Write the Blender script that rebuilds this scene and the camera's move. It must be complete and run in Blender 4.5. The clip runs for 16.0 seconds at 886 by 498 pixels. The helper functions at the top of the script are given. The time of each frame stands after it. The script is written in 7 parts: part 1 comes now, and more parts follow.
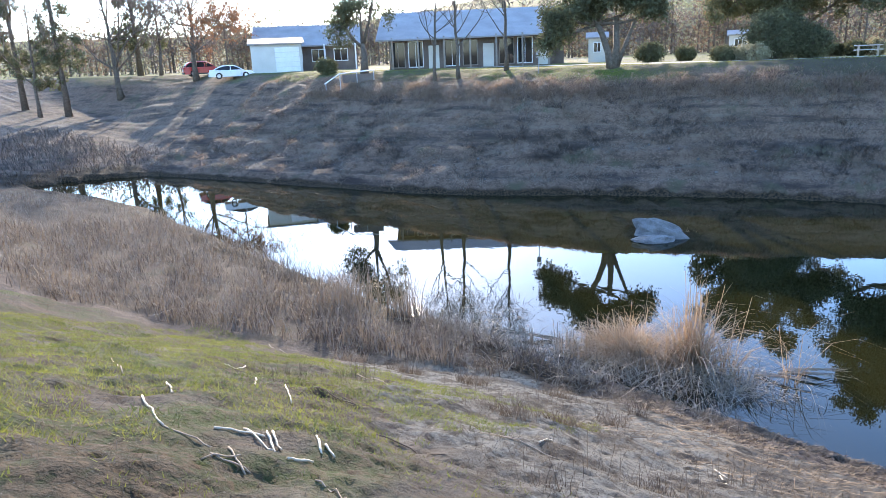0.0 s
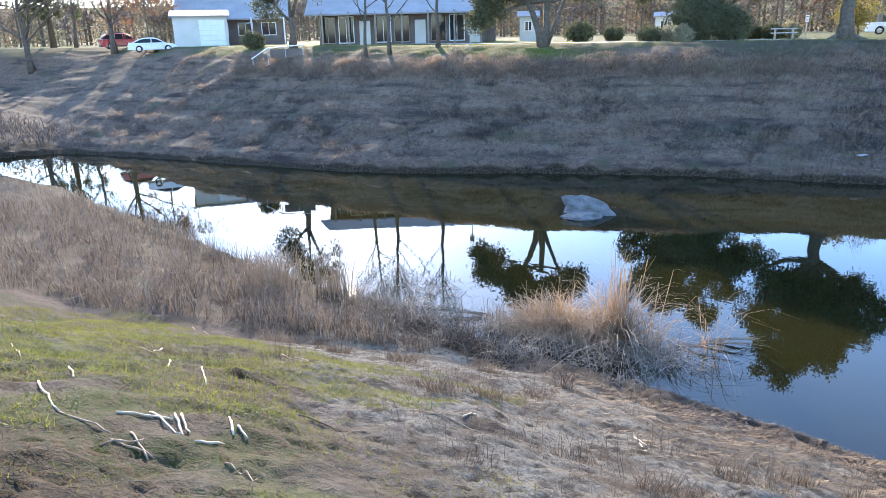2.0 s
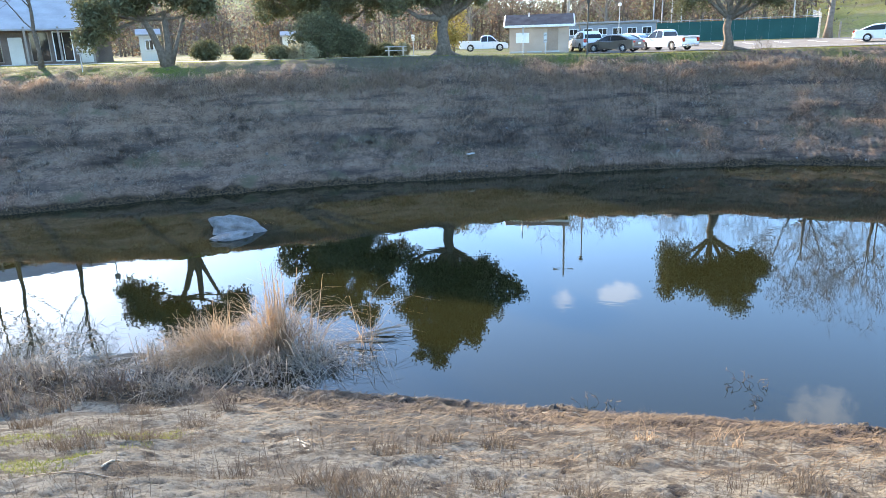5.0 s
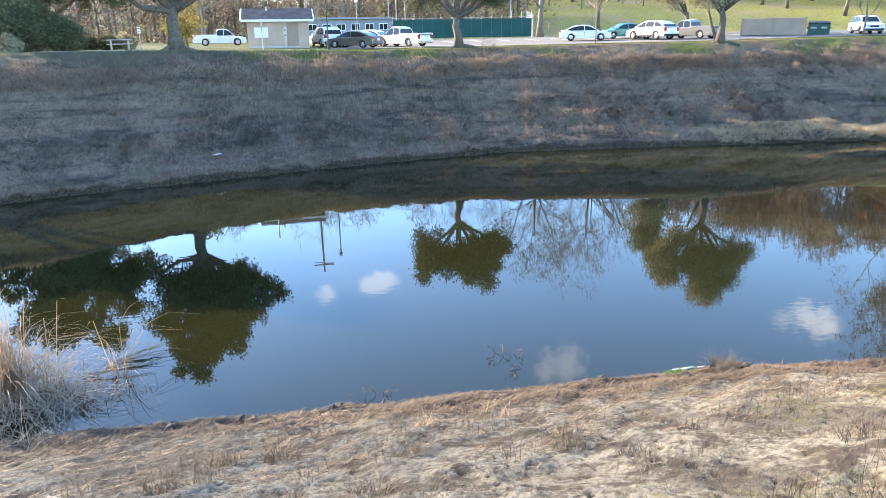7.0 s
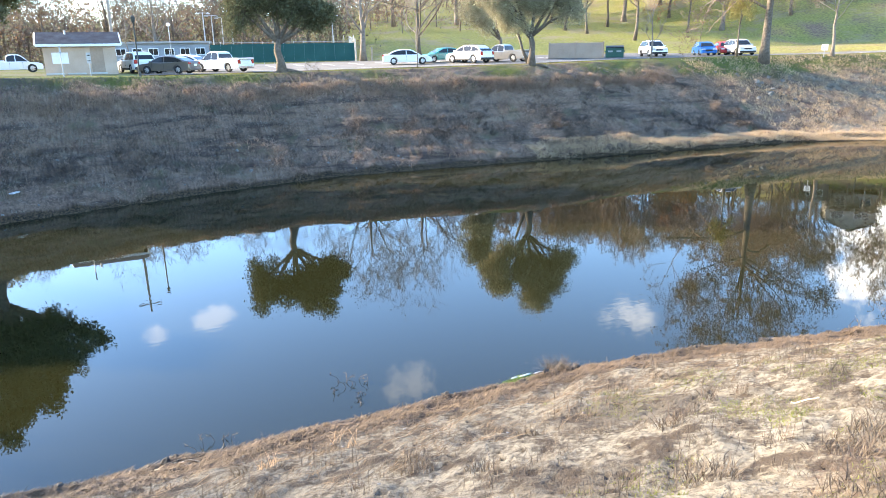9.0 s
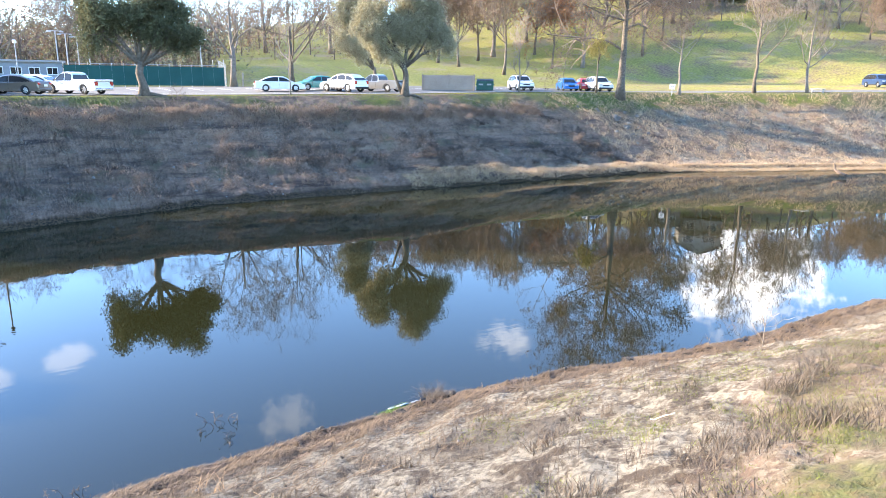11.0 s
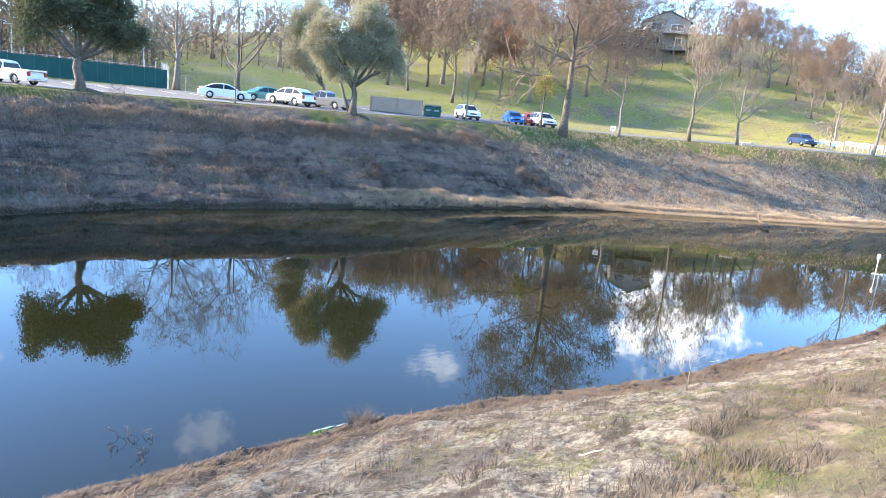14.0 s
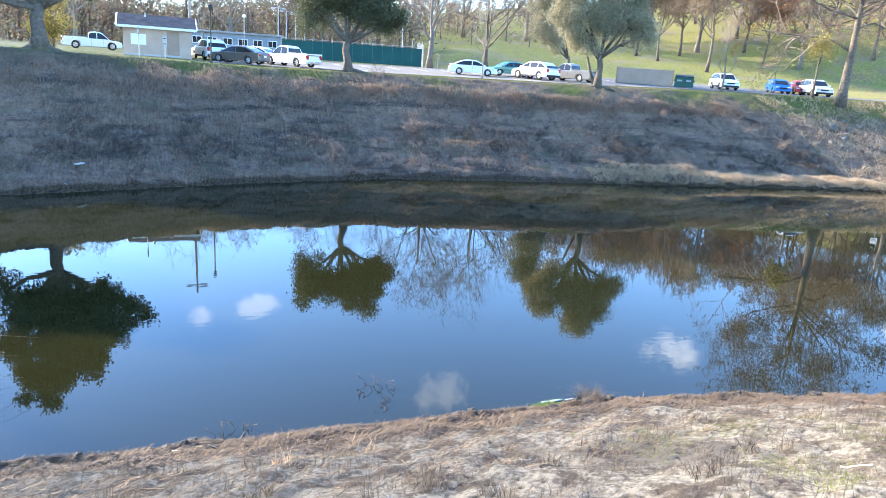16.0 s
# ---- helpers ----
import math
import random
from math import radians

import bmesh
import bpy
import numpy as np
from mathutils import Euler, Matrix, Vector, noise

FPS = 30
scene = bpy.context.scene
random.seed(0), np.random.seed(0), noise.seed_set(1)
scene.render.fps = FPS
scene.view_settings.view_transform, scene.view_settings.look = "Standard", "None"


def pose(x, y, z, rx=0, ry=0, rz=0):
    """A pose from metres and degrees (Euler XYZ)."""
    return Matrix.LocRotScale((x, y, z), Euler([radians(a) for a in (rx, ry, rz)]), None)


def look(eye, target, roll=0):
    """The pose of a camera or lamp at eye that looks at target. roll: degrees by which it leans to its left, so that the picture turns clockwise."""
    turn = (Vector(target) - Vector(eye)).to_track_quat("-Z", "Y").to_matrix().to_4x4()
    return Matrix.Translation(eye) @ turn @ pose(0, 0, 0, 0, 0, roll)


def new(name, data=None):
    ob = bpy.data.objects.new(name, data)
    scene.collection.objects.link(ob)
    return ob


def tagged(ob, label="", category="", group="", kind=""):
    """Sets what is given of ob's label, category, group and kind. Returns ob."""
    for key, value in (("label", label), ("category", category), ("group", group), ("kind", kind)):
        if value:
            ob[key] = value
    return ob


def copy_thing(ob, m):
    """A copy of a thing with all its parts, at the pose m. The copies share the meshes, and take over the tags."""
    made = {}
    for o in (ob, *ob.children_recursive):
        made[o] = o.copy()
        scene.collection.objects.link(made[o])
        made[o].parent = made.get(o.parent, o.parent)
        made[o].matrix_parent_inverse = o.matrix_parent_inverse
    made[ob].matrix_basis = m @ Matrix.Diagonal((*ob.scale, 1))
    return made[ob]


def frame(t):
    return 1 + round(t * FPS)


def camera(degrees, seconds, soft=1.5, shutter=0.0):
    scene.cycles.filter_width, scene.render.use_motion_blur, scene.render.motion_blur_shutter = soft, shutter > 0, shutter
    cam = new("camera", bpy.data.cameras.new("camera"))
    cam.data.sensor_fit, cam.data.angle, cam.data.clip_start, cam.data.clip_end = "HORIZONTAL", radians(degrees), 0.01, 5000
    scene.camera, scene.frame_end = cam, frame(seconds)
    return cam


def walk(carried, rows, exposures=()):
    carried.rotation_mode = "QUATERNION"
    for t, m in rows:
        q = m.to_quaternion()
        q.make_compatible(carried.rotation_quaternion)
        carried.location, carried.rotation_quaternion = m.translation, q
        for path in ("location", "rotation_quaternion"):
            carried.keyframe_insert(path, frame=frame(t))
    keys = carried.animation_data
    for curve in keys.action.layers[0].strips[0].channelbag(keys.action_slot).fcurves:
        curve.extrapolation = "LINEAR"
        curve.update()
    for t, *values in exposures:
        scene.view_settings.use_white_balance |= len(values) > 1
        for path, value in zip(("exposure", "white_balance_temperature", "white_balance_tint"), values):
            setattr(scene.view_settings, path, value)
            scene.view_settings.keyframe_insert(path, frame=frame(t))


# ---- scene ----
cam = camera(65.56, 16.0, soft=0.8)
PATH = [
    (0, -0.486, -0.007, 7.580, 74.659, 2.339, 2.688),
    (0.5, -0.465, 0.041, 7.549, 74.112, 2.370, 1.983),
    (1, -0.445, 0.062, 7.550, 73.779, 2.057, 1.443),
    (1.5, -0.375, 0.067, 7.511, 73.204, 1.712, 0.729),
    (2, -0.339, 0.108, 7.484, 72.774, 1.378, -2.634),
    (2.5, -0.279, 0.131, 7.466, 72.605, 1.917, -6.438),
    (3, -0.221, 0.188, 7.434, 73.247, 2.133, -10.014),
    (3.5, -0.154, 0.004, 7.411, 73.805, 2.183, -15.026),
    (4, -0.140, -0.124, 7.493, 73.971, 1.992, -19.728),
    (4.5, -0.072, -0.112, 7.435, 74.125, 1.800, -24.743),
    (5, 0.005, -0.103, 7.378, 73.503, 1.657, -31.322),
    (5.2, 0.084, -0.119, 7.372, 73.376, 1.688, -34.131),
    (7.3, -0.032, 0.054, 7.461, 72.579, 0.797, -53.824),
    (7.5, -0.009, 0.038, 7.469, 72.553, 0.828, -54.978),
    (8, 0.010, 0.055, 7.481, 72.807, 0.863, -57.695),
    (8.5, 0.013, 0.032, 7.485, 73.507, 0.915, -62.093),
    (9, 0.058, -0.004, 7.513, 74.214, 1.055, -65.854),
    (9.2, 0.066, -0.010, 7.511, 74.517, 1.214, -66.819),
    (11.3, 0.174, -0.088, 7.519, 76.989, -0.538, -77.677),
    (11.5, 0.180, -0.137, 7.513, 77.366, -0.388, -78.937),
    (12, 0.184, -0.183, 7.527, 78.370, -1.467, -82.420),
    (12.5, 0.276, -0.193, 7.524, 79.101, -2.965, -85.823),
    (13, 0.257, -0.158, 7.528, 79.701, -4.264, -87.935),
    (13.5, 0.242, -0.043, 7.499, 79.490, -5.026, -85.158),
    (14, 0.259, 0.028, 7.491, 78.713, -5.563, -80.191),
    (14.5, 0.196, 0.173, 7.503, 77.977, -4.570, -72.610),
    (15, 0.287, 0.099, 7.518, 77.577, -3.812, -64.664),
    (15.5, 0.305, 0.075, 7.443, 76.272, -3.704, -60.959),
    (16, 0.391, 0.052, 7.393, 75.043, -3.828, -60.485),
]
walk(cam, [(t, pose(x, y, z, rx, ry, rz)) for t, x, y, z, rx, ry, rz in PATH],
     exposures=[(0.0, 2.7, 6500, 13), (2.0, 2.8, 6600, 13), (3.5, 2.97, 6950, 14), (5.0, 2.98, 7000, 9), (9.0, 3.15, 7050, 9), (12.5, 2.99, 6250, 13), (13.5, 2.86, 6250, 12), (14.3, 2.92, 6200, 10), (16.0, 3.15, 6150, 9)])

# ---- light ----
SUN_AZ, SUN_EL = radians(-6.0), radians(21.2)
SUN_DIR = Vector((math.sin(SUN_AZ) * math.cos(SUN_EL), math.cos(SUN_AZ) * math.cos(SUN_EL), math.sin(SUN_EL)))
sun = new("sun", bpy.data.lights.new("sun", "SUN"))
sun.data.energy, sun.data.angle, sun.data.color = 3.5, radians(0.6), (1.0, 0.85, 0.66)
sun.matrix_world = look(SUN_DIR * 300, (0, 0, 0))

world = bpy.data.worlds.new("world")
scene.world = world
world.use_nodes = True


def build_world():
    nt = world.node_tree
    nt.nodes.clear()
    N, L = nt.nodes.new, nt.links.new
    sky = N("ShaderNodeTexSky")
    sky.sky_type, sky.sun_disc = "NISHITA", False
    sky.sun_elevation, sky.sun_rotation = SUN_EL, SUN_AZ
    sky.air_density, sky.dust_density, sky.ozone_density = 1.0, 0.3, 5.5
    geo = N("ShaderNodeTexCoord")
    wisp = N("ShaderNodeTexNoise")
    wisp.inputs["Scale"].default_value, wisp.inputs["Detail"].default_value, wisp.inputs["Roughness"].default_value = 14.0, 9.0, 0.68
    L(geo.outputs["Generated"], wisp.inputs["Vector"])
    total = None
    # clouds that stand over the far side: azimuth, elevation, half width, half height in degrees, thickness
    for az, el, w, h, k in ((101.0, 14.0, 6.6, 5.2, 1.0), (81, 20.8, 3.2, 1.9, 0.36), (62, 26.5, 3.0, 2.2, 0.22),
                            (46, 20.0, 1.8, 1.0, 0.24), (41, 20.8, 1.4, 1.0, 0.24), (128, 18, 9, 4, 0.7), (-70, 24, 10, 4, 0.6)):
        a, e = radians(az), radians(el)
        m = Matrix(((math.cos(a), -math.sin(a), 0), (math.sin(a) * math.cos(e), math.cos(a) * math.cos(e), math.sin(e)),
                    (-math.sin(a) * math.sin(e), -math.cos(a) * math.sin(e), math.cos(e))))
        dots = []
        for row, half in ((m[0], w), (m[2], h)):
            d = N("ShaderNodeVectorMath")
            d.operation = "DOT_PRODUCT"
            L(geo.outputs["Generated"], d.inputs[0])
            d.inputs[1].default_value = row
            s = N("ShaderNodeMath")
            s.operation = "DIVIDE"
            L(d.outputs["Value"], s.inputs[0])
            s.inputs[1].default_value = math.sin(radians(half))
            q = N("ShaderNodeMath")
            q.operation = "MULTIPLY"
            L(s.outputs[0], q.inputs[0])
            L(s.outputs[0], q.inputs[1])
            dots.append(q)
        front = N("ShaderNodeVectorMath")
        front.operation = "DOT_PRODUCT"
        L(geo.outputs["Generated"], front.inputs[0])
        front.inputs[1].default_value = m[1]
        ahead = N("ShaderNodeMath")
        ahead.operation = "GREATER_THAN"
        L(front.outputs["Value"], ahead.inputs[0])
        ahead.inputs[1].default_value = 0.5
        add = N("ShaderNodeMath")
        L(dots[0].outputs[0], add.inputs[0])
        L(dots[1].outputs[0], add.inputs[1])
        bend = N("ShaderNodeMath")
        bend.operation = "MULTIPLY_ADD"
        L(wisp.outputs["Fac"], bend.inputs[0])
        bend.inputs[1].default_value = -5.0
        L(add.outputs[0], bend.inputs[2])
        puff = N("ShaderNodeMapRange")
        puff.interpolation_type = "SMOOTHSTEP"
        L(bend.outputs[0], puff.inputs["Value"])
        puff.inputs["From Min"].default_value, puff.inputs["From Max"].default_value = -1.75, -2.9
        puff.inputs["To Min"].default_value, puff.inputs["To Max"].default_value = 0.0, k
        gate = N("ShaderNodeMath")
        gate.operation = "MULTIPLY"
        L(puff.outputs[0], gate.inputs[0])
        L(ahead.outputs[0], gate.inputs[1])
        if total is None:
            total = gate
        else:
            big = N("ShaderNodeMath")
            big.operation = "MAXIMUM"
            L(total.outputs[0], big.inputs[0])
            L(gate.outputs[0], big.inputs[1])
            total = big
    mix = N("ShaderNodeMix")
    mix.data_type = "RGBA"
    L(total.outputs[0], mix.inputs["Factor"])
    L(sky.outputs[0], mix.inputs["A"])
    mix.inputs["B"].default_value = (8.6, 8.3, 7.9, 1)
    bg = N("ShaderNodeBackground")
    bg.inputs["Strength"].default_value = 0.15
    L(mix.outputs["Result"], bg.inputs["Color"])
    out = N("ShaderNodeOutputWorld")
    L(bg.outputs[0], out.inputs["Surface"])


build_world()

# ---- materials ----
def shade(name, a, b, scale=8.0, rough=0.85, bump=0.25, fine=60.0, metal=0.0, object_space=True, vary=0.0, spec=0.3, trans=0.0):
    """A surface that wanders between two colours at two sizes, with a fine relief."""
    m = bpy.data.materials.new(name)
    m.use_nodes = True
    nt = m.node_tree
    N, L = nt.nodes.new, nt.links.new
    p = nt.nodes["Principled BSDF"]
    tc = N("ShaderNodeTexCoord")
    src = tc.outputs["Object"] if object_space else tc.outputs["Generated"]
    n1, n2 = N("ShaderNodeTexNoise"), N("ShaderNodeTexNoise")
    for n, s, d in ((n1, scale, 4.0), (n2, fine, 3.0)):
        n.inputs["Scale"].default_value, n.inputs["Detail"].default_value = s, d
        L(src, n.inputs["Vector"])
    blend = N("ShaderNodeMath")
    blend.operation = "MULTIPLY_ADD"
    L(n2.outputs["Fac"], blend.inputs[0])
    blend.inputs[1].default_value = 0.45
    L(n1.outputs["Fac"], blend.inputs[2])
    last = blend.outputs[0]
    if vary:
        gi = N("ShaderNodeNewGeometry")
        sh = N("ShaderNodeMath")
        sh.operation = "MULTIPLY_ADD"
        L(gi.outputs["Random Per Island"], sh.inputs[0])
        sh.inputs[1].default_value = vary
        L(last, sh.inputs[2])
        last = sh.outputs[0]
    ramp = N("ShaderNodeMapRange")
    L(last, ramp.inputs["Value"])
    ramp.inputs["From Min"].default_value, ramp.inputs["From Max"].default_value = 0.45, 1.0 + vary
    mix = N("ShaderNodeMix")
    mix.data_type = "RGBA"
    L(ramp.outputs[0], mix.inputs["Factor"])
    mix.inputs["A"].default_value, mix.inputs["B"].default_value = (*a, 1), (*b, 1)
    L(mix.outputs["Result"], p.inputs["Base Color"])
    p.inputs["Roughness"].default_value, p.inputs["Metallic"].default_value = rough, metal
    p.inputs["Specular IOR Level"].default_value = spec
    if bump:
        bp = N("ShaderNodeBump")
        bp.inputs["Strength"].default_value, bp.inputs["Distance"].default_value = bump, 0.02
        L(n2.outputs["Fac"], bp.inputs["Height"])
        L(bp.outputs[0], p.inputs["Normal"])
    if trans:
        tr, ad = N("ShaderNodeBsdfTranslucent"), N("ShaderNodeMixShader")
        L(mix.outputs["Result"], tr.inputs["Color"])
        ad.inputs[0].default_value = trans
        L(p.outputs[0], ad.inputs[1])
        L(tr.outputs[0], ad.inputs[2])
        L(ad.outputs[0], nt.nodes["Material Output"].inputs["Surface"])
    return m


def paint(name, rgb, rough=0.3, metal=0.0, coat=0.5):
    m = shade(name, tuple(c * 0.92 for c in rgb), rgb, 3.0, rough, 0.0, 40.0, metal, spec=0.5)
    m.node_tree.nodes["Principled BSDF"].inputs["Coat Weight"].default_value = coat
    return m


def ground_material():
    m = bpy.data.materials.new("earth_and_grass")
    m.use_nodes = True
    nt = m.node_tree
    N, L = nt.nodes.new, nt.links.new
    p = nt.nodes["Principled BSDF"]
    p.inputs["Roughness"].default_value, p.inputs["Specular IOR Level"].default_value = 0.95, 0.12
    p.inputs["Diffuse Roughness"].default_value = 1.0
    tc = N("ShaderNodeTexCoord")

    def noise_at(scale, detail=5.0, rough=0.6):
        n = N("ShaderNodeTexNoise")
        n.inputs["Scale"].default_value, n.inputs["Detail"].default_value, n.inputs["Roughness"].default_value = scale, detail, rough
        L(tc.outputs["Object"], n.inputs["Vector"])
        return n.outputs["Fac"]

    def mixed(f, a, b):
        x = N("ShaderNodeMix")
        x.data_type = "RGBA"
        for sock, v in ((x.inputs["Factor"], f), (x.inputs["A"], a), (x.inputs["B"], b)):
            if isinstance(v, tuple):
                sock.default_value = (*v, 1)
            else:
                L(v, sock)
        return x.outputs["Result"]

    def stretch(f, lo, hi):
        r = N("ShaderNodeMapRange")
        r.interpolation_type = "SMOOTHSTEP"
        L(f, r.inputs["Value"])
        r.inputs["From Min"].default_value, r.inputs["From Max"].default_value = lo, hi
        return r.outputs[0]

    def layer(f, n, push):
        s = N("ShaderNodeMath")
        s.operation = "MULTIPLY_ADD"
        L(n, s.inputs[0])
        s.inputs[1].default_value = push
        L(f, s.inputs[2])
        return stretch(s.outputs[0], 0.5 + push * 0.25, 0.5 + push * 0.75)

    mask = N("ShaderNodeVertexColor")
    mask.layer_name = "cover"
    sep = N("ShaderNodeSeparateColor")
    L(mask.outputs["Color"], sep.inputs[0])
    big, mid, fine, grit = noise_at(0.35), noise_at(2.2), noise_at(9.0), noise_at(45.0, 3.0)
    straw = mixed(stretch(mid, 0.35, 0.65), (0.08, 0.052, 0.037), (0.172, 0.114, 0.079))
    straw = mixed(stretch(fine, 0.4, 0.7), straw, (0.218, 0.147, 0.101))
    run = N("ShaderNodeMapping")
    run.vector_type = "TEXTURE"
    run.inputs["Rotation"].default_value[2] = radians(-41)
    run.inputs["Scale"].default_value = (5.5, 5.0, 0.5)
    L(tc.outputs["Object"], run.inputs["Vector"])
    band = N("ShaderNodeTexNoise")
    band.inputs["Scale"].default_value, band.inputs["Detail"].default_value, band.inputs["Roughness"].default_value = 1.0, 6.0, 0.65
    L(run.outputs[0], band.inputs["Vector"])
    def on_banks(f):
        """Streaks follow the worn banks and leave the meadow alone."""
        k = N("ShaderNodeMath")
        k.operation = "MULTIPLY_ADD"
        L(f, k.inputs[0])
        L(mask.outputs["Alpha"], k.inputs[1])
        k.inputs[2].default_value = 0.0
        d = N("ShaderNodeMath")
        d.operation = "SUBTRACT"
        L(f, d.inputs[0])
        L(k.outputs[0], d.inputs[1])
        return d.outputs[0]

    straw = mixed(on_banks(stretch(band.outputs["Fac"], 0.52, 0.33)), straw, (0.056, 0.041, 0.033))
    straw = mixed(on_banks(stretch(band.outputs["Fac"], 0.58, 0.72)), straw, (0.2, 0.144, 0.1))
    straw = mixed(stretch(big, 0.56, 0.7), straw, (0.1, 0.088, 0.052))
    damp_shade = N("ShaderNodeVertexColor")
    damp_shade.layer_name = "damp_shade"
    tuft = noise_at(1.3, 7.0, 0.72)
    sand = mixed(stretch(fine, 0.34, 0.6), (0.1, 0.084, 0.062), (0.215, 0.187, 0.14))
    sand = mixed(stretch(big, 0.5, 0.62), sand, (0.108, 0.091, 0.068))
    sand = mixed(stretch(tuft, 0.49, 0.6), sand, (0.06, 0.046, 0.033))
    sand = mixed(stretch(noise_at(6.0, 6.0, 0.75), 0.55, 0.66), sand, (0.052, 0.04, 0.03))
    # trodden hollows take a darker tone for their shade and damp
    sand = mixed(damp_shade.outputs["Color"], sand, (0.046, 0.036, 0.027))
    green = mixed(stretch(fine, 0.35, 0.65), (0.05, 0.066, 0.013), (0.105, 0.115, 0.028))
    green = mixed(stretch(mid, 0.5, 0.68), green, (0.07, 0.057, 0.038))
    green = mixed(stretch(noise_at(0.07), 0.45, 0.6), green, (0.08, 0.066, 0.042))
    lush = mixed(stretch(mid, 0.3, 0.7), (0.125, 0.125, 0.026), (0.235, 0.205, 0.06))
    lush = mixed(stretch(noise_at(0.1, 6.0, 0.7), 0.5, 0.65), lush, (0.2, 0.157, 0.085))
    green = mixed(mask.outputs["Alpha"], green, lush)
    mud = mixed(stretch(fine, 0.4, 0.6), (0.016, 0.013, 0.009), (0.08, 0.052, 0.028))
    col = mixed(layer(sep.outputs["Green"], fine, 0.9), straw, sand)
    col = mixed(layer(sep.outputs["Red"], mid, 0.9), col, green)
    col = mixed(layer(sep.outputs["Blue"], fine, 0.7), col, mud)
    speck = mixed(stretch(grit, 0.62, 0.74), col, (0.055, 0.042, 0.03))
    speck = mixed(stretch(grit, 0.36, 0.25), speck, (0.175, 0.15, 0.117))
    L(speck, p.inputs["Base Color"])
    hgt = N("ShaderNodeMath")
    hgt.operation = "MULTIPLY_ADD"
    L(grit, hgt.inputs[0])
    hgt.inputs[1].default_value = 0.35
    L(fine, hgt.inputs[2])
    bp = N("ShaderNodeBump")
    bp.inputs["Strength"].default_value, bp.inputs["Distance"].default_value = 1.0, 0.055
    L(hgt.outputs[0], bp.inputs["Height"])
    L(bp.outputs[0], p.inputs["Normal"])
    return m


def water_material():
    m = bpy.data.materials.new("pond_water")
    m.use_nodes = True
    nt = m.node_tree
    N, L = nt.nodes.new, nt.links.new
    p = nt.nodes["Principled BSDF"]
    p.inputs["Base Color"].default_value = (0.0105, 0.0105, 0.0035, 1)
    p.inputs["Roughness"].default_value, p.inputs["IOR"].default_value = 0.015, 1.315
    tc, mp = N("ShaderNodeTexCoord"), N("ShaderNodeMapping")
    mp.vector_type = "TEXTURE"
    mp.inputs["Rotation"].default_value[2] = radians(-41)
    mp.inputs["Scale"].default_value = (1.5, 0.8, 1)
    L(tc.outputs["Object"], mp.inputs["Vector"])
    a, b = N("ShaderNodeTexNoise"), N("ShaderNodeTexNoise")
    for n, s, d in ((a, 3.4, 1.2), (b, 0.16, 2.0)):
        n.inputs["Scale"].default_value, n.inputs["Detail"].default_value = s, d
        L(mp.outputs[0], n.inputs["Vector"])
    gust = N("ShaderNodeMapRange")
    gust.interpolation_type = "SMOOTHSTEP"
    L(b.outputs["Fac"], gust.inputs["Value"])
    gust.inputs["From Min"].default_value, gust.inputs["From Max"].default_value = 0.48, 0.66
    gust.inputs["To Min"].default_value, gust.inputs["To Max"].default_value = 0.2, 1.0
    h = N("ShaderNodeMath")
    h.operation = "MULTIPLY"
    L(a.outputs["Fac"], h.inputs[0])
    L(gust.outputs[0], h.inputs[1])
    bp = N("ShaderNodeBump")
    bp.inputs["Strength"].default_value, bp.inputs["Distance"].default_value = 0.05, 0.03
    L(h.outputs[0], bp.inputs["Height"])
    L(bp.outputs[0], p.inputs["Normal"])
    return m


EARTH, WATER = ground_material(), water_material()
ASPHALT = shade("worn_asphalt", (0.09, 0.082, 0.07), (0.155, 0.142, 0.122), 0.6, 0.9, 0.3, 30.0)
CONCRETE = shade("pale_concrete", (0.36, 0.34, 0.31), (0.5, 0.48, 0.44), 1.5, 0.9, 0.3, 25.0)
LEAF_OLIVE = shade("olive_leaves", (0.18, 0.158, 0.09), (0.42, 0.372, 0.24), 0.6, 0.85, 0.0, 5.0, vary=0.5, trans=0.3, spec=0.06)
LEAF_DARK = shade("evergreen_leaves", (0.06, 0.062, 0.034), (0.165, 0.165, 0.09), 0.6, 0.85, 0.0, 5.0, vary=0.5, trans=0.25, spec=0.06)
# distance haze is mixed into this leaf colour
LEAF_HAZE = shade("haze_greyed_leaves", (0.11, 0.108, 0.066), (0.25, 0.235, 0.155), 0.3, 0.85, 0.0, 5.0, vary=0.5, trans=0.3, spec=0.06)
LEAF_BROWN = shade("dry_oak_leaves", (0.105, 0.07, 0.045), (0.25, 0.17, 0.108), 0.5, 0.75, 0.0, 5.0, vary=0.5, trans=0.3)
LEAF_GOLD = shade("golden_leaves", (0.14, 0.12, 0.03), (0.34, 0.28, 0.09), 0.5, 0.7, 0.0, 5.0, vary=0.5, trans=0.3)
LEAF_RUST = shade("rust_leaves", (0.2, 0.085, 0.038), (0.36, 0.17, 0.075), 0.5, 0.7, 0.0, 5.0, vary=0.5, trans=0.3)
TWIG = shade("grey_brown_twigs", (0.085, 0.06, 0.047), (0.2, 0.15, 0.115), 2.0, 0.9, 0.0, 20.0)
TWIG_PALE = shade("pale_twigs", (0.15, 0.115, 0.085), (0.28, 0.225, 0.17), 2.0, 0.9, 0.0, 20.0)
BARK = shade("grey_bark", (0.06, 0.048, 0.036), (0.17, 0.135, 0.1), 5.0, 0.95, 0.8, 35.0)
BARK_PALE = shade("pale_bark", (0.13, 0.1, 0.078), (0.25, 0.205, 0.162), 5.0, 0.9, 0.5, 35.0)
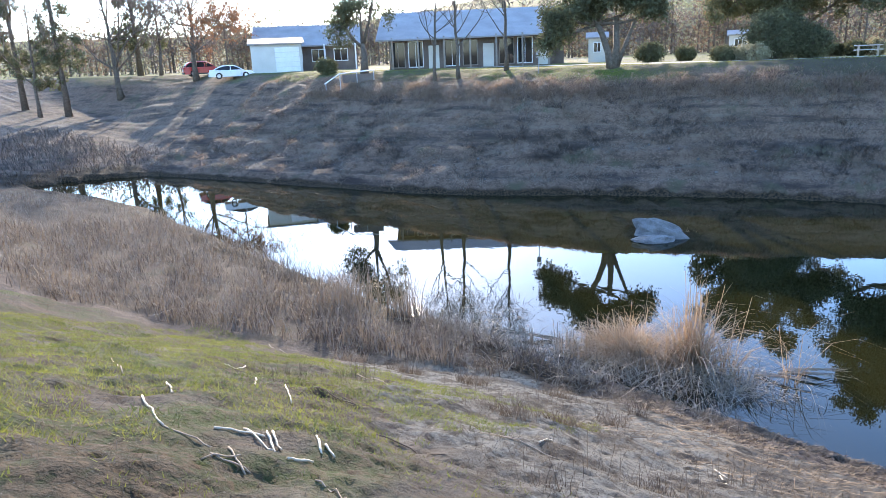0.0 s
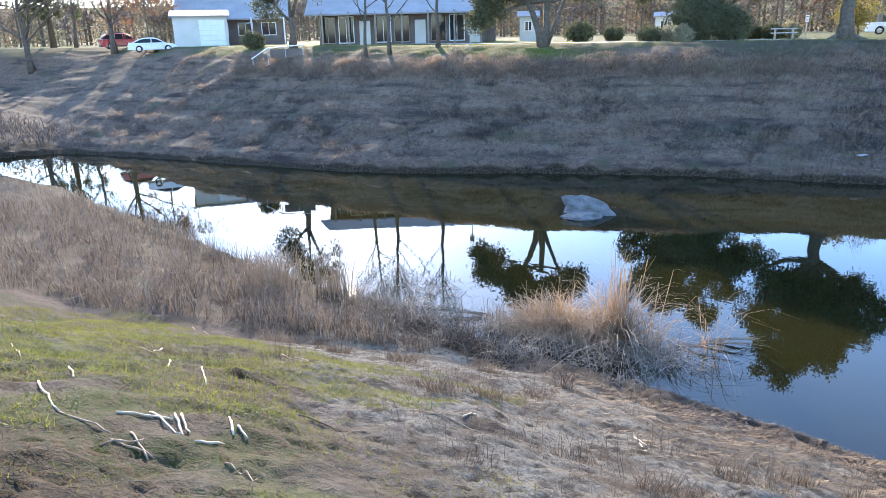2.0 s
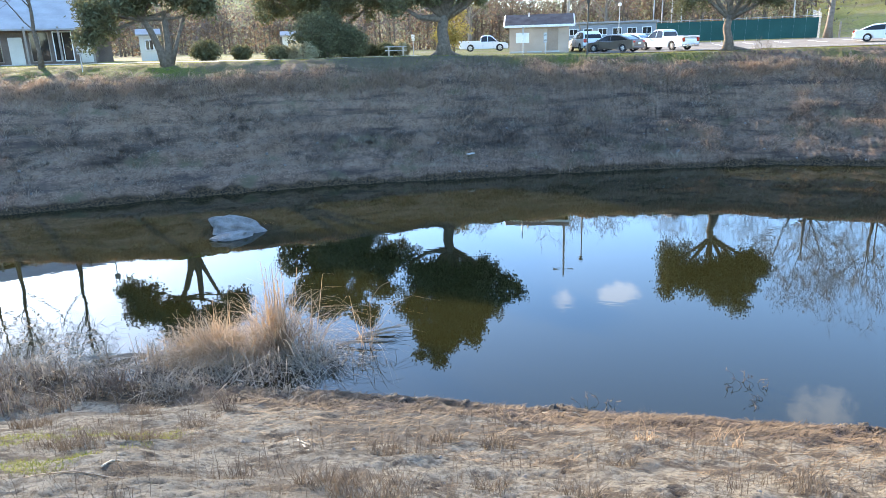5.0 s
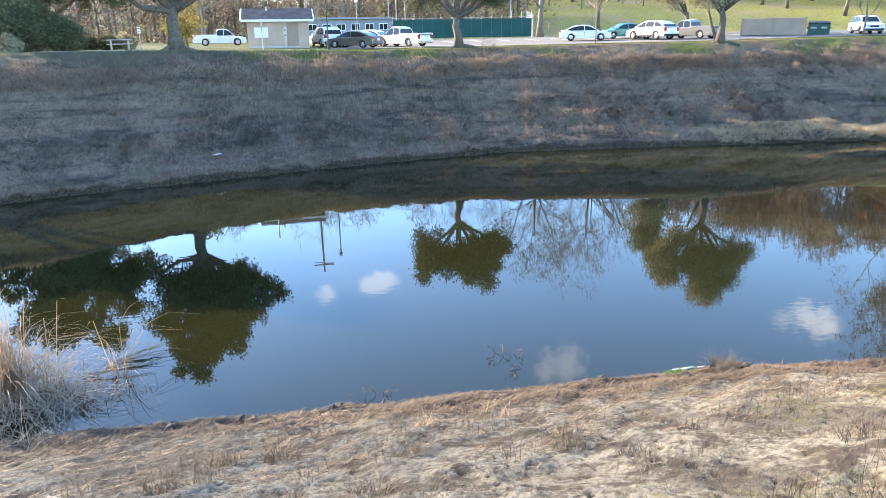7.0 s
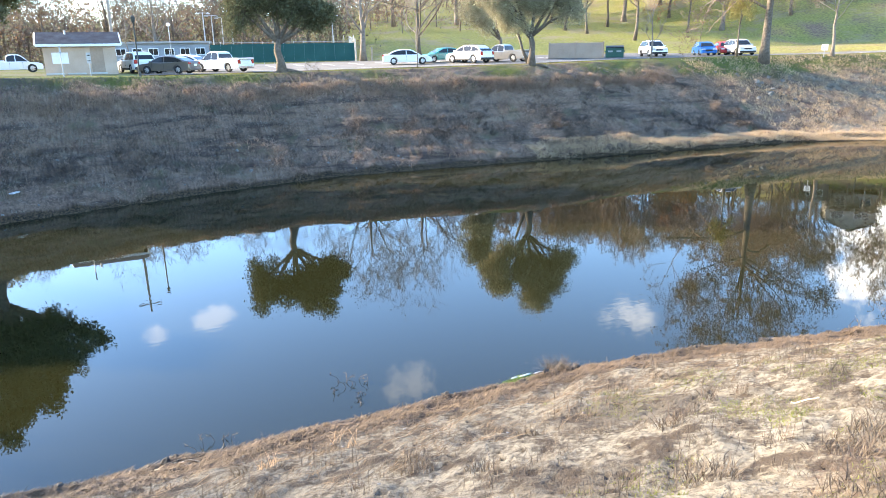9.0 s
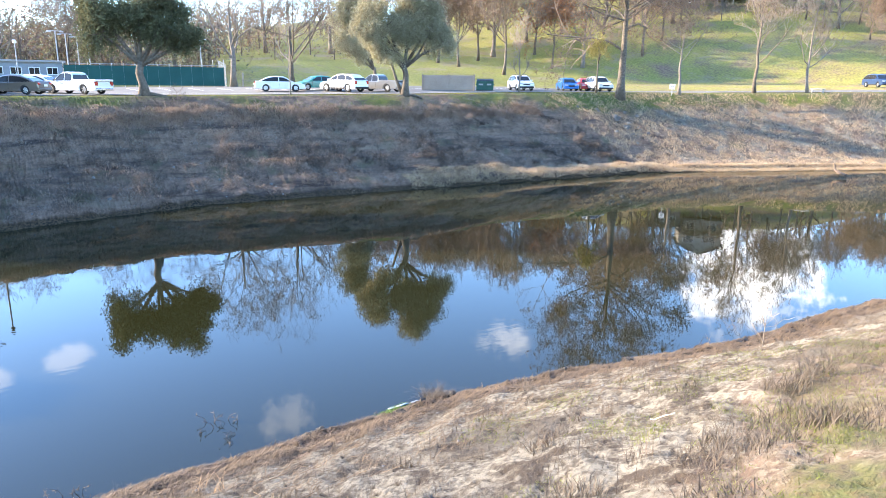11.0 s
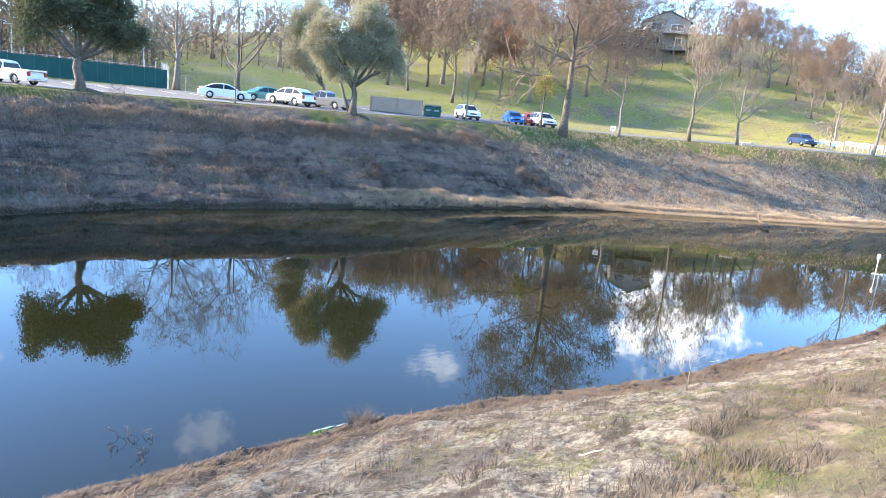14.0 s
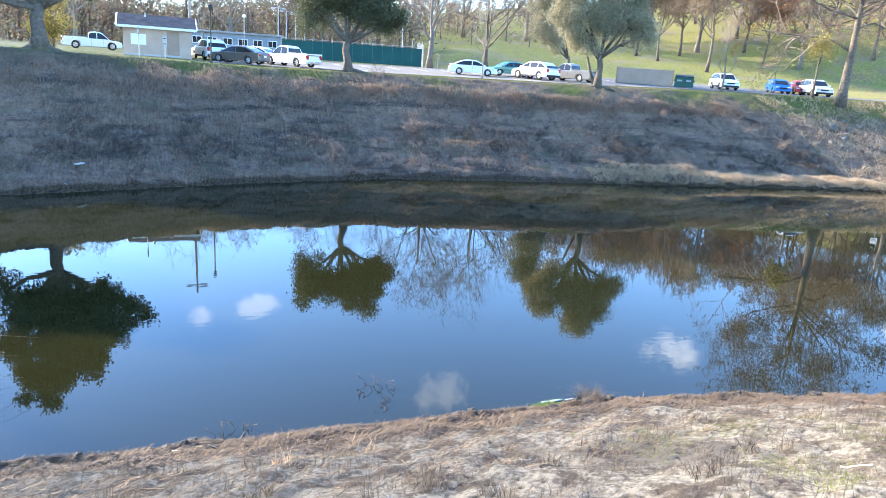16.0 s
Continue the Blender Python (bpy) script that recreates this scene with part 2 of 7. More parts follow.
REED = shade("dry_reed", (0.2, 0.125, 0.07), (0.5, 0.36, 0.23), 1.2, 0.7, 0.0, 12.0, vary=0.6, trans=0.4)
REED_GREY = shade("old_grey_reed", (0.125, 0.1, 0.075), (0.27, 0.22, 0.165), 1.2, 0.8, 0.0, 12.0, vary=0.6, trans=0.15)
# straw tone raised to stand in for low sun on the far bank
LIT_STRAW = shade("sun_brightened_straw", (0.3, 0.205, 0.115), (0.6, 0.45, 0.28), 0.5, 0.8, 0.0, 12.0, vary=0.6, trans=0.3)
REED_PALE = shade("pale_broken_reed", (0.2, 0.15, 0.1), (0.44, 0.355, 0.255), 1.2, 0.75, 0.0, 12.0, vary=0.6, trans=0.25)
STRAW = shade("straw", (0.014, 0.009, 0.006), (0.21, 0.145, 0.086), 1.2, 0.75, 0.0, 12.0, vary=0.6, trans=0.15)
WEED = shade("dry_weeds", (0.055, 0.042, 0.03), (0.18, 0.14, 0.1), 1.0, 0.85, 0.0, 12.0, vary=0.6, trans=0.15)
SCRUB = shade("dark_scrub", (0.05, 0.038, 0.03), (0.13, 0.102, 0.08), 0.8, 0.85, 0.0, 12.0, vary=0.6, trans=0.15)
GRASS = shade("green_grass", (0.075, 0.092, 0.016), (0.21, 0.215, 0.048), 1.0, 0.7, 0.0, 12.0, vary=0.5, trans=0.45)
STICK = shade("bleached_stick", (0.320, 0.264, 0.176), (0.544, 0.480, 0.368), 6.0, 0.7, 0.3, 60.0)
DARK_STICK = shade("dark_stick", (0.05, 0.035, 0.025), (0.14, 0.1, 0.07), 6.0, 0.85, 0.3, 60.0)
ROCK = shade("grey_boulder", (0.085, 0.08, 0.073), (0.22, 0.208, 0.19), 3.0, 0.85, 0.9, 18.0)
RUBBER = shade("tyre_rubber", (0.012, 0.012, 0.012), (0.03, 0.03, 0.03), 8.0, 0.85, 0.1)
RIM = shade("alloy", (0.4, 0.4, 0.41), (0.6, 0.6, 0.6), 8.0, 0.35, 0.0, metal=0.9)
CARGLASS = paint("tinted_glass", (0.02, 0.021, 0.022), 0.05, 0.0, 0.0)
CARGLASS.node_tree.nodes["Principled BSDF"].inputs["Specular IOR Level"].default_value = 0.3
CHROME = shade("chrome", (0.55, 0.55, 0.56), (0.7, 0.7, 0.7), 8.0, 0.2, 0.0, metal=1.0)
LAMP_CLEAR = paint("headlamp_lens", (0.6, 0.62, 0.63), 0.08, 0.2, 1.0)
LAMP_RED = paint("tail_lamp_lens", (0.35, 0.012, 0.01), 0.12, 0.0, 1.0)
BLACK = shade("black_plastic", (0.015, 0.015, 0.016), (0.035, 0.035, 0.036), 8.0, 0.6, 0.1)
PLATE = paint("plate_blank", (0.7, 0.7, 0.68), 0.4)
TAN_WALL = shade("tan_block_wall", (0.4, 0.295, 0.22), (0.51, 0.39, 0.3), 1.0, 0.9, 0.3, 14.0)
TAN_METAL = shade("tan_painted_metal", (0.27, 0.19, 0.135), (0.36, 0.26, 0.19), 0.8, 0.7, 0.1, 9.0)
ROOF_GREY = shade("blue_grey_shingle", (0.028, 0.03, 0.036), (0.065, 0.07, 0.08), 1.5, 0.95, 0.6, 14.0, spec=0.1)
ROOF_PALE = shade("pale_grey_roof", (0.21, 0.2, 0.185), (0.32, 0.305, 0.285), 0.8, 0.6, 0.3, 9.0)
WHITE = shade("white_paint", (0.68, 0.67, 0.64), (0.8, 0.79, 0.77), 2.0, 0.6, 0.1, 20.0)
CREAM = shade("cream_siding", (0.5, 0.47, 0.4), (0.62, 0.59, 0.52), 0.8, 0.8, 0.2, 12.0)
BROWN_WALL = shade("brown_wall", (0.1, 0.075, 0.06), (0.2, 0.155, 0.125), 0.8, 0.85, 0.2, 10.0)
GREEN_SCREEN = shade("green_windscreen", (0.01, 0.055, 0.047), (0.02, 0.085, 0.072), 0.5, 0.8, 0.15, 12.0)
GREEN_BIN = shade("green_dumpster_paint", (0.012, 0.05, 0.035), (0.03, 0.09, 0.065), 1.0, 0.6, 0.1, 12.0)
GALV = shade("galvanised_steel", (0.3, 0.3, 0.3), (0.45, 0.45, 0.44), 3.0, 0.5, 0.1, metal=0.5)
POLE_DARK = shade("dark_painted_pole", (0.02, 0.025, 0.022), (0.05, 0.055, 0.05), 3.0, 0.5, 0.1)
WOOD_GREY = shade("weathered_wood", (0.2, 0.165, 0.13), (0.36, 0.31, 0.26), 2.0, 0.9, 0.4, 30.0)
ALGAE = shade("bright_algae", (0.07, 0.12, 0.015), (0.17, 0.25, 0.04), 4.0, 0.7, 0.4, 30.0)
FOAM = shade("white_foam_scrap", (0.6, 0.62, 0.64), (0.8, 0.82, 0.83), 8.0, 0.6, 0.3, 40.0)


# ---- geometry helpers ----
class Geo:
    """Gathers vertices and faces of one mesh."""

    def __init__(self):
        self.v, self.f, self.n = [], [], 0

    def add(self, verts, faces):
        verts = np.asarray(verts, float).reshape(-1, 3)
        self.v.append(verts)
        k = self.n
        self.f.extend([tuple(int(i) + k for i in f) for f in faces])
        self.n += len(verts)
        return self

    def cards(self, quads):
        """quads: n x 4 x 3."""
        quads = np.asarray(quads, float)
        k, n = self.n, len(quads)
        self.v.append(quads.reshape(-1, 3))
        self.f.extend(map(tuple, (np.arange(n * 4).reshape(-1, 4) + k).tolist()))
        self.n += n * 4
        return self

    def box(self, c, size, bevel=0.0, m=None):
        h = np.array(size, float) / 2
        b = min(bevel, h.min() * 0.95)
        vs, ids = [], {}
        for sx in (-1, 1):
            for sy in (-1, 1):
                for sz in (-1, 1):
                    for ax in range(3):
                        v = np.array([sx, sy, sz]) * (h - b)
                        v[ax] = (sx, sy, sz)[ax] * h[ax]
                        ids[sx, sy, sz, ax] = len(vs)
                        vs.append(v)
        fs = []
        for ax in range(3):
            o = [i for i in range(3) if i != ax]
            for s in (-1, 1):
                loop = []
                for a, b2 in ((-1, -1), (1, -1), (1, 1), (-1, 1)):
                    k = [0, 0, 0]
                    k[ax], k[o[0]], k[o[1]] = s, a, b2
                    loop.append(ids[(*k, ax)])
                flip = (s < 0) != (ax == 1)
                fs.append(tuple(loop[::-1] if flip else loop))
        if b > 0:
            for ax in range(3):
                o = [i for i in range(3) if i != ax]
                for a in (-1, 1):
                    for c2 in (-1, 1):
                        k1, k2 = [0, 0, 0], [0, 0, 0]
                        k1[ax], k2[ax] = -1, 1
                        k1[o[0]] = k2[o[0]] = a
                        k1[o[1]] = k2[o[1]] = c2
                        q = [ids[(*k1, o[0])], ids[(*k2, o[0])], ids[(*k2, o[1])], ids[(*k1, o[1])]]
                        flip = (a * c2 > 0) != (ax == 1)
                        fs.append(tuple(q if flip else q[::-1]))
            for sx in (-1, 1):
                for sy in (-1, 1):
                    for sz in (-1, 1):
                        t = [ids[sx, sy, sz, a] for a in range(3)]
                        fs.append(tuple(t if sx * sy * sz > 0 else t[::-1]))
        vs = np.array(vs)
        if m is not None:
            vs = vs @ np.array(m.to_3x3()).T
        return self.add(vs + np.array(c), fs)

    def tube(self, pts, radii, sides=6, cap=True):
        pts = np.asarray(pts, float)
        n = len(pts)
        radii = np.broadcast_to(np.asarray(radii, float), (n,))
        d = np.gradient(pts, axis=0)
        d /= np.linalg.norm(d, axis=1)[:, None] + 1e-9
        ref = np.array([0.0, 0, 1]) if abs(d[:, 2]).mean() < 0.8 else np.array([1.0, 0, 0])
        a = np.cross(d, ref)
        a /= np.linalg.norm(a, axis=1)[:, None] + 1e-9
        b = np.cross(d, a)
        th = np.linspace(0, 2 * np.pi, sides, endpoint=False)
        ring = pts[:, None] + radii[:, None, None] * (np.cos(th)[None, :, None] * a[:, None] + np.sin(th)[None, :, None] * b[:, None])
        fs = []
        for i in range(n - 1):
            for j in range(sides):
                k = (j + 1) % sides
                fs.append((i * sides + j, i * sides + k, (i + 1) * sides + k, (i + 1) * sides + j))
        if cap:
            fs.append(tuple(range(sides))[::-1])
            fs.append(tuple((n - 1) * sides + j for j in range(sides)))
        return self.add(ring.reshape(-1, 3), fs)

    def prism(self, outline, y0, y1, bevel=0.04):
        """A side outline in x and z, carried across from y0 to y1, with its rims drawn in by bevel."""
        o = np.array(outline, float)
        c = o.mean(0)
        k = len(o)
        small = c + (o - c) * (1 - bevel / np.maximum(np.linalg.norm(o - c, axis=1), 0.3))[:, None]
        rows = []
        for y, src in ((y0, small), (y0 + bevel, o), (y1 - bevel, o), (y1, small)):
            rows.append(np.column_stack((src[:, 0], np.full(k, y), src[:, 1])))
        fs = [tuple(range(k))[::-1], tuple(range(3 * k, 4 * k))]
        for r in range(3):
            for j in range(k):
                q = (j + 1) % k
                fs.append((r * k + j, r * k + q, (r + 1) * k + q, (r + 1) * k + j))
        return self.add(np.concatenate(rows), fs)

    def mesh(self, name, mat, smooth=False):
        me = bpy.data.meshes.new(name)
        me.from_pydata(np.concatenate(self.v), [], self.f) if self.n else None
        me.materials.append(mat)
        if smooth:
            me.polygons.foreach_set("use_smooth", [True] * len(me.polygons))
        me.update()
        return me


def part(name, geo, mat, parent, label="", smooth=False, at=None):
    ob = new(name, geo.mesh(name, mat, smooth))
    ob.parent = parent
    if at is not None:
        ob.matrix_local = at
    return tagged(ob, label)


def thing(name, m, label, category, group=""):
    ob = new(name)
    ob.empty_display_size = 0.3
    ob.matrix_world = m
    return tagged(ob, label, category, group)


def stuff(name, geo, mat, label, category, kind="stuff"):
    return tagged(new(name, geo.mesh(name, mat)), label, category, kind=kind)


# ---- the lie of the land ----
AX, AY = 0.755, -0.655  # along the water
NEAR = [(-300, 14), (-90, 14.0), (-56, 14.2), (-53.9, 14.2), (-47.8, 15.4), (-40.4, 15.8), (-30, 14.6), (-21.5, 13.6), (-8.6, 12.9), (-4.5, 13.05), (-0.6, 12.9), (4.7, 12.85),
        (9.2, 12.8), (13.5, 12.1), (19.2, 10.8), (23.9, 10.8), (32.6, 9.8), (43.2, 11.1), (49.1, 13.1), (56.9, 14.5), (68.7, 15.4), (100, 17), (400, 18)]
FAR = [(-300, 30.0), (-90, 29.0), (-70, 25.5), (-60, 22.6), (-53.2, 21.6), (-45.7, 23.9), (-39.8, 25.2), (-30.9, 27.3), (-26.5, 28.8), (-20.5, 32.6), (-12.3, 36.6), (-5.6, 38.6),
       (3.6, 41.5), (12.6, 43.4), (24.1, 42.5), (32.7, 41.7), (44.6, 40.6), (50.2, 40.0), (57.5, 36.4), (80, 25.7), (97, 20.7), (120, 19), (400, 19)]
CREST = [(-300, 41), (-98, 41), (-86, 43), (-68, 40.8), (-60, 39.8), (-50, 40.2), (-42, 41.6), (-34, 42.6), (-26, 43.6), (-9.4, 53.0), (0, 56.0), (12.5, 57.2), (33, 53.2), (45, 55.0), (52, 54.2), (58, 52.6), (67, 52), (78, 48.4), (82, 43), (89, 37.8), (96, 31.5), (101, 27), (110, 25.5), (400, 25)]


CREST_Z = [(-300, 8), (-60, 7.0), (-34, 6.75), (-10, 6.62), (5, 6.28), (15, 6.35), (33, 6.5), (50, 6.68), (58, 6.72), (75, 6.72), (96, 7.2), (110, 7.4), (400, 8)]


def river(x, y):
    return AX * x + AY * y, -AY * x + AX * y


def world_xy(u, s):
    return AX * u - AY * s, AY * u + AX * s


def ease(v, lo, hi):
    t = np.clip((v - lo) / (hi - lo), 0, 1)
    return t * t * (3 - 2 * t)


def waves(x, y, size, seed):
    """A cheap smooth unevenness between -1 and 1."""
    rng = np.random.RandomState(seed)
    out = 0
    for _ in range(7):
        a, k, ph = rng.uniform(0, 2 * np.pi), rng.uniform(0.6, 1.7) * 2 * np.pi / size, rng.uniform(0, 6.28)
        out = out + np.sin((x * np.cos(a) + y * np.sin(a)) * k + ph)
    return out / 4.0


def curve_at(table, u):
    a = np.array(table)
    return np.interp(u, a[:, 0], a[:, 1])


def prints(x, y, cell, seed, depth):
    """Shallow trodden hollows with a soft rim, one to a cell, many cells empty."""
    i0, j0 = np.floor(x / cell), np.floor(y / cell)
    out = np.zeros_like(x)
    for di in (-1, 0, 1):
        for dj in (-1, 0, 1):
            i, j = i0 + di, j0 + dj
            h = [np.modf(np.abs(np.sin(i * 127.1 + j * 311.7 + seed * 17.3 + k * 74.7)) * 43758.5453)[0] for k in range(4)]
            r = np.hypot(x - (i + h[0]) * cell, y - (j + h[1]) * cell) / (cell * (0.19 + 0.2 * h[2]))
            hole = np.where(h[3] > 0.3, -1.0 * (1 - ease(r, 0.2, 0.95)) + 0.22 * ease(r, 0.6, 1.0) * (1 - ease(r, 1.0, 1.5)), 0)
            out = out + hole
    return depth * np.clip(out, -1.2, 0.6)


def near_relief(x, y):
    """Trodden sand and tussocks of the near bank."""
    soft = ease(waves(x, y, 3.4, 81) + 0.5 * waves(x, y, 1.1, 82), -0.75, 0.15)
    return soft * (prints(x, y, 0.27, 1, 0.05) + prints(x, y, 0.2, 2, 0.03)) + 0.02 * waves(x, y, 0.8, 83) + 0.009 * waves(x, y, 0.27, 84)


def ground_z(x, y):
    x, y = np.asarray(x, float), np.asarray(y, float)
    u, s = river(x, y)
    sn = curve_at(NEAR, u) + 0.12 * waves(x, y, 1.9, 3) * ease(u, -50, -30)
    sf, sc = curve_at(FAR, u) + 0.15 * waves(x, y, 2.6, 4), curve_at(CREST, u)
    # near bank: a reedy shelf that narrows, then a steady slope up to a level top
    d = sn - s
    shelf = 0.5 + 6.0 * ease(-u, 5, 20) - 3.0 * ease(-u, 35, 60)
    zn = 0.1 * ease(d, 0.0, 0.18) + 0.1 * np.clip(d, 0, shelf) + 0.435 * np.maximum(d - shelf, 0)
    top = 6.5
    zn = np.where(zn > top - 0.8, top - 0.8 * np.exp(-(zn - top + 0.8) / 0.8), zn)
    zn = zn + (0.035 * waves(x, y, 0.9, 5) + 0.06 * waves(x, y, 4.0, 6)) * ease(d, 0.1, 1.0)
    trod = ease(d, 0.35, 1.2) * (1 - ease(d, 12.5, 14)) * ease(u, -22, -16) * (1 - ease(u, 27, 32))
    zn = zn + trod * near_relief(x, y)
    zn = zn + 0.11 * ease(waves(x, y, 1.3, 85) + 0.5 * waves(x, y, 0.5, 86), -0.3, 0.6) * ease(d, 0.05, 0.3) * (1 - ease(d, 0.6, 1.5)) * ease(u, -8, -2)
    # far bank: rough steps below, a brow of rank grass, then turf rounding off to the top
    e = s - sf
    q = np.clip(e / np.maximum(sc - sf, 3.0), 0, 1.0)
    steep = np.interp(q, [0, 0.05, 0.13, 0.2, 0.26, 0.34, 0.4, 0.7, 0.76, 0.9, 1], [0, 0.10, 0.15, 0.2, 0.28, 0.33, 0.4, 0.74, 0.84, 0.95, 1])
    beach = np.interp(q, [0, 0.06, 0.085, 0.22, 0.3, 1], [0, 0.008, 0.06, 0.09, 0.15, 1])
    even = np.interp(q, [0, 0.03, 0.16, 0.85, 1], [0, 0.07, 0.12, 0.9, 1])
    w = ease(u, 34, 44)
    steep = steep * (1 - w) + even * w
    k = ease(u, 49, 56)
    zf = curve_at(CREST_Z, u) * (steep * (1 - k) + beach * k)
    zf = zf + (0.15 * waves(x, y, 2.3, 7) + 0.16 * waves(x, y, 6.0, 8)) * (1 - 0.7 * k) * ease(q, 0.02, 0.12) * (1 - ease(q, 0.85, 1.0))
    zf = zf + 0.085 * np.sin(zf * 7.0 + 1.1 * waves(x, y, 9.0, 9)) * ease(q, 0.06, 0.14) * (1 - ease(q, 0.5, 0.65)) * (1 - k)
    over = np.maximum(s - sc, 0)
    zf = zf + 0.5 * ease(u, -7, 4) * ease(over, 0, 28)
    bed = -0.9 * ease(np.minimum(-d, -e), 0.0, 3.0)
    z = np.where(d > 0, zn, np.where(e > 0, zf, np.maximum(bed, -0.9)))
    # the bank closes round the head of the pond
    back = -56.5 + 0.42 * np.clip(s - 13.2, 0, 8.5) + 0.5 * waves(x, y, 2.0, 18) - u
    z = np.maximum(z, np.where(back > 0, 0.25 * ease(back, 0, 0.6) + np.interp(back, [0, 4, 20, 45, 90], [0, 0.3, 1.0, 2.6, 7.0]) + 0.12 * waves(x, y, 1.3, 20) * ease(back, 0.3, 1.5), -9))
    # grassy hill beyond the road, wooded hills all round
    t = np.minimum(np.clip(1 - np.hypot(x - 325, y + 11) / 185.0, 0, 1), 0.62)
    t2 = np.clip(1 - np.hypot(x - 266, y - 105) / 168.0, 0, 1)
    hill = np.maximum(61.0 * t ** 1.15 * ease(t, 0, 0.1), 24.0 * t2)
    far = np.hypot(x, y)
    ang = np.arctan2(x, y)
    ridge = ease(far, 240, 640) * (34 + 16 * np.sin(ang * 3.0 + 1.0) + 9 * np.sin(ang * 7.0)) * (0.35 + 0.65 * ease(np.cos(ang - 0.75), -0.6, 0.6))
    return z + np.maximum(hill, 0) * ease(s, 30, 45) + ridge


def spaced(stops):
    """Grid lines: (from, to, step) runs."""
    out = []
    for a, b, st in stops:
        n = max(1, int(round((b - a) / st)))
        out.extend(np.linspace(a, b, n, endpoint=False).tolist())
    return np.array(out + [stops[-1][1]])


def grown(a, b, first, rate):
    """Steps that grow outwards from a to b."""
    out, st, sg = [a], first, 1 if b > a else -1
    while (b - out[-1]) * sg > st * 1.5:
        out.append(out[-1] + sg * st)
        st *= rate
    return out[1:] + [b]


def build_ground():
    us = np.array(sorted(set(grown(-60, -1600, 1.5, 1.22) + list(spaced([(-60, -26, 0.6), (-26, -14, 0.3), (-14, -8, 0.12), (-8, 13, 0.06), (13, 24, 0.1), (24, 60, 0.3), (60, 110, 0.7)])) + grown(110, 1600, 1.0, 1.2))))
    ss = np.array(sorted(set(grown(-4, -1500, 0.8, 1.3) + list(spaced([(-4, 0.6, 0.3), (0.6, 8.6, 0.06), (8.6, 13.6, 0.08), (13.6, 27, 0.3), (27, 62, 0.3)])) + grown(62, 1900, 0.6, 1.09))))
    U, S = np.meshgrid(us, ss, indexing="ij")
    X, Y = world_xy(U, S)
    Z = ground_z(X, Y)
    nu, ns = U.shape
    near_land = S < curve_at(NEAR, U)
    fine = (np.random.RandomState(2).rand(nu, ns) - 0.5)
    Z = Z + fine * 0.012 * near_land * (np.abs(U) < 40) + fine * 0.2 * (1 - 0.65 * ease(U, 49, 55)) * (~near_land) * (S > curve_at(FAR, U) + 0.3) * (S < curve_at(CREST, U))
    idx = np.arange(nu * ns).reshape(nu, ns)
    F = np.stack((idx[:-1, :-1], idx[1:, :-1], idx[1:, 1:], idx[:-1, 1:]), -1).reshape(-1, 4)
    me = bpy.data.meshes.new("ground")
    me.vertices.add(nu * ns)
    me.vertices.foreach_set("co", np.stack((X, Y, Z), -1).ravel())
    me.loops.add(F.size)
    me.loops.foreach_set("vertex_index", F.ravel())
    me.polygons.add(len(F))
    me.polygons.foreach_set("loop_start", np.arange(len(F)) * 4)
    me.polygons.foreach_set("loop_total", np.full(len(F), 4))
    me.polygons.foreach_set("use_smooth", np.ones(len(F), bool))
    me.update(calc_edges=True)
    # cover: red = green grass, green = bare sand and the brightened far slope, blue = wet mud
    d, e, q = curve_at(NEAR, U) - S, S - curve_at(FAR, U), S - curve_at(CREST, U)
    gd = np.interp(U, [-60, -40, -21.5, -20.4, -16.3, -12, -8, -3, 0, 6, 12, 16, 30], [12, 12, 9.5, 7.2, 4.9, 5.2, 7.4, 10.2, 11.0, 9.5, 6.5, 5.0, 5.0])
    grass = near_land * ease(d - gd, -0.6, 1.0) * np.where(U > 4, 0.7, 0.8) * (0.8 + 0.45 * waves(X, Y, 1.7, 11))
    shore_grass = ease(q, -4.2, -1.8) * (0.58 - 0.2 * ease(U, 4, 16) + 0.32 * waves(X, Y, 7.0, 12)) + 0.5 * ease(U, 46, 52) * ease(q, -6, -1) * (0.7 + 0.6 * waves(X, Y, 3.0, 25)) + 0.25 * ease(U, 36, 46) * ease(e, 6, 9)
    grass = np.where(near_land, grass, np.where(e > 0, np.maximum(shore_grass, (0.5 - 0.14 * ease(np.hypot(X, Y), 110, 150) * (X > 60) + 0.42 * waves(X, Y, 24.0, 16) + 0.2 * waves(X, Y, 6.0, 17) + 0.3 * (1 - ease(np.hypot(X, Y), 105, 150)) - 0.35 * ease(Z, 12, 24) * (X > 60)) * ease(q, 0.3, 1.5)), 0))
    sand = near_land * ease(d, 1.0, 2.2) * (1 - ease(d - gd, -2.0, 0.5)) * ease(U, -16, -8) * (0.62 + 0.25 * waves(X, Y, 2.2, 15)) * np.interp(U, [-10, 0, 7], [0.95, 1.0, 1.05]) + near_land * 0.5 * (1 - ease(-U, 10, 18))
    sand = np.where((~near_land) & (e > 0), 0.12 + 0.75 * ease(U, 50, 60) * (1 - ease(e, 4.5, 6.5)) + 0.5 * ease(U, 24, 40) * (1 - ease(e, 1.5, 3.5)) * ease(e, 0.5, 1.0), sand)
    # far slope past the oak painted paler, in place of sun falling on it
    sand = np.where((~near_land) & (e > 0) & (q < 0), np.maximum(sand, ease(U, 51, 56) * (0.62 - 0.4 * ease(q, -5, -1)) * (0.85 + 0.4 * waves(X, Y, 2.6, 28))), sand)
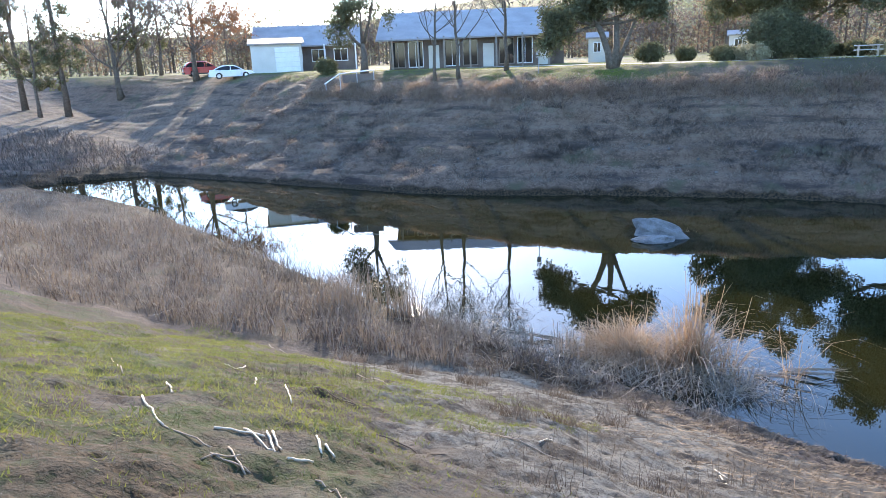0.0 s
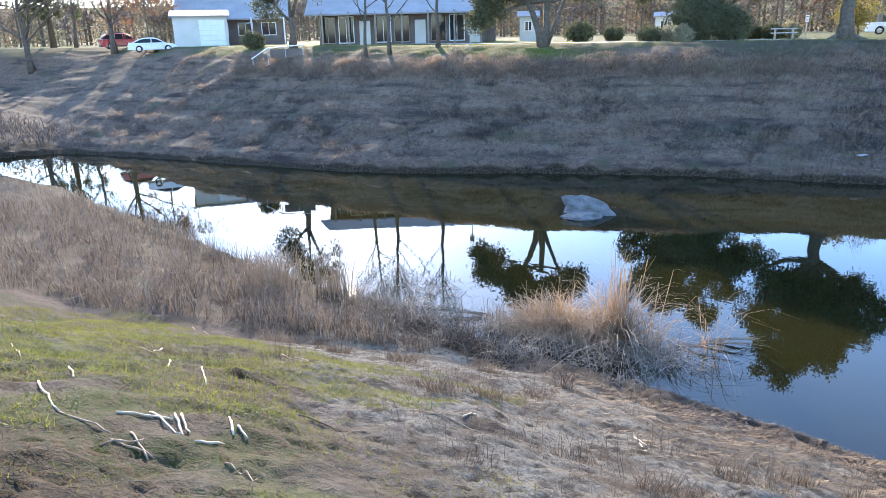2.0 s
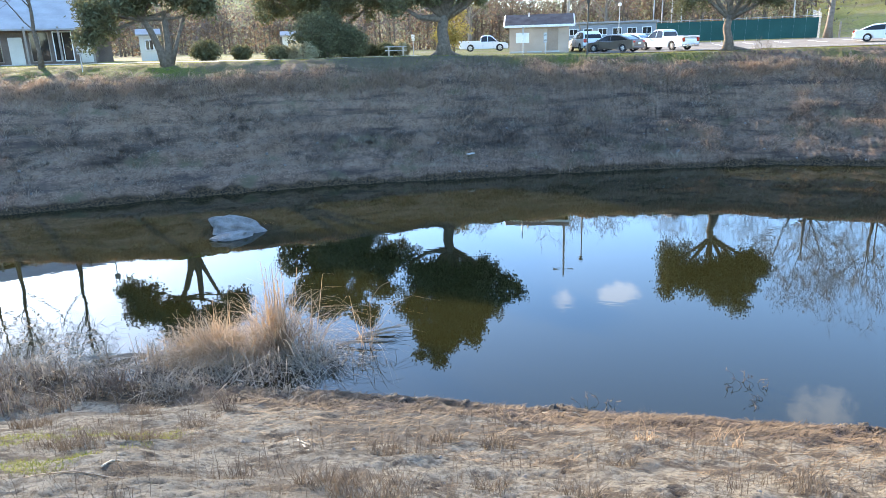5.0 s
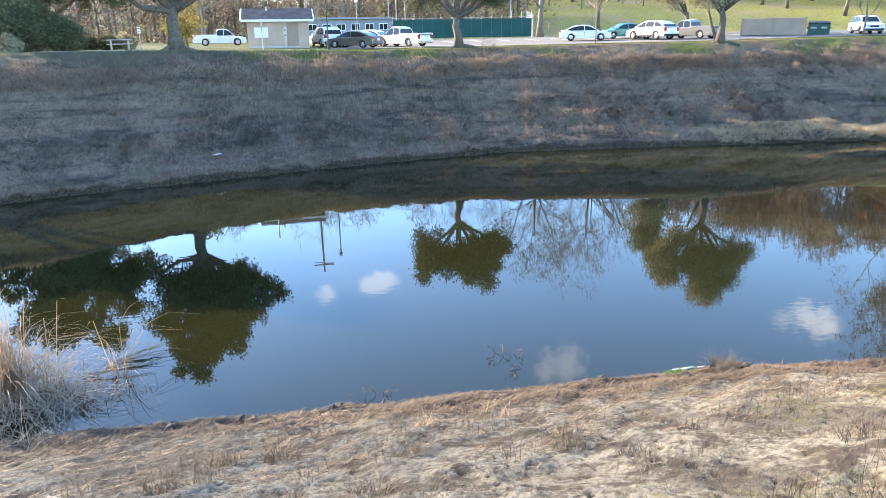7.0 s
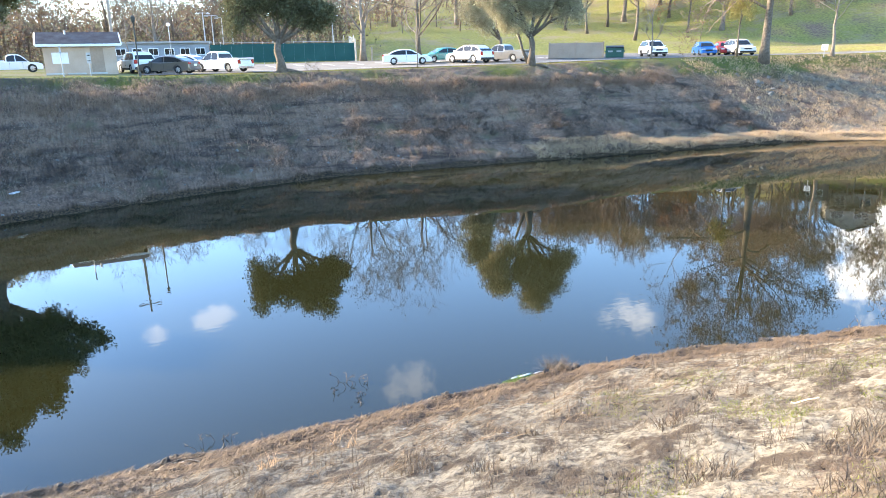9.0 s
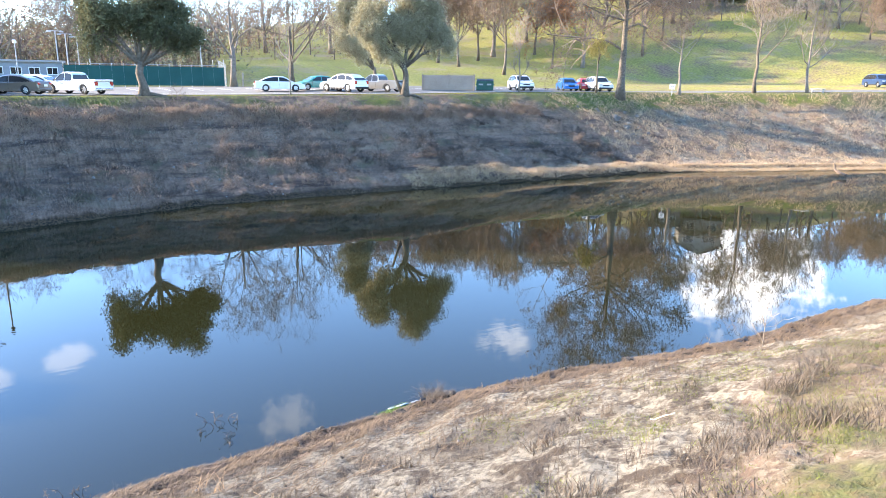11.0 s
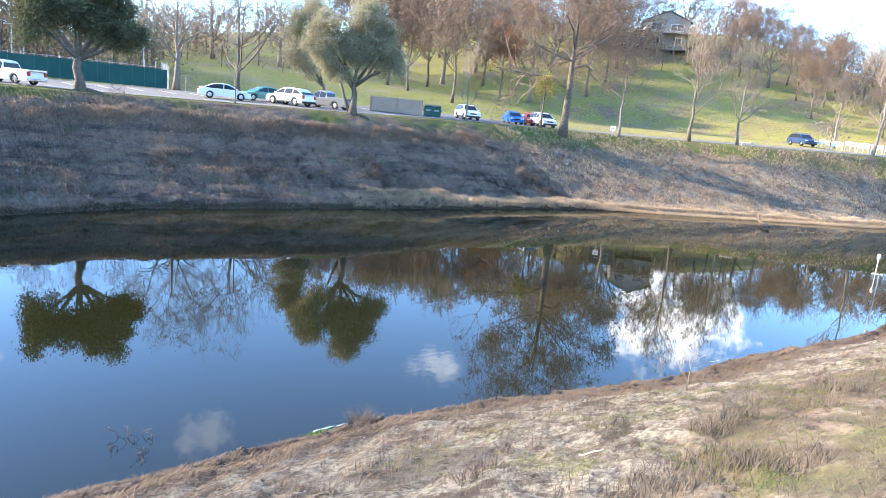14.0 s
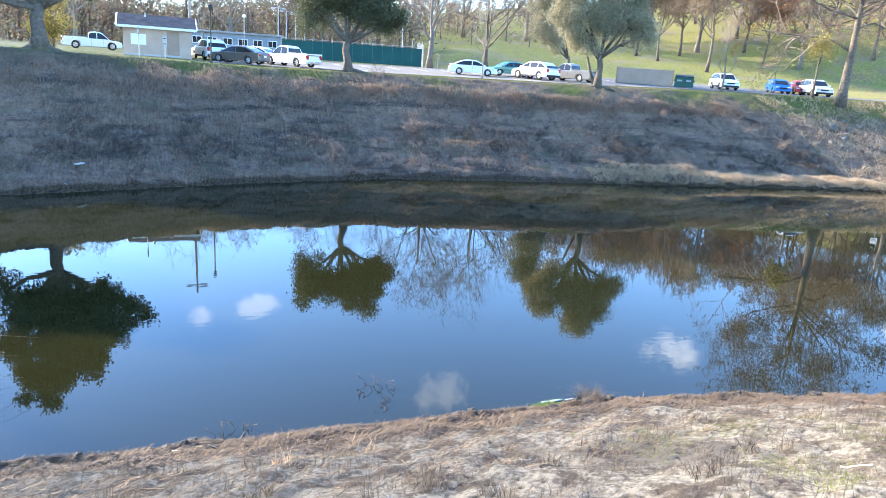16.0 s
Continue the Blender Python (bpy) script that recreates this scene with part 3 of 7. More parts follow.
    mud = np.where(near_land, np.maximum(1 - ease(d, 0.15, 0.65), (0.85 * (1 - ease(d, 0.8, 2.0)) + 0.6 * ease(U, 3, 7) * (1 - ease(U, 17, 24)) * (1 - ease(d, 0.8, 1.8))) * (0.75 + 0.35 * waves(X, Y, 2.0, 13))), np.where(e > 0, np.maximum(0.85 * (1 - ease(e, 0.1, 0.7)) * (1 - 0.8 * ease(U, 50, 60)), 0.6 * ease(U, 52, 56) * (1 - ease(U, 68, 72)) * ease(q, 9.2, 9.8) * (1 - ease(q, 12, 14))), 1.0))
    mud = np.where(near_land, np.maximum(mud, 0.22 + 0.07 * (1 - ease(U, 2, 8)) + 0.2 * ease(d - gd, -1.5, 1.0) + 0.14 * waves(X, Y, 3.1, 19)), mud)
    mud = np.where(near_land & (U < -6), np.maximum(mud, 0.5 * ease(-U, 6, 14) * (1 - ease(d - gd, -1.0, 0.5))), mud)
    mud = mud * (1 - ease(Z, 0.3, 0.8) * (U < -50))
    grass = np.where((~near_land) & (U < 6), np.maximum(grass, 0.95 * ease(q, -2.0, 0.3) * (1 - ease(q, 26, 40))), grass)
    meadow = np.where((~near_land) & (q > 0.3), ease(q, 0.3, 3.0), 0.0)
    # right flank of the hill browned: drier turf and tree shade put into cover
    grass = grass * (1 - 0.4 * ease(X, 78, 104) * ease(-Y, -16, 6))
    grass = np.where((U > 53) & (U < 71) & (q > 9) & (q < 13), 0, grass)
    col = np.stack((np.clip(grass, 0, 1), np.clip(sand, 0, 1), np.clip(mud, 0, 1), np.clip(meadow, 0, 1)), -1)
    att = me.color_attributes.new("cover", "FLOAT_COLOR", "POINT")
    att.data.foreach_set("color", col.astype(np.float32).ravel())
    # mask that darkens the hollows in colour, for shade and damp inside them
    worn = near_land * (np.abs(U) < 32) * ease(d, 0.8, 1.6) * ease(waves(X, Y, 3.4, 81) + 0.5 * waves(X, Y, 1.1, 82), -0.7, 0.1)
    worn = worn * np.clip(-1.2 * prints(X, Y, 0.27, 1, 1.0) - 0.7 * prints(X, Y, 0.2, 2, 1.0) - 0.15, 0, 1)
    att = me.color_attributes.new("damp_shade", "FLOAT_COLOR", "POINT")
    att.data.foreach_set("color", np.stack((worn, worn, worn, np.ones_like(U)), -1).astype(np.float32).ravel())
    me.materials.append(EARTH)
    return tagged(new("ground", me), "sloping banks of dry grass, sand and earth", "ground", kind="structure")


build_ground()
water = Geo().add([(-150, -120, 0), (260, -120, 0), (260, 140, 0), (-150, 140, 0)], [(0, 1, 2, 3)])
stuff("water", water, WATER, "still dark pond water mirroring the sky", "water", "structure")


def at_ground(x, y, rz=0.0, dz=0.0):
    return pose(x, y, float(ground_z(x, y)) + dz, 0, 0, rz)


def polar(az, dist):
    """A place by its bearing in degrees, clockwise from y, and its distance."""
    return dist * math.sin(radians(az)), dist * math.cos(radians(az))
# ---- trees ----
def grow(rng, limbs, tips, p, d, length, r, level, last, up=0.12, wild=0.35, kids=4, ratio=0.62):
    n = 5 if level < 2 else 4
    pts = [np.array(p, float)]
    d = np.array(d, float)
    for _ in range(n):
        d = d + rng.normal(0, wild * 0.32, 3) + np.array([0, 0, up])
        d /= np.linalg.norm(d)
        pts.append(pts[-1] + d * length / n)
    pts = np.array(pts)
    limbs.append((pts, np.linspace(r, r * (0.5 if level < last else 0.25), n + 1), level))
    if level == last:
        tips.extend(pts[1:])
        return
    for i in range(kids if level else kids + 2):
        f = rng.uniform(0.35, 1.0) if level else rng.uniform(0.45, 1.0)
        k = f * n
        a = int(min(k, n - 1))
        q = pts[a] + (pts[a + 1] - pts[a]) * (k - a)
        side = rng.normal(0, 1, 3)
        side -= d * side.dot(d)
        side /= np.linalg.norm(side)
        nd = d * rng.uniform(0.35, 0.8) + side * rng.uniform(0.6, 1.0)
        grow(rng, limbs, tips, q, nd / np.linalg.norm(nd), length * ratio * rng.uniform(0.75, 1.15), r * 0.5 * (1.1 - 0.4 * f), level + 1, last, up, wild, kids, ratio)
    if level:
        tips.append(pts[-1])


def leaf_cards(rng, centres, count, spread, size, flat=0.0):
    """Bent little blades round the given places."""
    c = np.asarray(centres, float)
    p = c[rng.randint(0, len(c), count)] + rng.normal(0, spread, (count, 3)) * np.array([1, 1, 1 - flat])
    a = rng.normal(0, 1, (count, 3))
    a /= np.linalg.norm(a, axis=1)[:, None]
    b = np.cross(a, rng.normal(0, 1, (count, 3)))
    b /= np.linalg.norm(b, axis=1)[:, None]
    s = size * rng.uniform(0.6, 1.3, (count, 1))
    a, b = a * s, b * s * 0.42
    return np.stack((p - a, p + b, p + a, p - b), 1)


def bare_tree(m, seed, height, label, trunk_mat=BARK, twig_mat=TWIG, clear=0.3, spread=0.6, leaf=None, leaves=0, leaf_size=0.16, radius=None, levels=4, up=0.1,
              group="trees of the park", kids=4, name="tree", ratio=0.62, category="tree", thin=0.009, bend=0.008):
    rng = np.random.RandomState(seed)
    ob = thing(name, m, label, category, group)
    r = radius or height * 0.022
    trunk, branch, limbs, tips = Geo(), Geo(), [], []
    n = 8
    pts = np.zeros((n + 1, 3))
    pts[:, 2] = np.linspace(-0.15, height * 0.86, n + 1)
    pts[1:, :2] = np.cumsum(rng.normal(0, height * bend, (n, 2)), 0)
    trunk.tube(pts, np.interp(np.linspace(0, 1, n + 1), [0, 0.08, 0.5, 1], [r * 1.5, r, r * 0.6, r * 0.12]), 8)
    for i in range(int(9 + height * 0.6)):
        f = rng.uniform(clear, 0.97)
        k = f * n
        a = int(min(k, n - 1))
        q = pts[a] + (pts[a + 1] - pts[a]) * (k - a)
        az = i * 2.4 + rng.uniform(-0.5, 0.5)
        d = np.array([math.cos(az), math.sin(az), rng.uniform(0.25, 0.9)])
        ln = height * spread * 0.5 * (1.15 - 0.75 * abs(f - clear * 1.3)) * rng.uniform(0.7, 1.1)
        grow(rng, limbs, tips, q, d / np.linalg.norm(d), ln, r * 0.42 * (1.15 - f), 1, levels, up, 0.4, kids, ratio)
    for p, rad, lv in limbs:
        (trunk if lv == 1 else branch).tube(p, np.maximum(rad, thin), 5 if lv == 1 else 3, cap=False)
    part("trunk", trunk, trunk_mat, ob, smooth=True)
    tagged(part("branchwork", branch, twig_mat, ob, "fine bare twigs"), kind="stuff")
    if leaf:
        tagged(part("crown", Geo().cards(leaf_cards(rng, tips, leaves, 0.16, leaf_size)), leaf, ob, "thin dry leaves"), kind="stuff")
    return ob


def leafy_tree(m, seed, trunk_pts, trunk_r, lobes, label, leaf=LEAF_OLIVE, leaves=9000, leaf_size=0.125, clump=0.27, bark=BARK, name="tree", group="trees of the park", extra_trunks=(), solid=0.5):
    """A tree with a full crown: lobes are (x, y, z, rx, ry, rz) in metres from its foot."""
    rng = np.random.RandomState(seed)
    ob = thing(name, m, label, "tree", group)
    trunk, limbs = Geo(), []
    for pts, r in ((trunk_pts, trunk_r), *extra_trunks):
        pts = np.array(pts, float)
        trunk.tube(pts, np.interp(np.linspace(0, 1, len(pts)), [0, 0.12, 1], [r * 1.6, r, r * 0.75]), 9)
    fork = np.array(trunk_pts[-1], float)
    vol = np.array([l[3] * l[4] * l[5] for l in lobes])
    centres = []
    for lobe, v in zip(lobes, vol / vol.sum()):
        c, rad = np.array(lobe[:3]), np.array(lobe[3:])
        mid = fork * 0.5 + c * 0.5 + rng.normal(0, 0.15, 3) + np.array([0, 0, -0.3])
        trunk.tube([fork - np.array([0, 0, 0.3]), mid, c], [trunk_r * 0.6, trunk_r * 0.42, trunk_r * 0.2], 6)
        n = max(12, int(v * leaves / 60))
        hubs = rng.normal(0, 1, (9, 3))
        hubs = hubs / np.linalg.norm(hubs, axis=1)[:, None] * rng.uniform(0.35, 0.85, (9, 1))
        g = rng.normal(0, 1, (n, 3))
        g /= np.linalg.norm(g, axis=1)[:, None]
        pts = c + (hubs[rng.randint(0, 9, n)] + g * rng.uniform(solid * 0.5, 0.42, (n, 1))) * rad
        centres.append(pts)
        for t in pts[rng.rand(n) < 0.35]:
            w = (c + t) / 2 + rng.normal(0, 0.12, 3)
            trunk.tube([c, w, t], [trunk_r * 0.14, trunk_r * 0.09, 0.01], 4, cap=False)
    centres = np.concatenate(centres)
    part("trunk", trunk, bark, ob, smooth=True)
    tagged(part("crown", Geo().cards(leaf_cards(rng, centres, leaves, clump, leaf_size)), leaf, ob, "dense crown of small leaves"), kind="stuff")
    return ob


def shrub(m, seed, rx, ry, rz, label, leaf=LEAF_DARK, leaves=1500, leaf_size=0.1, group="shrubs"):
    rng = np.random.RandomState(seed)
    ob = thing("shrub", m, label, "shrub", group)
    stems = Geo()
    n = max(12, leaves // 30)
    g = rng.normal(0, 1, (n, 3))
    g /= np.linalg.norm(g, axis=1)[:, None]
    c = g * np.array([rx, ry, rz]) * rng.uniform(0.6, 0.95, (n, 1)) + np.array([0, 0, rz * 0.9])
    c[:, 2] = np.maximum(c[:, 2], 0.08)
    for t in c[::2]:
        stems.tube([(0, 0, -0.05), t * 0.5 + np.array([0, 0, 0.05]), t], [0.03, 0.02, 0.008], 4, cap=False)
    tagged(part("stemwork", stems, BARK, ob), kind="stuff")
    tagged(part("crown", Geo().cards(leaf_cards(rng, c, leaves, min(rx, rz) * 0.2, leaf_size)), leaf, ob), kind="stuff")
    return ob
# ---- trees on the far side ----
def spot(az, dist, rz=0.0):
    return at_ground(*polar(az, dist), rz)


# two olives on the brink, and the broad evergreen further along
leafy_tree(spot(53.1, 59.5, -53), 11, [(0, 0, -0.2), (-0.05, 0, 0.9), (-0.25, 0, 1.7), (-0.1, 0, 2.6)], 0.34,
           [(-2.6, 0, 4.6, 1.9, 2.0, 1.9), (2.2, 0, 4.8, 2.2, 2.2, 2.2), (-0.4, 0.3, 5.4, 2.0, 2.4, 1.9), (-2.7, 0, 6.6, 1.7, 1.7, 1.6), (2.3, 0, 7.2, 1.8, 1.7, 1.7), (3.5, 0, 4.2, 1.3, 1.3, 1.3), (0, 0, 6.6, 1.8, 1.8, 1.5)],
           "grey-green olive tree with bent trunk on the bank's brink", LEAF_DARK, 46000, 0.105,
           extra_trunks=((((0.2, 0, 0.15), (0.9, -0.1, 0.1), (1.8, -0.2, -0.1), (2.6, -0.3, -0.3)), 0.15), (((-0.2, -0.1, 0.1), (-0.6, -0.5, 0), (-1.0, -0.9, -0.25)), 0.12)))
leafy_tree(spot(72.9, 62.8, -73), 12, [(0, 0, -0.2), (0.05, 0, 0.9), (0.1, 0, 1.7), (-0.1, 0, 2.6)], 0.3,
           [(0.3, 0, 6.2, 2.6, 2.4, 2.6), (2.0, 0.2, 5.0, 2.4, 2.2, 2.4), (-2.2, -0.4, 5.6, 2.1, 2.0, 2.2), (0.5, 0, 8.6, 1.9, 1.9, 1.9), (3.4, 0, 4.4, 1.5, 1.4, 1.5), (-1.2, -0.5, 3.8, 1.5, 1.4, 1.5), (-2.2, -0.3, 7.4, 1.7, 1.7, 1.6), (2.2, 0, 7.2, 1.8, 1.8, 1.7)],
           "tall silvery olive tree with a double crown beside parked cars", LEAF_OLIVE, 78000, 0.085,
           extra_trunks=((((-0.15, 0.1, -0.1), (-0.75, 0.1, 1.3), (-1.2, 0, 2.8)), 0.13), (((0.2, -0.1, -0.1), (0.9, -0.2, 0.0), (1.5, -0.2, -0.25)), 0.12), (((-0.1, -0.2, -0.1), (-0.5, -0.7, -0.05), (-0.8, -1.1, -0.3)), 0.1)))
leafy_tree(spot(70.5, 79.0, -73), 13, [(0, 0, -0.2), (0.05, 0, 1.2), (-0.1, 0, 2.4)], 0.22,
           [(-2.6, 0, 6.6, 2.4, 2.2, 2.7), (-1.8, 0, 9.4, 2.0, 1.9, 1.8), (-2.0, 0, 4.2, 2.2, 1.9, 1.9), (-3.6, 0, 8.2, 1.6, 1.6, 1.6)],
           "slender silvery olive tree behind another olive", LEAF_OLIVE, 46000, 0.092)
leafy_tree(spot(31.4, 56.3, -31), 14, [(0, 0, -0.2), (0.05, 0, 1.0), (-0.05, 0, 2.0), (0.15, 0, 3.0)], 0.5,
           [(0.6, 0, 6.6, 3.2, 3.0, 2.8), (3.4, 0, 5.2, 1.9, 2.0, 1.7), (-2.8, 0, 5.6, 2.0, 2.0, 2.0), (0.2, 0, 10.2, 2.6, 2.4, 2.0), (-3.4, 0, 3.9, 1.3, 1.4, 1.0), (2.6, 0, 9.0, 2.4, 2.2, 2.0), (-1.4, 0, 11.4, 2.5, 2.4, 1.9), (4.6, 0, 6.8, 1.7, 1.8, 1.5), (-3.0, 0, 8.2, 2.0, 2.0, 1.8), (0.2, 0, 4.9, 2.6, 2.4, 1.2), (-1.6, 0, 5.0, 1.8, 2.0, 1.2), (2.2, 0, 5.2, 1.8, 2.0, 1.2), (0, 0, 8.4, 2.4, 2.4, 1.6)],
           "broad dark evergreen tree with a thick flared trunk", LEAF_DARK, 62000, 0.145,
           extra_trunks=((((0.3, 0, 0.25), (0.8, -0.3, 0.05), (1.5, -0.5, -0.2)), 0.22), (((-0.3, -0.1, 0.25), (-0.8, -0.4, 0.0), (-1.3, -0.7, -0.25)), 0.2)))
leafy_tree(spot(22.2, 63, -22), 15, [(0, 0, -0.2), (0.1, 0, 1.0), (0, 0, 2.0)], 0.35,
           [(0, 0, 6.0, 4.8, 3.8, 3.2), (-3.6, 0, 4.7, 2.6, 2.6, 2.2), (4.2, 0, 4.5, 2.8, 2.6, 2.1), (0.4, -0.8, 4.2, 3.0, 2.0, 1.7), (0, 0, 9.0, 3.6, 3.2, 2.6), (3.6, 0, 7.6, 2.6, 2.4, 2.2), (-3.0, 0, 7.8, 2.4, 2.4, 2.2)],
           "large dark evergreen with a low dense crown", LEAF_DARK, 46000, 0.155)
leafy_tree(spot(10.0, 50.4, -10), 16, [(0.1, 0, -0.2), (-0.2, 0, 1.0), (-0.6, 0, 2.2), (-1.1, 0, 3.2)], 0.24,
           [(0, 0, 5.2, 2.6, 2.4, 1.8), (-1.8, 0, 4.2, 1.8, 1.8, 1.4), (2.0, 0, 4.4, 1.7, 1.8, 1.5), (0.3, 0, 6.4, 1.8, 1.8, 1.3), (-3.4, 0, 3.6, 1.7, 1.7, 1.7), (-4.2, 0, 2.4, 1.0, 1.2, 1.2), (2.6, 0, 3.4, 1.3, 1.4, 1.0)],
           "leaning tree with several stems and a dark crown", LEAF_DARK, 26000, 0.14,
           extra_trunks=((((0.2, 0, -0.1), (0.35, 0, 1.4), (0.3, 0, 3.4)), 0.24), (((0.3, 0.1, -0.1), (0.9, 0, 1.4), (1.6, 0, 3.2)), 0.15)))
leafy_tree(spot(-9.5, 62, 0), 17, [(0, 0, -0.2), (0.1, 0, 1.4), (0, 0, 2.6)], 0.28,
           [(0, 0, 5.6, 2.6, 2.4, 2.8), (-1.4, 0, 4.2, 1.8, 1.8, 1.8), (1.4, 0, 7.0, 1.8, 1.8, 1.6)],
           "round-crowned evergreen in front of a low building", LEAF_DARK, 8000)
for az, dist, h, r, seed in ((-31.2, 100, 19, 4.4, 21), (-33.8, 108, 21, 4.6, 22), (-26.0, 112, 19, 4.6, 23)):
    leafy_tree(spot(az, dist), seed, [(0, 0, -0.2), (0, 0.05, h * 0.3), (0, 0, h * 0.75)], 0.3,
               [(0, 0, h * (0.3 + 0.17 * i), r * (1.0 - 0.2 * i), r * (1.0 - 0.2 * i), h * 0.13) for i in range(5)],
               "tall dark conifer in a ragged cone shape", LEAF_DARK, 5000, 0.22)

# single trees that can be told apart: a few built once, then planted again
OAK = [bare_tree(spot(59.5, 86), 31, 12.5, "broad bare oak with a pale trunk and brown haze of twigs", BARK_PALE, TWIG, 0.28, 1.2, LEAF_BROWN, 4000, 0.1, 0.36, group="bare trees"),
       bare_tree(spot(64.0, 92), 32, 14.0, "broad bare oak with crooked limbs and a few brown leaves", BARK, TWIG, 0.22, 1.25, LEAF_BROWN, 4000, 0.1, 0.3, group="bare trees"),
       bare_tree(spot(80.8, 137) @ Matrix.Diagonal((1.4, 1.4, 1.4, 1)), 33, 15.0, "brown-leaved oak on a grassy hillside", BARK, TWIG, 0.28, 0.8, LEAF_BROWN, 13000, 0.12, 0.2, levels=3, kids=6, thin=0.018, group="bare trees"),
       bare_tree(spot(84.6, 151) @ Matrix.Diagonal((1.4, 1.4, 1.4, 1)), 34, 10.5, "oak with rust-coloured leaves on a grassy hillside", BARK, TWIG, 0.3, 0.85, LEAF_RUST, 7000, 0.14, 0.15, levels=3, kids=5, thin=0.016, group="bare trees")]
YOUNG = [bare_tree(spot(82.1, 77.5), 35, 7.6, "young leafless tree with pale upright twigs by the kerb", BARK_PALE, TWIG_PALE, 0.25, 0.5, radius=0.1, up=0.3, group="young trees"),
         bare_tree(spot(103.2, 95), 36, 12.8, "leafless young tree with a cone of pale twigs", BARK_PALE, TWIG_PALE, 0.22, 0.62, LEAF_BROWN, 900, 0.1, 0.17, up=0.22, group="young trees"),
         bare_tree(spot(99.7, 93), 37, 15.2, "slim tree with thin grey-brown twigs and few leaves", BARK, TWIG_PALE, 0.25, 0.6, LEAF_BROWN, 1600, 0.1, 0.2, up=0.2, group="young trees"),
         bare_tree(spot(94.4, 86), 38, 9.4, "small spreading tree with a pale trunk and brown twigs", BARK_PALE, TWIG, 0.3, 0.9, LEAF_BROWN, 700, 0.1, 0.17, group="young trees"),
         bare_tree(spot(63.8, 61.5), 39, 6.6, "leafless sapling with a thin pale stem on the verge", BARK_PALE, TWIG_PALE, 0.35, 0.5, radius=0.06, up=0.25, group="young trees", levels=3)]
TALL = bare_tree(spot(90.05, 78.4), 41, 17.5, "tall straight oak keeping a thin veil of tawny leaves", BARK, TWIG, 0.3, 0.9, LEAF_BROWN, 36000, 0.1, 0.42, up=-0.01, group="bare trees", bend=0.002, kids=5)


def plant(src, az, dist, turn, size):
    m = at_ground(*polar(az, dist), turn) @ Matrix.Diagonal((size, size, size, 1))
    ob = copy_thing(src, m)
    ob.matrix_basis = m
    return ob


for k, az, dist, turn, size in ((2, 74.4, 165, 30, 1.47), (0, 76.2, 185, 0, 1.54), (2, 83.2, 171, 110, 1.40), (1, 88.4, 174, 220, 1.47), (2, 92.8, 179, 330, 1.33), (0, 79.9, 168, 45, 1.40), (2, 85.2, 190, 270, 1.47), (2, 90.6, 196, 15, 1.54), (2, 75.5, 151, 70, 1.40), (2, 77.2, 146, 200, 1.19), (2, 78.7, 157, 310, 1.33), (0, 87.0, 157, 40, 1.19), (2, 91.5, 165, 140, 1.40), (0, 67.0, 165, 250, 1.33),
                                (1, 56.3, 146, 120, 1.26), (1, 62.0, 168, 20, 1.40), (0, 73.0, 174, 90, 1.40), (2, 70.4, 179, 150, 1.54), (1, 82.5, 185, 260, 1.40), (2, 86.0, 210, 30, 1.40),
                                (1, 93.5, 196, 60, 1.61), (1, 100.3, 221, 180, 1.22), (2, 102.5, 210, 300, 1.07), (1, 104.6, 204, 40, 1.17), (2, 106.6, 196, 100, 0.93), (2, 107.8, 179, 200, 0.88),
                                (1, 89.0, 224, 75, 1.54), (2, 79.5, 207, 220, 1.40), (1, 110.8, 210, 310, 0.98), (2, 113.4, 199, 20, 1.03), (1, 116.0, 189, 130, 1.09),
                                (2, 118.4, 179, 280, 1.03), (2, 94.6, 227, 80, 1.54), (2, 98.2, 238, 120, 1.43), (2, 101.6, 232, 0, 1.17), (2, 104.0, 224, 210, 1.17), (2, 105.8, 213, 20, 1.07), (2, 109.0, 221, 140, 1.07), (2, 112.0, 210, 260, 1.07), (2, 90.0, 235, 300, 1.68), (2, 114.8, 193, 70, 1.15), (2, 108.4, 196, 330, 1.03), (2, 112.4, 179, 100, 0.88), (1, -22.2, 88, 30, 1.00), (1, -27.6, 100, 100, 1.20), (2, -24.6, 104, 190, 1.05), (3, -19.8, 84, 60, 0.76),
                                (0, 44.0, 108, 100, 0.95), (1, 41.0, 118, 10, 1.00), (2, 37.0, 112, 330, 0.90), (0, 33.5, 105, 70, 0.90), (1, 51.0, 112, 160, 0.95), (2, 48.4, 122, 240, 1.00), ):
    plant(OAK[k], az, dist, turn, size)
for k, az, dist, turn, size in ((0, 112.0, 104, 80, 2.0), (2, -3.9, 55, 20, 0.66), (2, -2.0, 55, 130, 0.7), (2, 1.85, 54.4, 260, 0.72), (2, -33.0, 100, 10, 1.15), (3, 109.6, 126, 60, 1.1),
                                (1, 115.8, 116, 30, 1.0), (4, 42.2, 84, 60, 1.3)):
    plant(YOUNG[k], az, dist, turn, size)
leafy_tree(spot(32.2, 66, 0), 51, [(0, 0, -0.1), (0.05, 0, 0.5), (0, 0, 1.0)], 0.09,
           [(0, 0, 2.0, 1.5, 1.4, 1.4), (0.4, 0, 2.9, 1.0, 1.0, 0.9), (-0.8, 0, 1.6, 0.9, 0.9, 0.9)], "yellow-green bushy tree behind a parked pickup", LEAF_GOLD, 2500, 0.12)
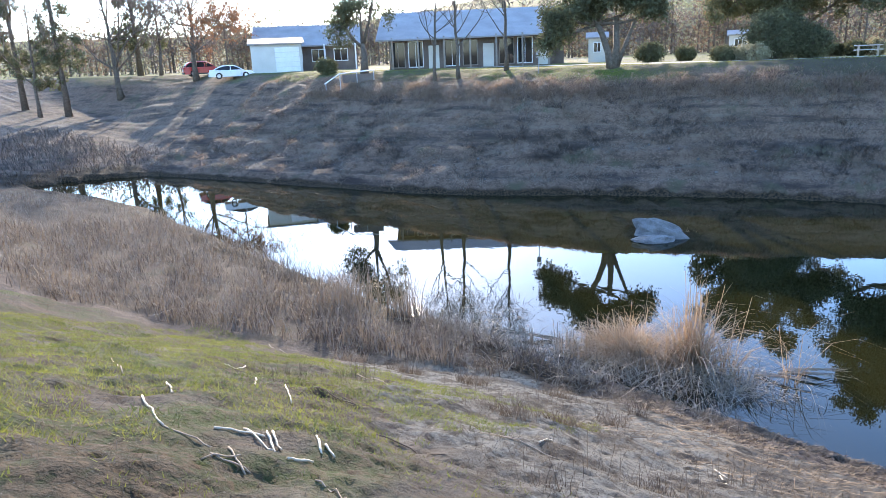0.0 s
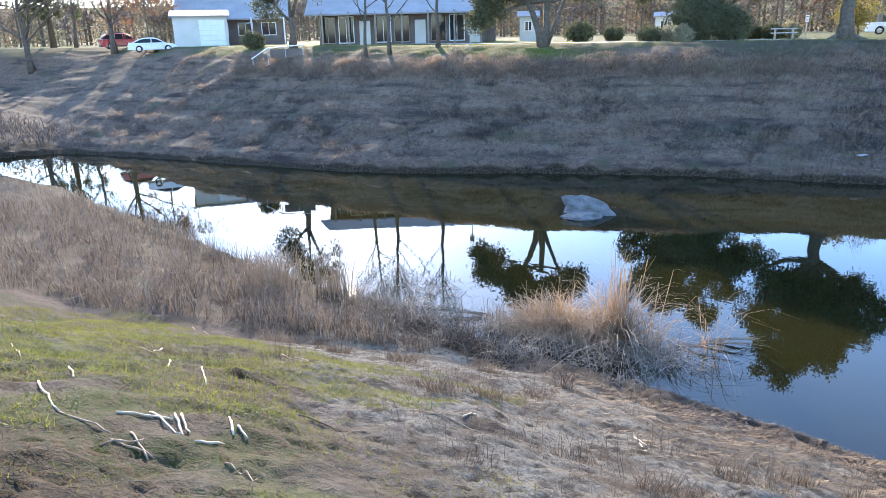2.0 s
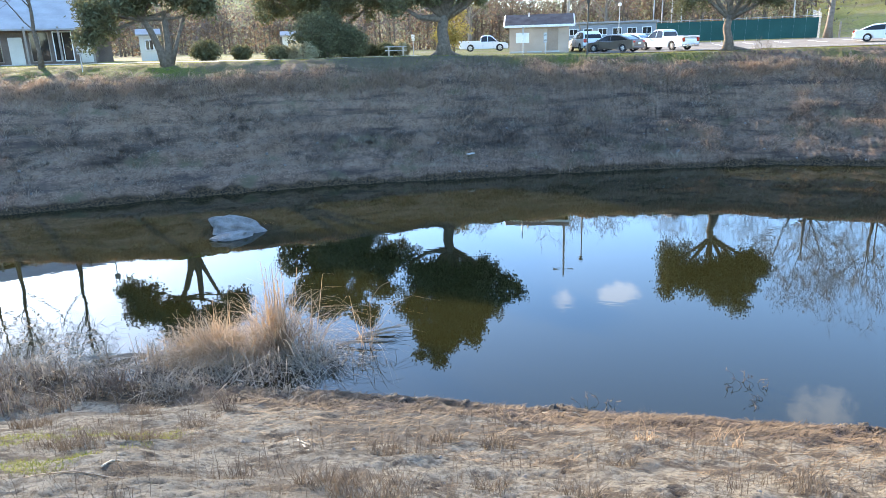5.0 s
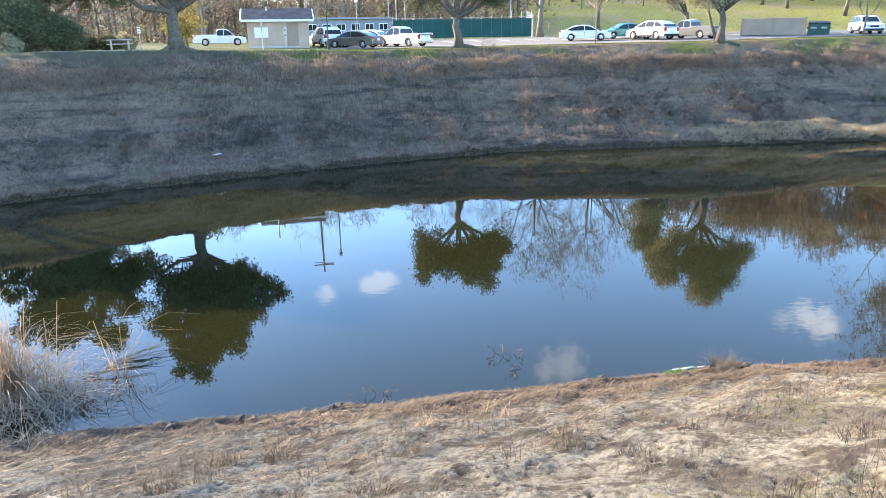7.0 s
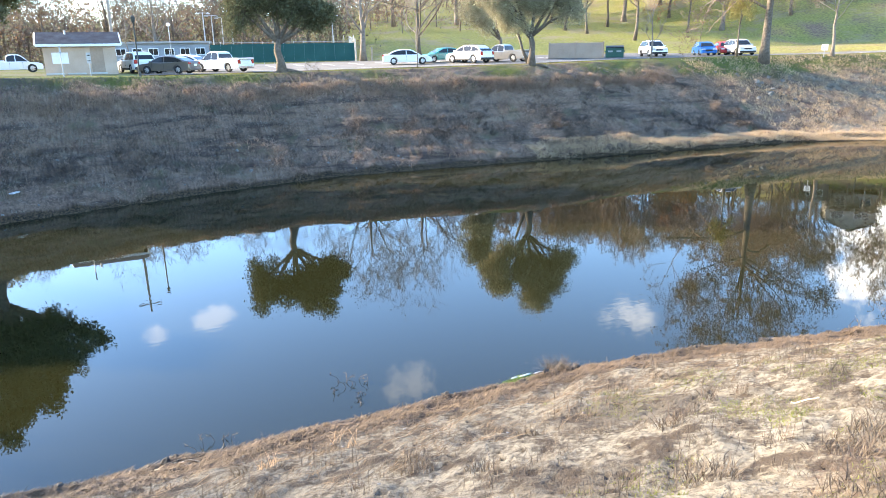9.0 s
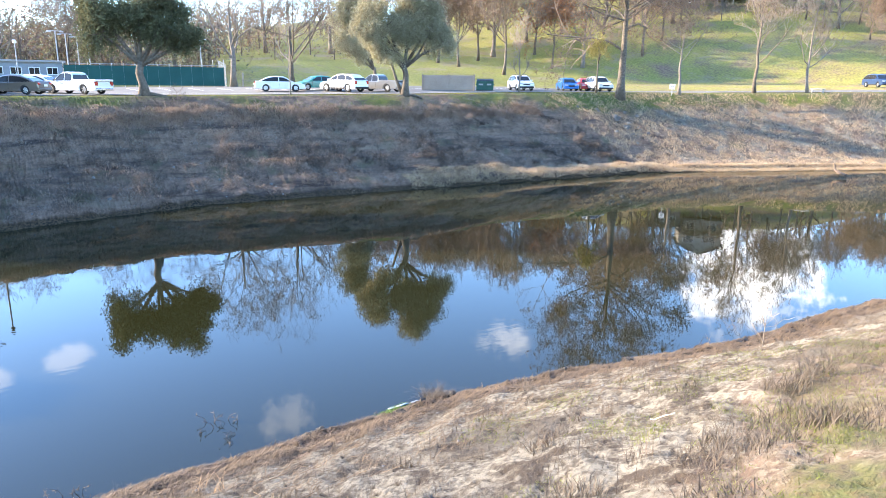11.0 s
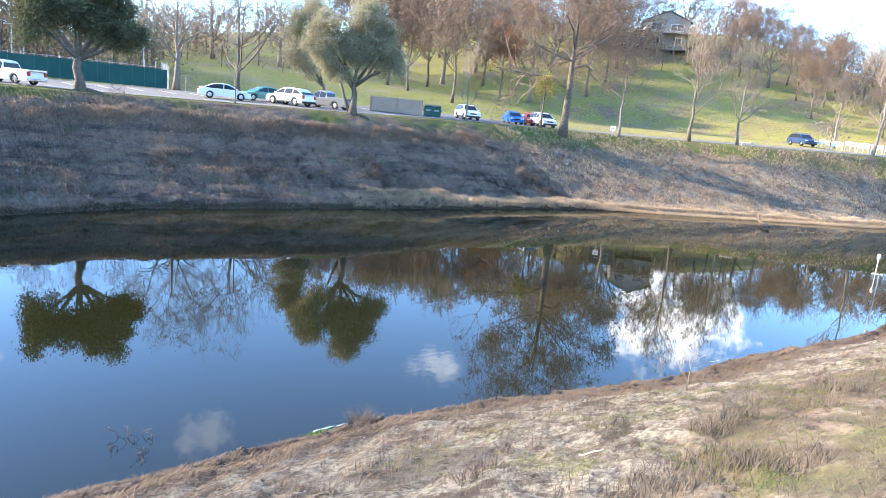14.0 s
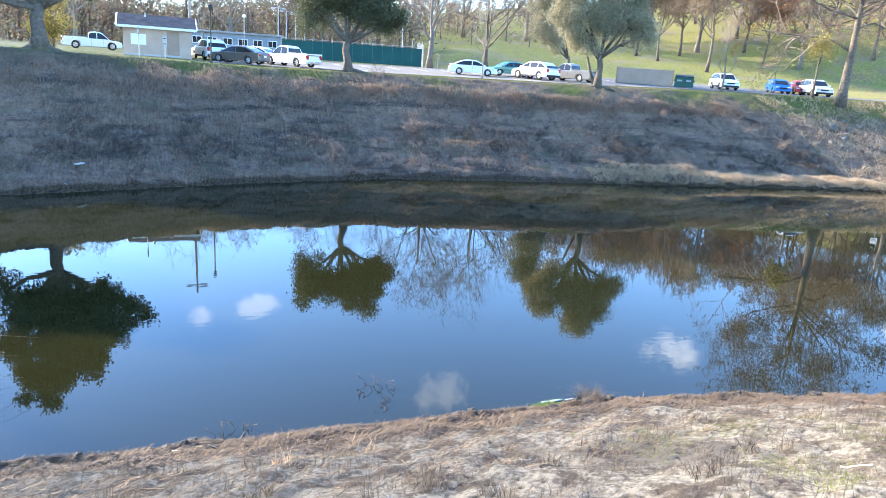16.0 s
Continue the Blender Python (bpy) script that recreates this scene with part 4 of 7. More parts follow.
leafy_tree(spot(88.2, 80, 0), 52, [(0, 0, -0.1), (0.05, 0, 1.6), (0, 0, 3.4)], 0.1,
           [(-0.6, 0, 5.2, 2.2, 1.6, 1.7), (-2.6, 0, 5.0, 1.4, 1.2, 1.2), (0.6, 0, 4.4, 1.5, 1.4, 1.0)], "small tree with thin golden leaves", LEAF_GOLD, 1500, 0.13, solid=0.2)
for az, dist, rx, rz, mat, seed in ((13.0, 60, 1.1, 0.8, LEAF_DARK, 61), (18.3, 55.5, 1.0, 0.55, LEAF_DARK, 62), (20.2, 55.0, 1.3, 0.6, LEAF_OLIVE, 63), (21.7, 57.0, 2.1, 1.75, LEAF_DARK, 64), (24.0, 57, 1.4, 1.2, LEAF_DARK, 65),
                                (25.6, 62, 0.8, 0.5, LEAF_DARK, 66), (26.8, 61.5, 0.9, 0.55, LEAF_DARK, 67), (28.0, 62, 0.9, 0.6, LEAF_OLIVE, 68), (-12.4, 66, 1.0, 0.7, LEAF_DARK, 69), (15.6, 61, 0.8, 0.6, LEAF_DARK, 70)):
    shrub(spot(az, dist), seed, rx, rx, rz, "rounded clipped shrub on a lawn", mat, int(1500 + 3600 * rx * rz))


# ---- woods that close the view ----
def far_woods():
    rng = np.random.RandomState(77)
    trunks, brown, grey, green = Geo(), [], [], []
    tw = Geo()
    done = 0
    while done < 1600:
        az, dist = rng.uniform(-75, 175), 125 + 420 * rng.rand() ** 1.4
        if done < 260:
            az, dist = rng.uniform(-35, 62), rng.uniform(112, 190)
        x, y = polar(az, dist)
        if 58 < az < 122 and (dist < 150 or math.hypot(x - 325, y + 11) < 182 and (dist < 193 or rng.rand() < 0.25) and dist < 245):
            continue
        if math.hypot(x + 30, y - 70) < 62 or az > 122 and dist < 140:
            continue
        u, s = river(x, y)
        if s < 48:
            continue
        z = float(ground_z(x, y))
        h = rng.uniform(8, 14)
        foot = np.array([x, y, z])
        trunks.tube([foot - (0, 0, 0.3), foot + (0, 0, h * 0.55)], [h * 0.014, h * 0.008], 5, cap=False)
        n = 26
        g = rng.normal(0, 1, (n, 3))
        g /= np.linalg.norm(g, axis=1)[:, None]
        c = foot + np.array([0, 0, h * 0.53]) + g * np.array([h * 0.4, h * 0.4, h * 0.42]) * rng.uniform(0.45, 1.0, (n, 1))
        for q in c[:8]:
            tw.tube([foot + (0, 0, h * 0.35), (q + foot + (0, 0, h * 0.45)) / 2, q], [0.09, 0.06, 0.03], 3, cap=False)
        low = foot + np.column_stack((rng.normal(0, 3.2, 9), rng.normal(0, 3.2, 9), rng.uniform(0.3, 2.6, 9)))
        c = np.concatenate((c, low))
        kind = rng.rand()
        (brown if kind < 0.32 else grey if kind < 0.6 else green).append(leaf_cards(rng, c, 250 if dist < 260 else 90, 0.8, 0.3 if dist < 260 else 0.6))
        done += 1
    stuff("far_woods", trunks, BARK, "trunks of the woods on distant hills", "woods")
    stuff("far_woods", tw, TWIG, "bare limbs of the woods on distant hills", "woods")
    for cards, mat, lab in ((brown, LEAF_BROWN, "brown winter woods on distant hills"), (grey, TWIG, "grey leafless woods on distant hills"), (green, LEAF_HAZE, "green woods on distant hills, greyed for haze")):
        stuff("far_woods", Geo().cards(np.concatenate(cards)), mat, lab, "woods")


far_woods()


# ---- paving ----
def drape(name, u0, u1, q0, q1, mat, label, category, step=2.0, lift=0.05):
    """A sheet of paving laid over the level ground behind the brink; u along the water, q back from the brink."""
    us, qs = np.linspace(u0, u1, max(2, int((u1 - u0) / step))), np.linspace(q0, q1, max(2, int((q1 - q0) / 1.0)))
    U, Q = np.meshgrid(us, qs, indexing="ij")
    X, Y = world_xy(U, curve_at(CREST, U) + Q)
    Z = ground_z(X, Y) + lift
    idx = np.arange(U.size).reshape(U.shape)
    F = np.stack((idx[:-1, :-1], idx[1:, :-1], idx[1:, 1:], idx[:-1, 1:]), -1).reshape(-1, 4)
    g = Geo().add(np.stack((X, Y, Z), -1).reshape(-1, 3), F.tolist())
    return stuff(name, g, mat, label, category, "structure")


drape("car_park", 2.0, 66, 3.0, 24, ASPHALT, "worn grey asphalt of the car park", "car park")
drape("road", 66, 150, 3.5, 9.5, ASPHALT, "pale asphalt park road", "road")
drape("path", -42, -22, 4.5, 6.3, CONCRETE, "pale concrete footpath across the lawn", "path")
drape("path", -25, -11, 2.3, 3.5, CONCRETE, "narrow pale footpath along the lawn", "path")
drape("kerb", 2.0, 150, 2.75, 3.0, CONCRETE, "low concrete kerb", "kerb", lift=0.14)
for u in np.arange(6, 64, 2.8):
    drape("parking_line", u, u + 0.14, 13.0, 18.0, WHITE, "faded white parking line", "marking", 1.0, 0.056)


# ---- vehicles ----
def car(m, kind, body, label, glass=CARGLASS, facing=0.0):
    """x ahead, y to its left; kinds: sedan, hatch, suv, pickup."""
    spec = {"sedan": (4.75, 1.8, 1.45, 0.33), "hatch": (4.2, 1.75, 1.5, 0.31), "suv": (4.7, 1.88, 1.74, 0.37), "pickup": (5.4, 1.9, 1.72, 0.38), "longsuv": (4.85, 1.94, 1.7, 0.4)}[kind]
    L, W, H, R = spec
    ob = thing({"pickup": "pickup_truck"}.get(kind, "car"), m, label, "pickup truck" if kind == "pickup" else "car", "parked vehicles")
    h, w = L / 2, W / 2
    belt = {"sedan": 0.9, "hatch": 0.92, "suv": 1.06, "longsuv": 1.1, "pickup": 1.0}[kind]
    low = R * 0.72
    ax_f, ax_r = h - 0.92, -h + (1.02 if kind != "pickup" else 1.2)

    def arch(xc):
        r = R * 1.16
        return [(xc + r * math.cos(a), R * 0.98 + r * math.sin(a)) for a in np.linspace(-0.42, math.pi + 0.42, 8)]

    hood = {"sedan": 0.9, "hatch": 0.92, "suv": 1.06, "longsuv": 1.04, "pickup": 1.02}[kind]
    tail = {"sedan": 0.98, "hatch": 0.95, "suv": 1.08, "longsuv": 1.06, "pickup": 0.98}[kind]
    bottom = [(h - 0.05, low)] + [(x, max(z, low)) for x, z in arch(ax_f)] + [(x, max(z, low)) for x, z in arch(ax_r)] + [(-h + 0.05, low + 0.03)]
    over = [(-h, low + 0.25), (-h + 0.02, tail * 0.82), (-h + 0.12, tail), (-h * 0.45, belt + 0.02), (0.2, belt), (h * 0.42, hood), (h - 0.35, hood - 0.12), (h - 0.08, hood - 0.3), (h, low + 0.22)]
    part("body", Geo().prism(bottom + over, -w, w, bevel=0.07), body, ob, smooth=False)
    if kind in ("suv", "longsuv"):
        for sd in (-1, 1):
            part("sill", Geo().box(((ax_f + ax_r) / 2, sd * (w - 0.02), low + 0.08), (ax_f - ax_r - 2.3 * R, 0.06, 0.16), 0.02), BLACK, ob, "black plastic sill")
            part("roof_rail", Geo().tube([(-1.3, sd * (w - 0.3), H - 0.02), (-1.1, sd * (w - 0.3), H + 0.04), (0.0, sd * (w - 0.3), H + 0.05), (0.2, sd * (w - 0.3), H - 0.01)], 0.02, 6), BLACK, ob)
    for xs in (-0.1, 0.95 if kind != "pickup" else 1.0):
        for sd in (-1, 1):
            part("door_seam", Geo().box((xs, sd * (w + 0.001), (belt + low) / 2 + 0.08), (0.014, 0.008, belt - low - 0.2)), BLACK, ob)
    if kind == "pickup":
        bed = Geo()
        for y in (-w + 0.06, w - 0.06):
            bed.box((-h / 2 - 0.25, y, belt + 0.06), (h - 0.45, 0.1, 0.16), 0.02)
        bed.box((-h + 0.06, 0, belt + 0.05), (0.08, W - 0.1, 0.16), 0.02)
        part("bed_rail", bed, body, ob)
        part("bed_floor", Geo().box((-h / 2 - 0.25, 0, belt + 0.015), (h - 0.5, W - 0.28, 0.03)), BLACK, ob)
        line = [(-0.42, belt), (-0.3, H - 0.22), (-0.15, H - 0.06), (0.3, H), (0.72, H - 0.04), (0.92, H - 0.14), (1.55, belt)]
        splits = (0.42,)
    elif kind == "sedan":
        line = [(-h + 0.42, belt + 0.06), (-h + 0.95, H - 0.22), (-h + 1.45, H - 0.05), (-0.25, H), (0.3, H - 0.05), (0.6, H - 0.17), (h - 1.1, belt)]
        splits = (-0.12,)
    elif kind == "hatch":
        line = [(-h + 0.14, belt), (-h + 0.42, H - 0.24), (-h + 0.75, H - 0.06), (-0.2, H), (0.4, H - 0.06), (0.65, H - 0.18), (h - 0.9, belt)]
        splits = (-0.1,)
    elif kind == "longsuv":
        line = [(-h + 0.1, belt), (-h + 0.42, H - 0.36), (-h + 0.95, H - 0.07), (-0.5, H), (0.15, H - 0.04), (0.55, H - 0.18), (h - 1.1, belt)]
        splits = (-1.05, 0.0)
    else:
        line = [(-h + 0.14, belt), (-h + 0.36, H - 0.3), (-h + 0.72, H - 0.07), (-0.5, H), (0.2, H - 0.03), (0.55, H - 0.15), (h - 1.08, belt)]
        splits = (-0.95, 0.02)
    x1 = line[-1][0]
    wb, zb, zr = w - 0.06, belt - 0.03, H
    line = [(line[0][0] - 0.04, zb)] + line + [(x1 + 0.04, zb)]

    def flank(z, out=0.0):
        f = np.clip((z - zb) / (zr - zb), 0, 1)
        return wb - 0.2 * f ** 1.4 + out

    top = Geo()
    rows = [(x, z) for x, z in line]
    # cabin shell: side, rounded shoulder, roof
    sect = [[(x, -flank(z - 0.05), z - 0.05 if z > belt + 0.05 else z), (x, -flank(z) + 0.09, z), (x, flank(z) - 0.09, z), (x, flank(z - 0.05), z - 0.05 if z > belt + 0.05 else z)] for x, z in rows]
    n = len(sect)
    quads = [(i * 4 + j, i * 4 + j + 1, i * 4 + j + 5, i * 4 + j + 4) for i in range(n - 1) for j in range(3)]
    top.add([p for q in sect for p in q], quads + [tuple(i * 4 for i in range(n)), tuple(i * 4 + 3 for i in range(n))[::-1]])
    part("cabin", top, body, ob)

    def roof_at(x):
        return float(np.interp(x, [p[0] for p in line], [p[1] for p in line])) - 0.1

    cuts = [line[1][0] + 0.1, *splits, x1 - 0.12]
    for s in (-1, 1):
        for a, b in zip(cuts[:-1], cuts[1:]):
            a, b = a + 0.035, b - 0.035
            lo = belt + 0.03
            xs = np.linspace(a, b, 7)
            up = [(x, max(roof_at(x), lo + 0.01)) for x in xs]
            poly = [(a, lo), (b, lo)] + up[::-1]
            vv = [(x, s * flank(z, 0.012), z) for x, z in poly] + [(x, s * flank(z, -0.01), z) for x, z in poly]
            m_ = len(poly)
            part("side_window", Geo().add(vv, [tuple(range(m_)), tuple(range(m_, 2 * m_))[::-1]] + [(i, (i + 1) % m_, m_ + (i + 1) % m_, m_ + i) for i in range(m_)]), glass, ob, "dark tinted glass")
    for pane, (xa, za), (xb, zb2) in (("windscreen", line[-2], line[-3]), ("rear_window", line[1], line[2])):
        sg = 1 if pane == "windscreen" else -1
        out = np.array([0.012 * sg, 0, 0.012])
        g4 = []
        for x, z, trim in ((xa + (xb - xa) * 0.1, za + (zb2 - za) * 0.1, 0.1), (xb, zb2 - 0.01, 0.1)):
            g4 += [np.array([x, -flank(z) + trim, z]) + out, np.array([x, flank(z) - trim, z]) + out]
        g4 += [p - out * 1.6 for p in g4]
        part(pane, Geo().add(np.array(g4), [(0, 1, 3, 2), (4, 6, 7, 5), (0, 2, 6, 4), (1, 5, 7, 3), (2, 3, 7, 6), (0, 4, 5, 1)]), glass, ob, "dark tinted glass")
    for xc in (ax_f, ax_r):
        for s in (-1, 1):
            th = np.linspace(0, 2 * np.pi, 19)[:-1]
            tyre = Geo()
            prof = [(R * 0.62, 0.1), (R * 0.94, 0.11), (R, 0.075), (R, -0.075), (R * 0.94, -0.11), (R * 0.62, -0.1)]
            vv = [(xc + r * math.cos(a), s * (w - 0.1) + y, R + r * math.sin(a)) for a in th for r, y in prof]
            n = len(prof)
            ff = [(i * n + j, i * n + (j + 1) % n, ((i + 1) % 18) * n + (j + 1) % n, ((i + 1) % 18) * n + j) for i in range(18) for j in range(n)]
            tyre.add(vv, ff)
            wheel = part("wheel", tyre, RUBBER, ob)
            rim = Geo()
            vv = [(xc + r * math.cos(a), s * (w - 0.1 + y), R + r * math.sin(a)) for r, y in ((R * 0.63, 0.07), (R * 0.2, 0.09)) for a in th]
            rim.add(vv, [(i, (i + 1) % 18, 18 + (i + 1) % 18, 18 + i) for i in range(18) if i % 3 != 2] + [tuple(range(18, 36))])
            part("rim", rim, RIM, wheel)
    for s in (-1, 1):
        part("headlight", Geo().box((h - 0.14, s * (w - 0.28), hood - 0.27), (0.22, 0.42, 0.15), 0.05), LAMP_CLEAR, ob, "clear headlight")
        part("tail_light", Geo().box((-h + 0.05, s * (w - 0.17), tail - 0.16), (0.14, 0.28, 0.2 if kind == "sedan" else 0.34), 0.04), LAMP_RED, ob, "red tail light")
        part("mirror", Geo().box((x1 - 0.25, s * (w + 0.06), belt + 0.07), (0.12, 0.2, 0.13), 0.04), body if kind != "pickup" else BLACK, ob)
    part("front_bumper", Geo().box((h - 0.02, 0, low + 0.12), (0.16, W - 0.1, 0.2), 0.05), BLACK if kind in ("suv", "longsuv") else CHROME if kind == "pickup" else body, ob)
    part("rear_bumper", Geo().box((-h + 0.02, 0, low + 0.12), (0.16, W - 0.1, 0.2), 0.05), BLACK if kind in ("suv", "longsuv") else CHROME if kind == "pickup" else body, ob)
    part("grille", Geo().box((h - 0.02, 0, hood - 0.36), (0.12, W * 0.42, 0.16), 0.03), BLACK, ob)
    part("number_plate", Geo().box((-h - 0.045, 0, low + 0.42 if kind != "sedan" else tail - 0.3), (0.03, 0.42, 0.16), 0.01), PLATE, ob, "pale blank plate")
    return ob


CAR_WHITE = paint("white_car_paint", (0.72, 0.72, 0.71))
CAR_GREY = paint("bronze_grey_car_paint", (0.12, 0.105, 0.09), 0.3, 0.5)
CAR_TEAL = paint("teal_car_paint", (0.02, 0.2, 0.17))
CAR_SILVER = paint("silver_car_paint", (0.22, 0.215, 0.205), 0.3, 0.6)
CAR_BLUE = paint("blue_car_paint", (0.003, 0.12, 0.4))
CAR_RED = paint("red_car_paint", (0.4, 0.02, 0.02))
CAR_NAVY = paint("navy_car_paint", (0.02, 0.04, 0.09))
CAR_BEIGE = paint("pale_beige_car_paint", (0.58, 0.55, 0.5))


def parked(az, dist, heading, kind, body, label):
    """heading: the way its nose points, in degrees clockwise from y."""
    x, y = polar(az, dist)
    u, s = river(x, y)
    q = s - float(curve_at(CREST, u))
    lift = 0.05 if u > 2 and q > 3 else 0.0
    return car(pose(x, y, float(ground_z(x, y)) + lift, 0, 0, 90 - heading), kind, body, label)


parked(34.6, 80, 122, "pickup", CAR_WHITE, "white pickup truck parked beside a tan shed")
parked(42.6, 66.5, 25, "suv", CAR_WHITE, "white estate car with dark windows behind a shed")
parked(44.8, 62.5, -13, "sedan", CAR_GREY, "bronze-grey saloon car showing its tail")
parked(45.9, 67, -8, "sedan", CAR_WHITE, "white saloon car behind a grey one")
parked(48.7, 64, 4, "pickup", CAR_WHITE, "white pickup truck with a chrome bumper")
parked(63.0, 70, 150, "sedan", CAR_WHITE, "white saloon car parked side-on")
parked(65.9, 74, -50, "sedan", CAR_TEAL, "teal saloon car half hidden behind white ones")
parked(68.0, 70.2, 22, "longsuv", CAR_WHITE, "white crossover car with a dark lower edge")
parked(70.9, 72, 16, "pickup", CAR_SILVER, "silver pickup truck behind an olive trunk")
parked(82.2, 83, 245, "suv", CAR_WHITE, "white off-road car with its nose to the water")
parked(85.9, 86, 251, "hatch", CAR_BLUE, "bright blue hatchback parked by the road")
parked(87.3, 88.5, 255, "hatch", CAR_RED, "red car almost hidden between two others")
parked(88.3, 86, 245, "suv", CAR_BEIGE, "pale beige off-road car by a tall tree")
parked(107.5, 112, 257, "suv", CAR_NAVY, "dark blue car on the park road")
parked(-21.6, 90, 60, "suv", CAR_RED, "dark red car under the trees")
parked(-19.6, 80, 70, "sedan", CAR_WHITE, "white car parked beside a cream garage")
# ---- buildings and fittings on the far side ----
def facing(az, dist, dz=0.0):
    """A frame whose x runs to the right along the front, y away from the water side, at that bearing."""
    x, y = polar(az, dist)
    return pose(x, y, float(ground_z(x, y)) + dz, 0, 0, -az)


def gable(geo, x0, x1, y0, y1, z0, rise, over=0.35, thick=0.14):
    """A gabled roof with its ridge along x."""
    a, b, c, d, m = x0 - over, x1 + over, y0 - over, y1 + over, (y0 + y1) / 2
    k = rise / ((y1 - y0) / 2)
    e = z0 - over * k
    t = z0 + rise
    for (ya, yb) in ((c, m), (m, d)):
        za, zb = (e, t) if ya == c else (t, e)
        v = [(a, ya, za), (b, ya, za), (b, yb, zb), (a, yb, zb), (a, ya, za + thick), (b, ya, za + thick), (b, yb, zb + thick), (a, yb, zb + thick)]
        geo.add(v, [(0, 3, 2, 1), (4, 5, 6, 7), (0, 1, 5, 4), (1, 2, 6, 5), (2, 3, 7, 6), (3, 0, 4, 7)])
    return geo


def wall_with_gables(geo, x0, x1, y0, y1, h, rise):
    m = (y0 + y1) / 2
    v = [(x, y, z) for x in (x0, x1) for y, z in ((y0, -0.3), (y1, -0.3), (y1, h), (m, h + rise), (y0, h))]
    return geo.add(v, [(0, 1, 2, 3, 4)[::-1], (5, 6, 7, 8, 9), (0, 4, 9, 5)[::-1], (1, 2, 7, 6), (0, 1, 6, 5), (2, 3, 8, 7), (3, 4, 9, 8)])


def glazed(parent, x, y, z, w, h, frame_mat=WHITE, panes=2, name="window"):
    win = part(name, Geo().box((x, y, z), (w, 0.06, h), 0.01), CARGLASS, parent, "dark window glass")
    fr = Geo()
    for s in (-1, 1):
        fr.box((x + s * w / 2, y - 0.03, z), (0.08, 0.1, h + 0.08), 0.01)
        fr.box((x, y - 0.03, z + s * h / 2), (w + 0.08, 0.1, 0.08), 0.01)
    for i in range(1, panes):
        fr.box((x - w / 2 + w * i / panes, y - 0.03, z), (0.05, 0.09, h), 0.01)
    part("frame", fr, frame_mat, win)
    return win


# tan pump shed
shed = thing("shed", facing(39.0, 64, 0.05), "tan block shed with dark shingle roof and white fascia", "shed")
part("wall", wall_with_gables(Geo(), -2.6, 2.6, 0, 3.6, 2.35, 0.75), TAN_WALL, shed)
part("roof", gable(Geo(), -2.6, 2.6, 0, 3.6, 2.38, 0.75, 0.4), ROOF_GREY, shed, "dark grey shingle roof")
fas = Geo().box((0, -0.42, 2.22), (6.1, 0.05, 0.2), 0.01)
part("fascia", fas, WHITE, shed, "white fascia board")
for s in (-1, 1):
    barge = Geo()
    barge.tube([(s * 3.03, -0.42, 2.25), (s * 3.03, 1.8, 3.18), (s * 3.03, 4.02, 2.25)], 0.09, 4)
    part("bargeboard", barge, WHITE, shed)
part("door", Geo().box((1.2, -0.03, 1.0), (0.95, 0.06, 2.0), 0.01), TAN_METAL, shed, "tan steel door")
part("notice_board", Geo().box((-1.45, -0.025, 1.25), (1.15, 0.04, 0.85), 0.008), WHITE, shed, "blank white notice board")
part("roof_vent", Geo().tube([(-0.9, 1.4, 3.0), (-0.9, 1.4, 3.4)], 0.08, 8), GALV, shed)
for x in (-1.9, -0.4, 1.1):
    stop = thing("wheel_stop", facing(39.0, 62.6, 0.05) @ Matrix.Translation((x, 0, 0)), "concrete wheel stop on the asphalt", "wheel stop", "wheel stops")
    part("block", Geo().box((0, 0, 0.07), (1.3, 0.16, 0.14), 0.03), CONCRETE, stop)


def sign_post(m, w, h, z, label, mat=WHITE, bars=3):
    ob = thing("sign", m, label, "sign", "signs")
    part("post", Geo().tube([(0, 0.03, -0.1), (0, 0.03, z + h * 0.9)], 0.035, 8), GALV, ob)
    part("panel", Geo().box((0, 0, z + h / 2), (w, 0.02, h), 0.005), mat, ob)
    for i in range(bars):
        part("text_bar", Geo().box((0, -0.014, z + h * (0.25 + 0.5 * i / max(1, bars - 1))), (w * 0.7, 0.006, h * 0.08)), POLE_DARK, ob)
    return ob


sign_post(facing(37.75, 56.6), 0.1, 0.6, 1.5, "slim grey post with an edge-on sign at the brink", GALV, 1)
sign_post(facing(39.5, 60.5), 0.3, 0.8, 0.9, "narrow grey sign on a post", GALV, 2)
sign_post(facing(93.9, 85), 0.6, 0.6, 0.7, "small white sign on a post by the road")
sign_post(facing(4.4, 52), 0.35, 0.5, 1.1, "small sign on a post by the footpath", GALV, 2)
sign_post(facing(29.0, 62), 0.26, 0.5, 1.2, "small white sign beside shrubs", WHITE, 2)


def lamp_post(m, h, label, globe=False, mat=POLE_DARK, r=0.06):
    ob = thing("street_lamp", m, label, "street lamp", "lamp posts")
    part("pole", Geo().tube([(0, 0, -0.1), (0, 0, 0.3), (0, 0, 0.32), (0, 0, h)], [r * 1.8, r * 1.8, r, r * 0.8], 10), mat, ob)
    head = Geo()
    if globe:
        th = np.linspace(0, np.pi, 9)
        head.tube(np.column_stack((np.zeros(9), np.zeros(9), h + 0.2 - 0.2 * np.cos(th))), np.maximum(0.2 * np.sin(th), 0.02), 12)
        part("globe", head, WHITE, ob, "white globe")
    else:
        part("lantern", head.tube([(0, 0, h), (0, 0, h + 0.05), (0, 0, h + 0.35), (0, 0, h + 0.37), (0, 0, h + 0.5)], [0.07, 0.12, 0.17, 0.2, 0.03], 10), mat, ob, "dark lantern head")
    return ob


lamp_post(facing(42.75, 57.2), 3.8, "slim dark lamp post with a lantern head")
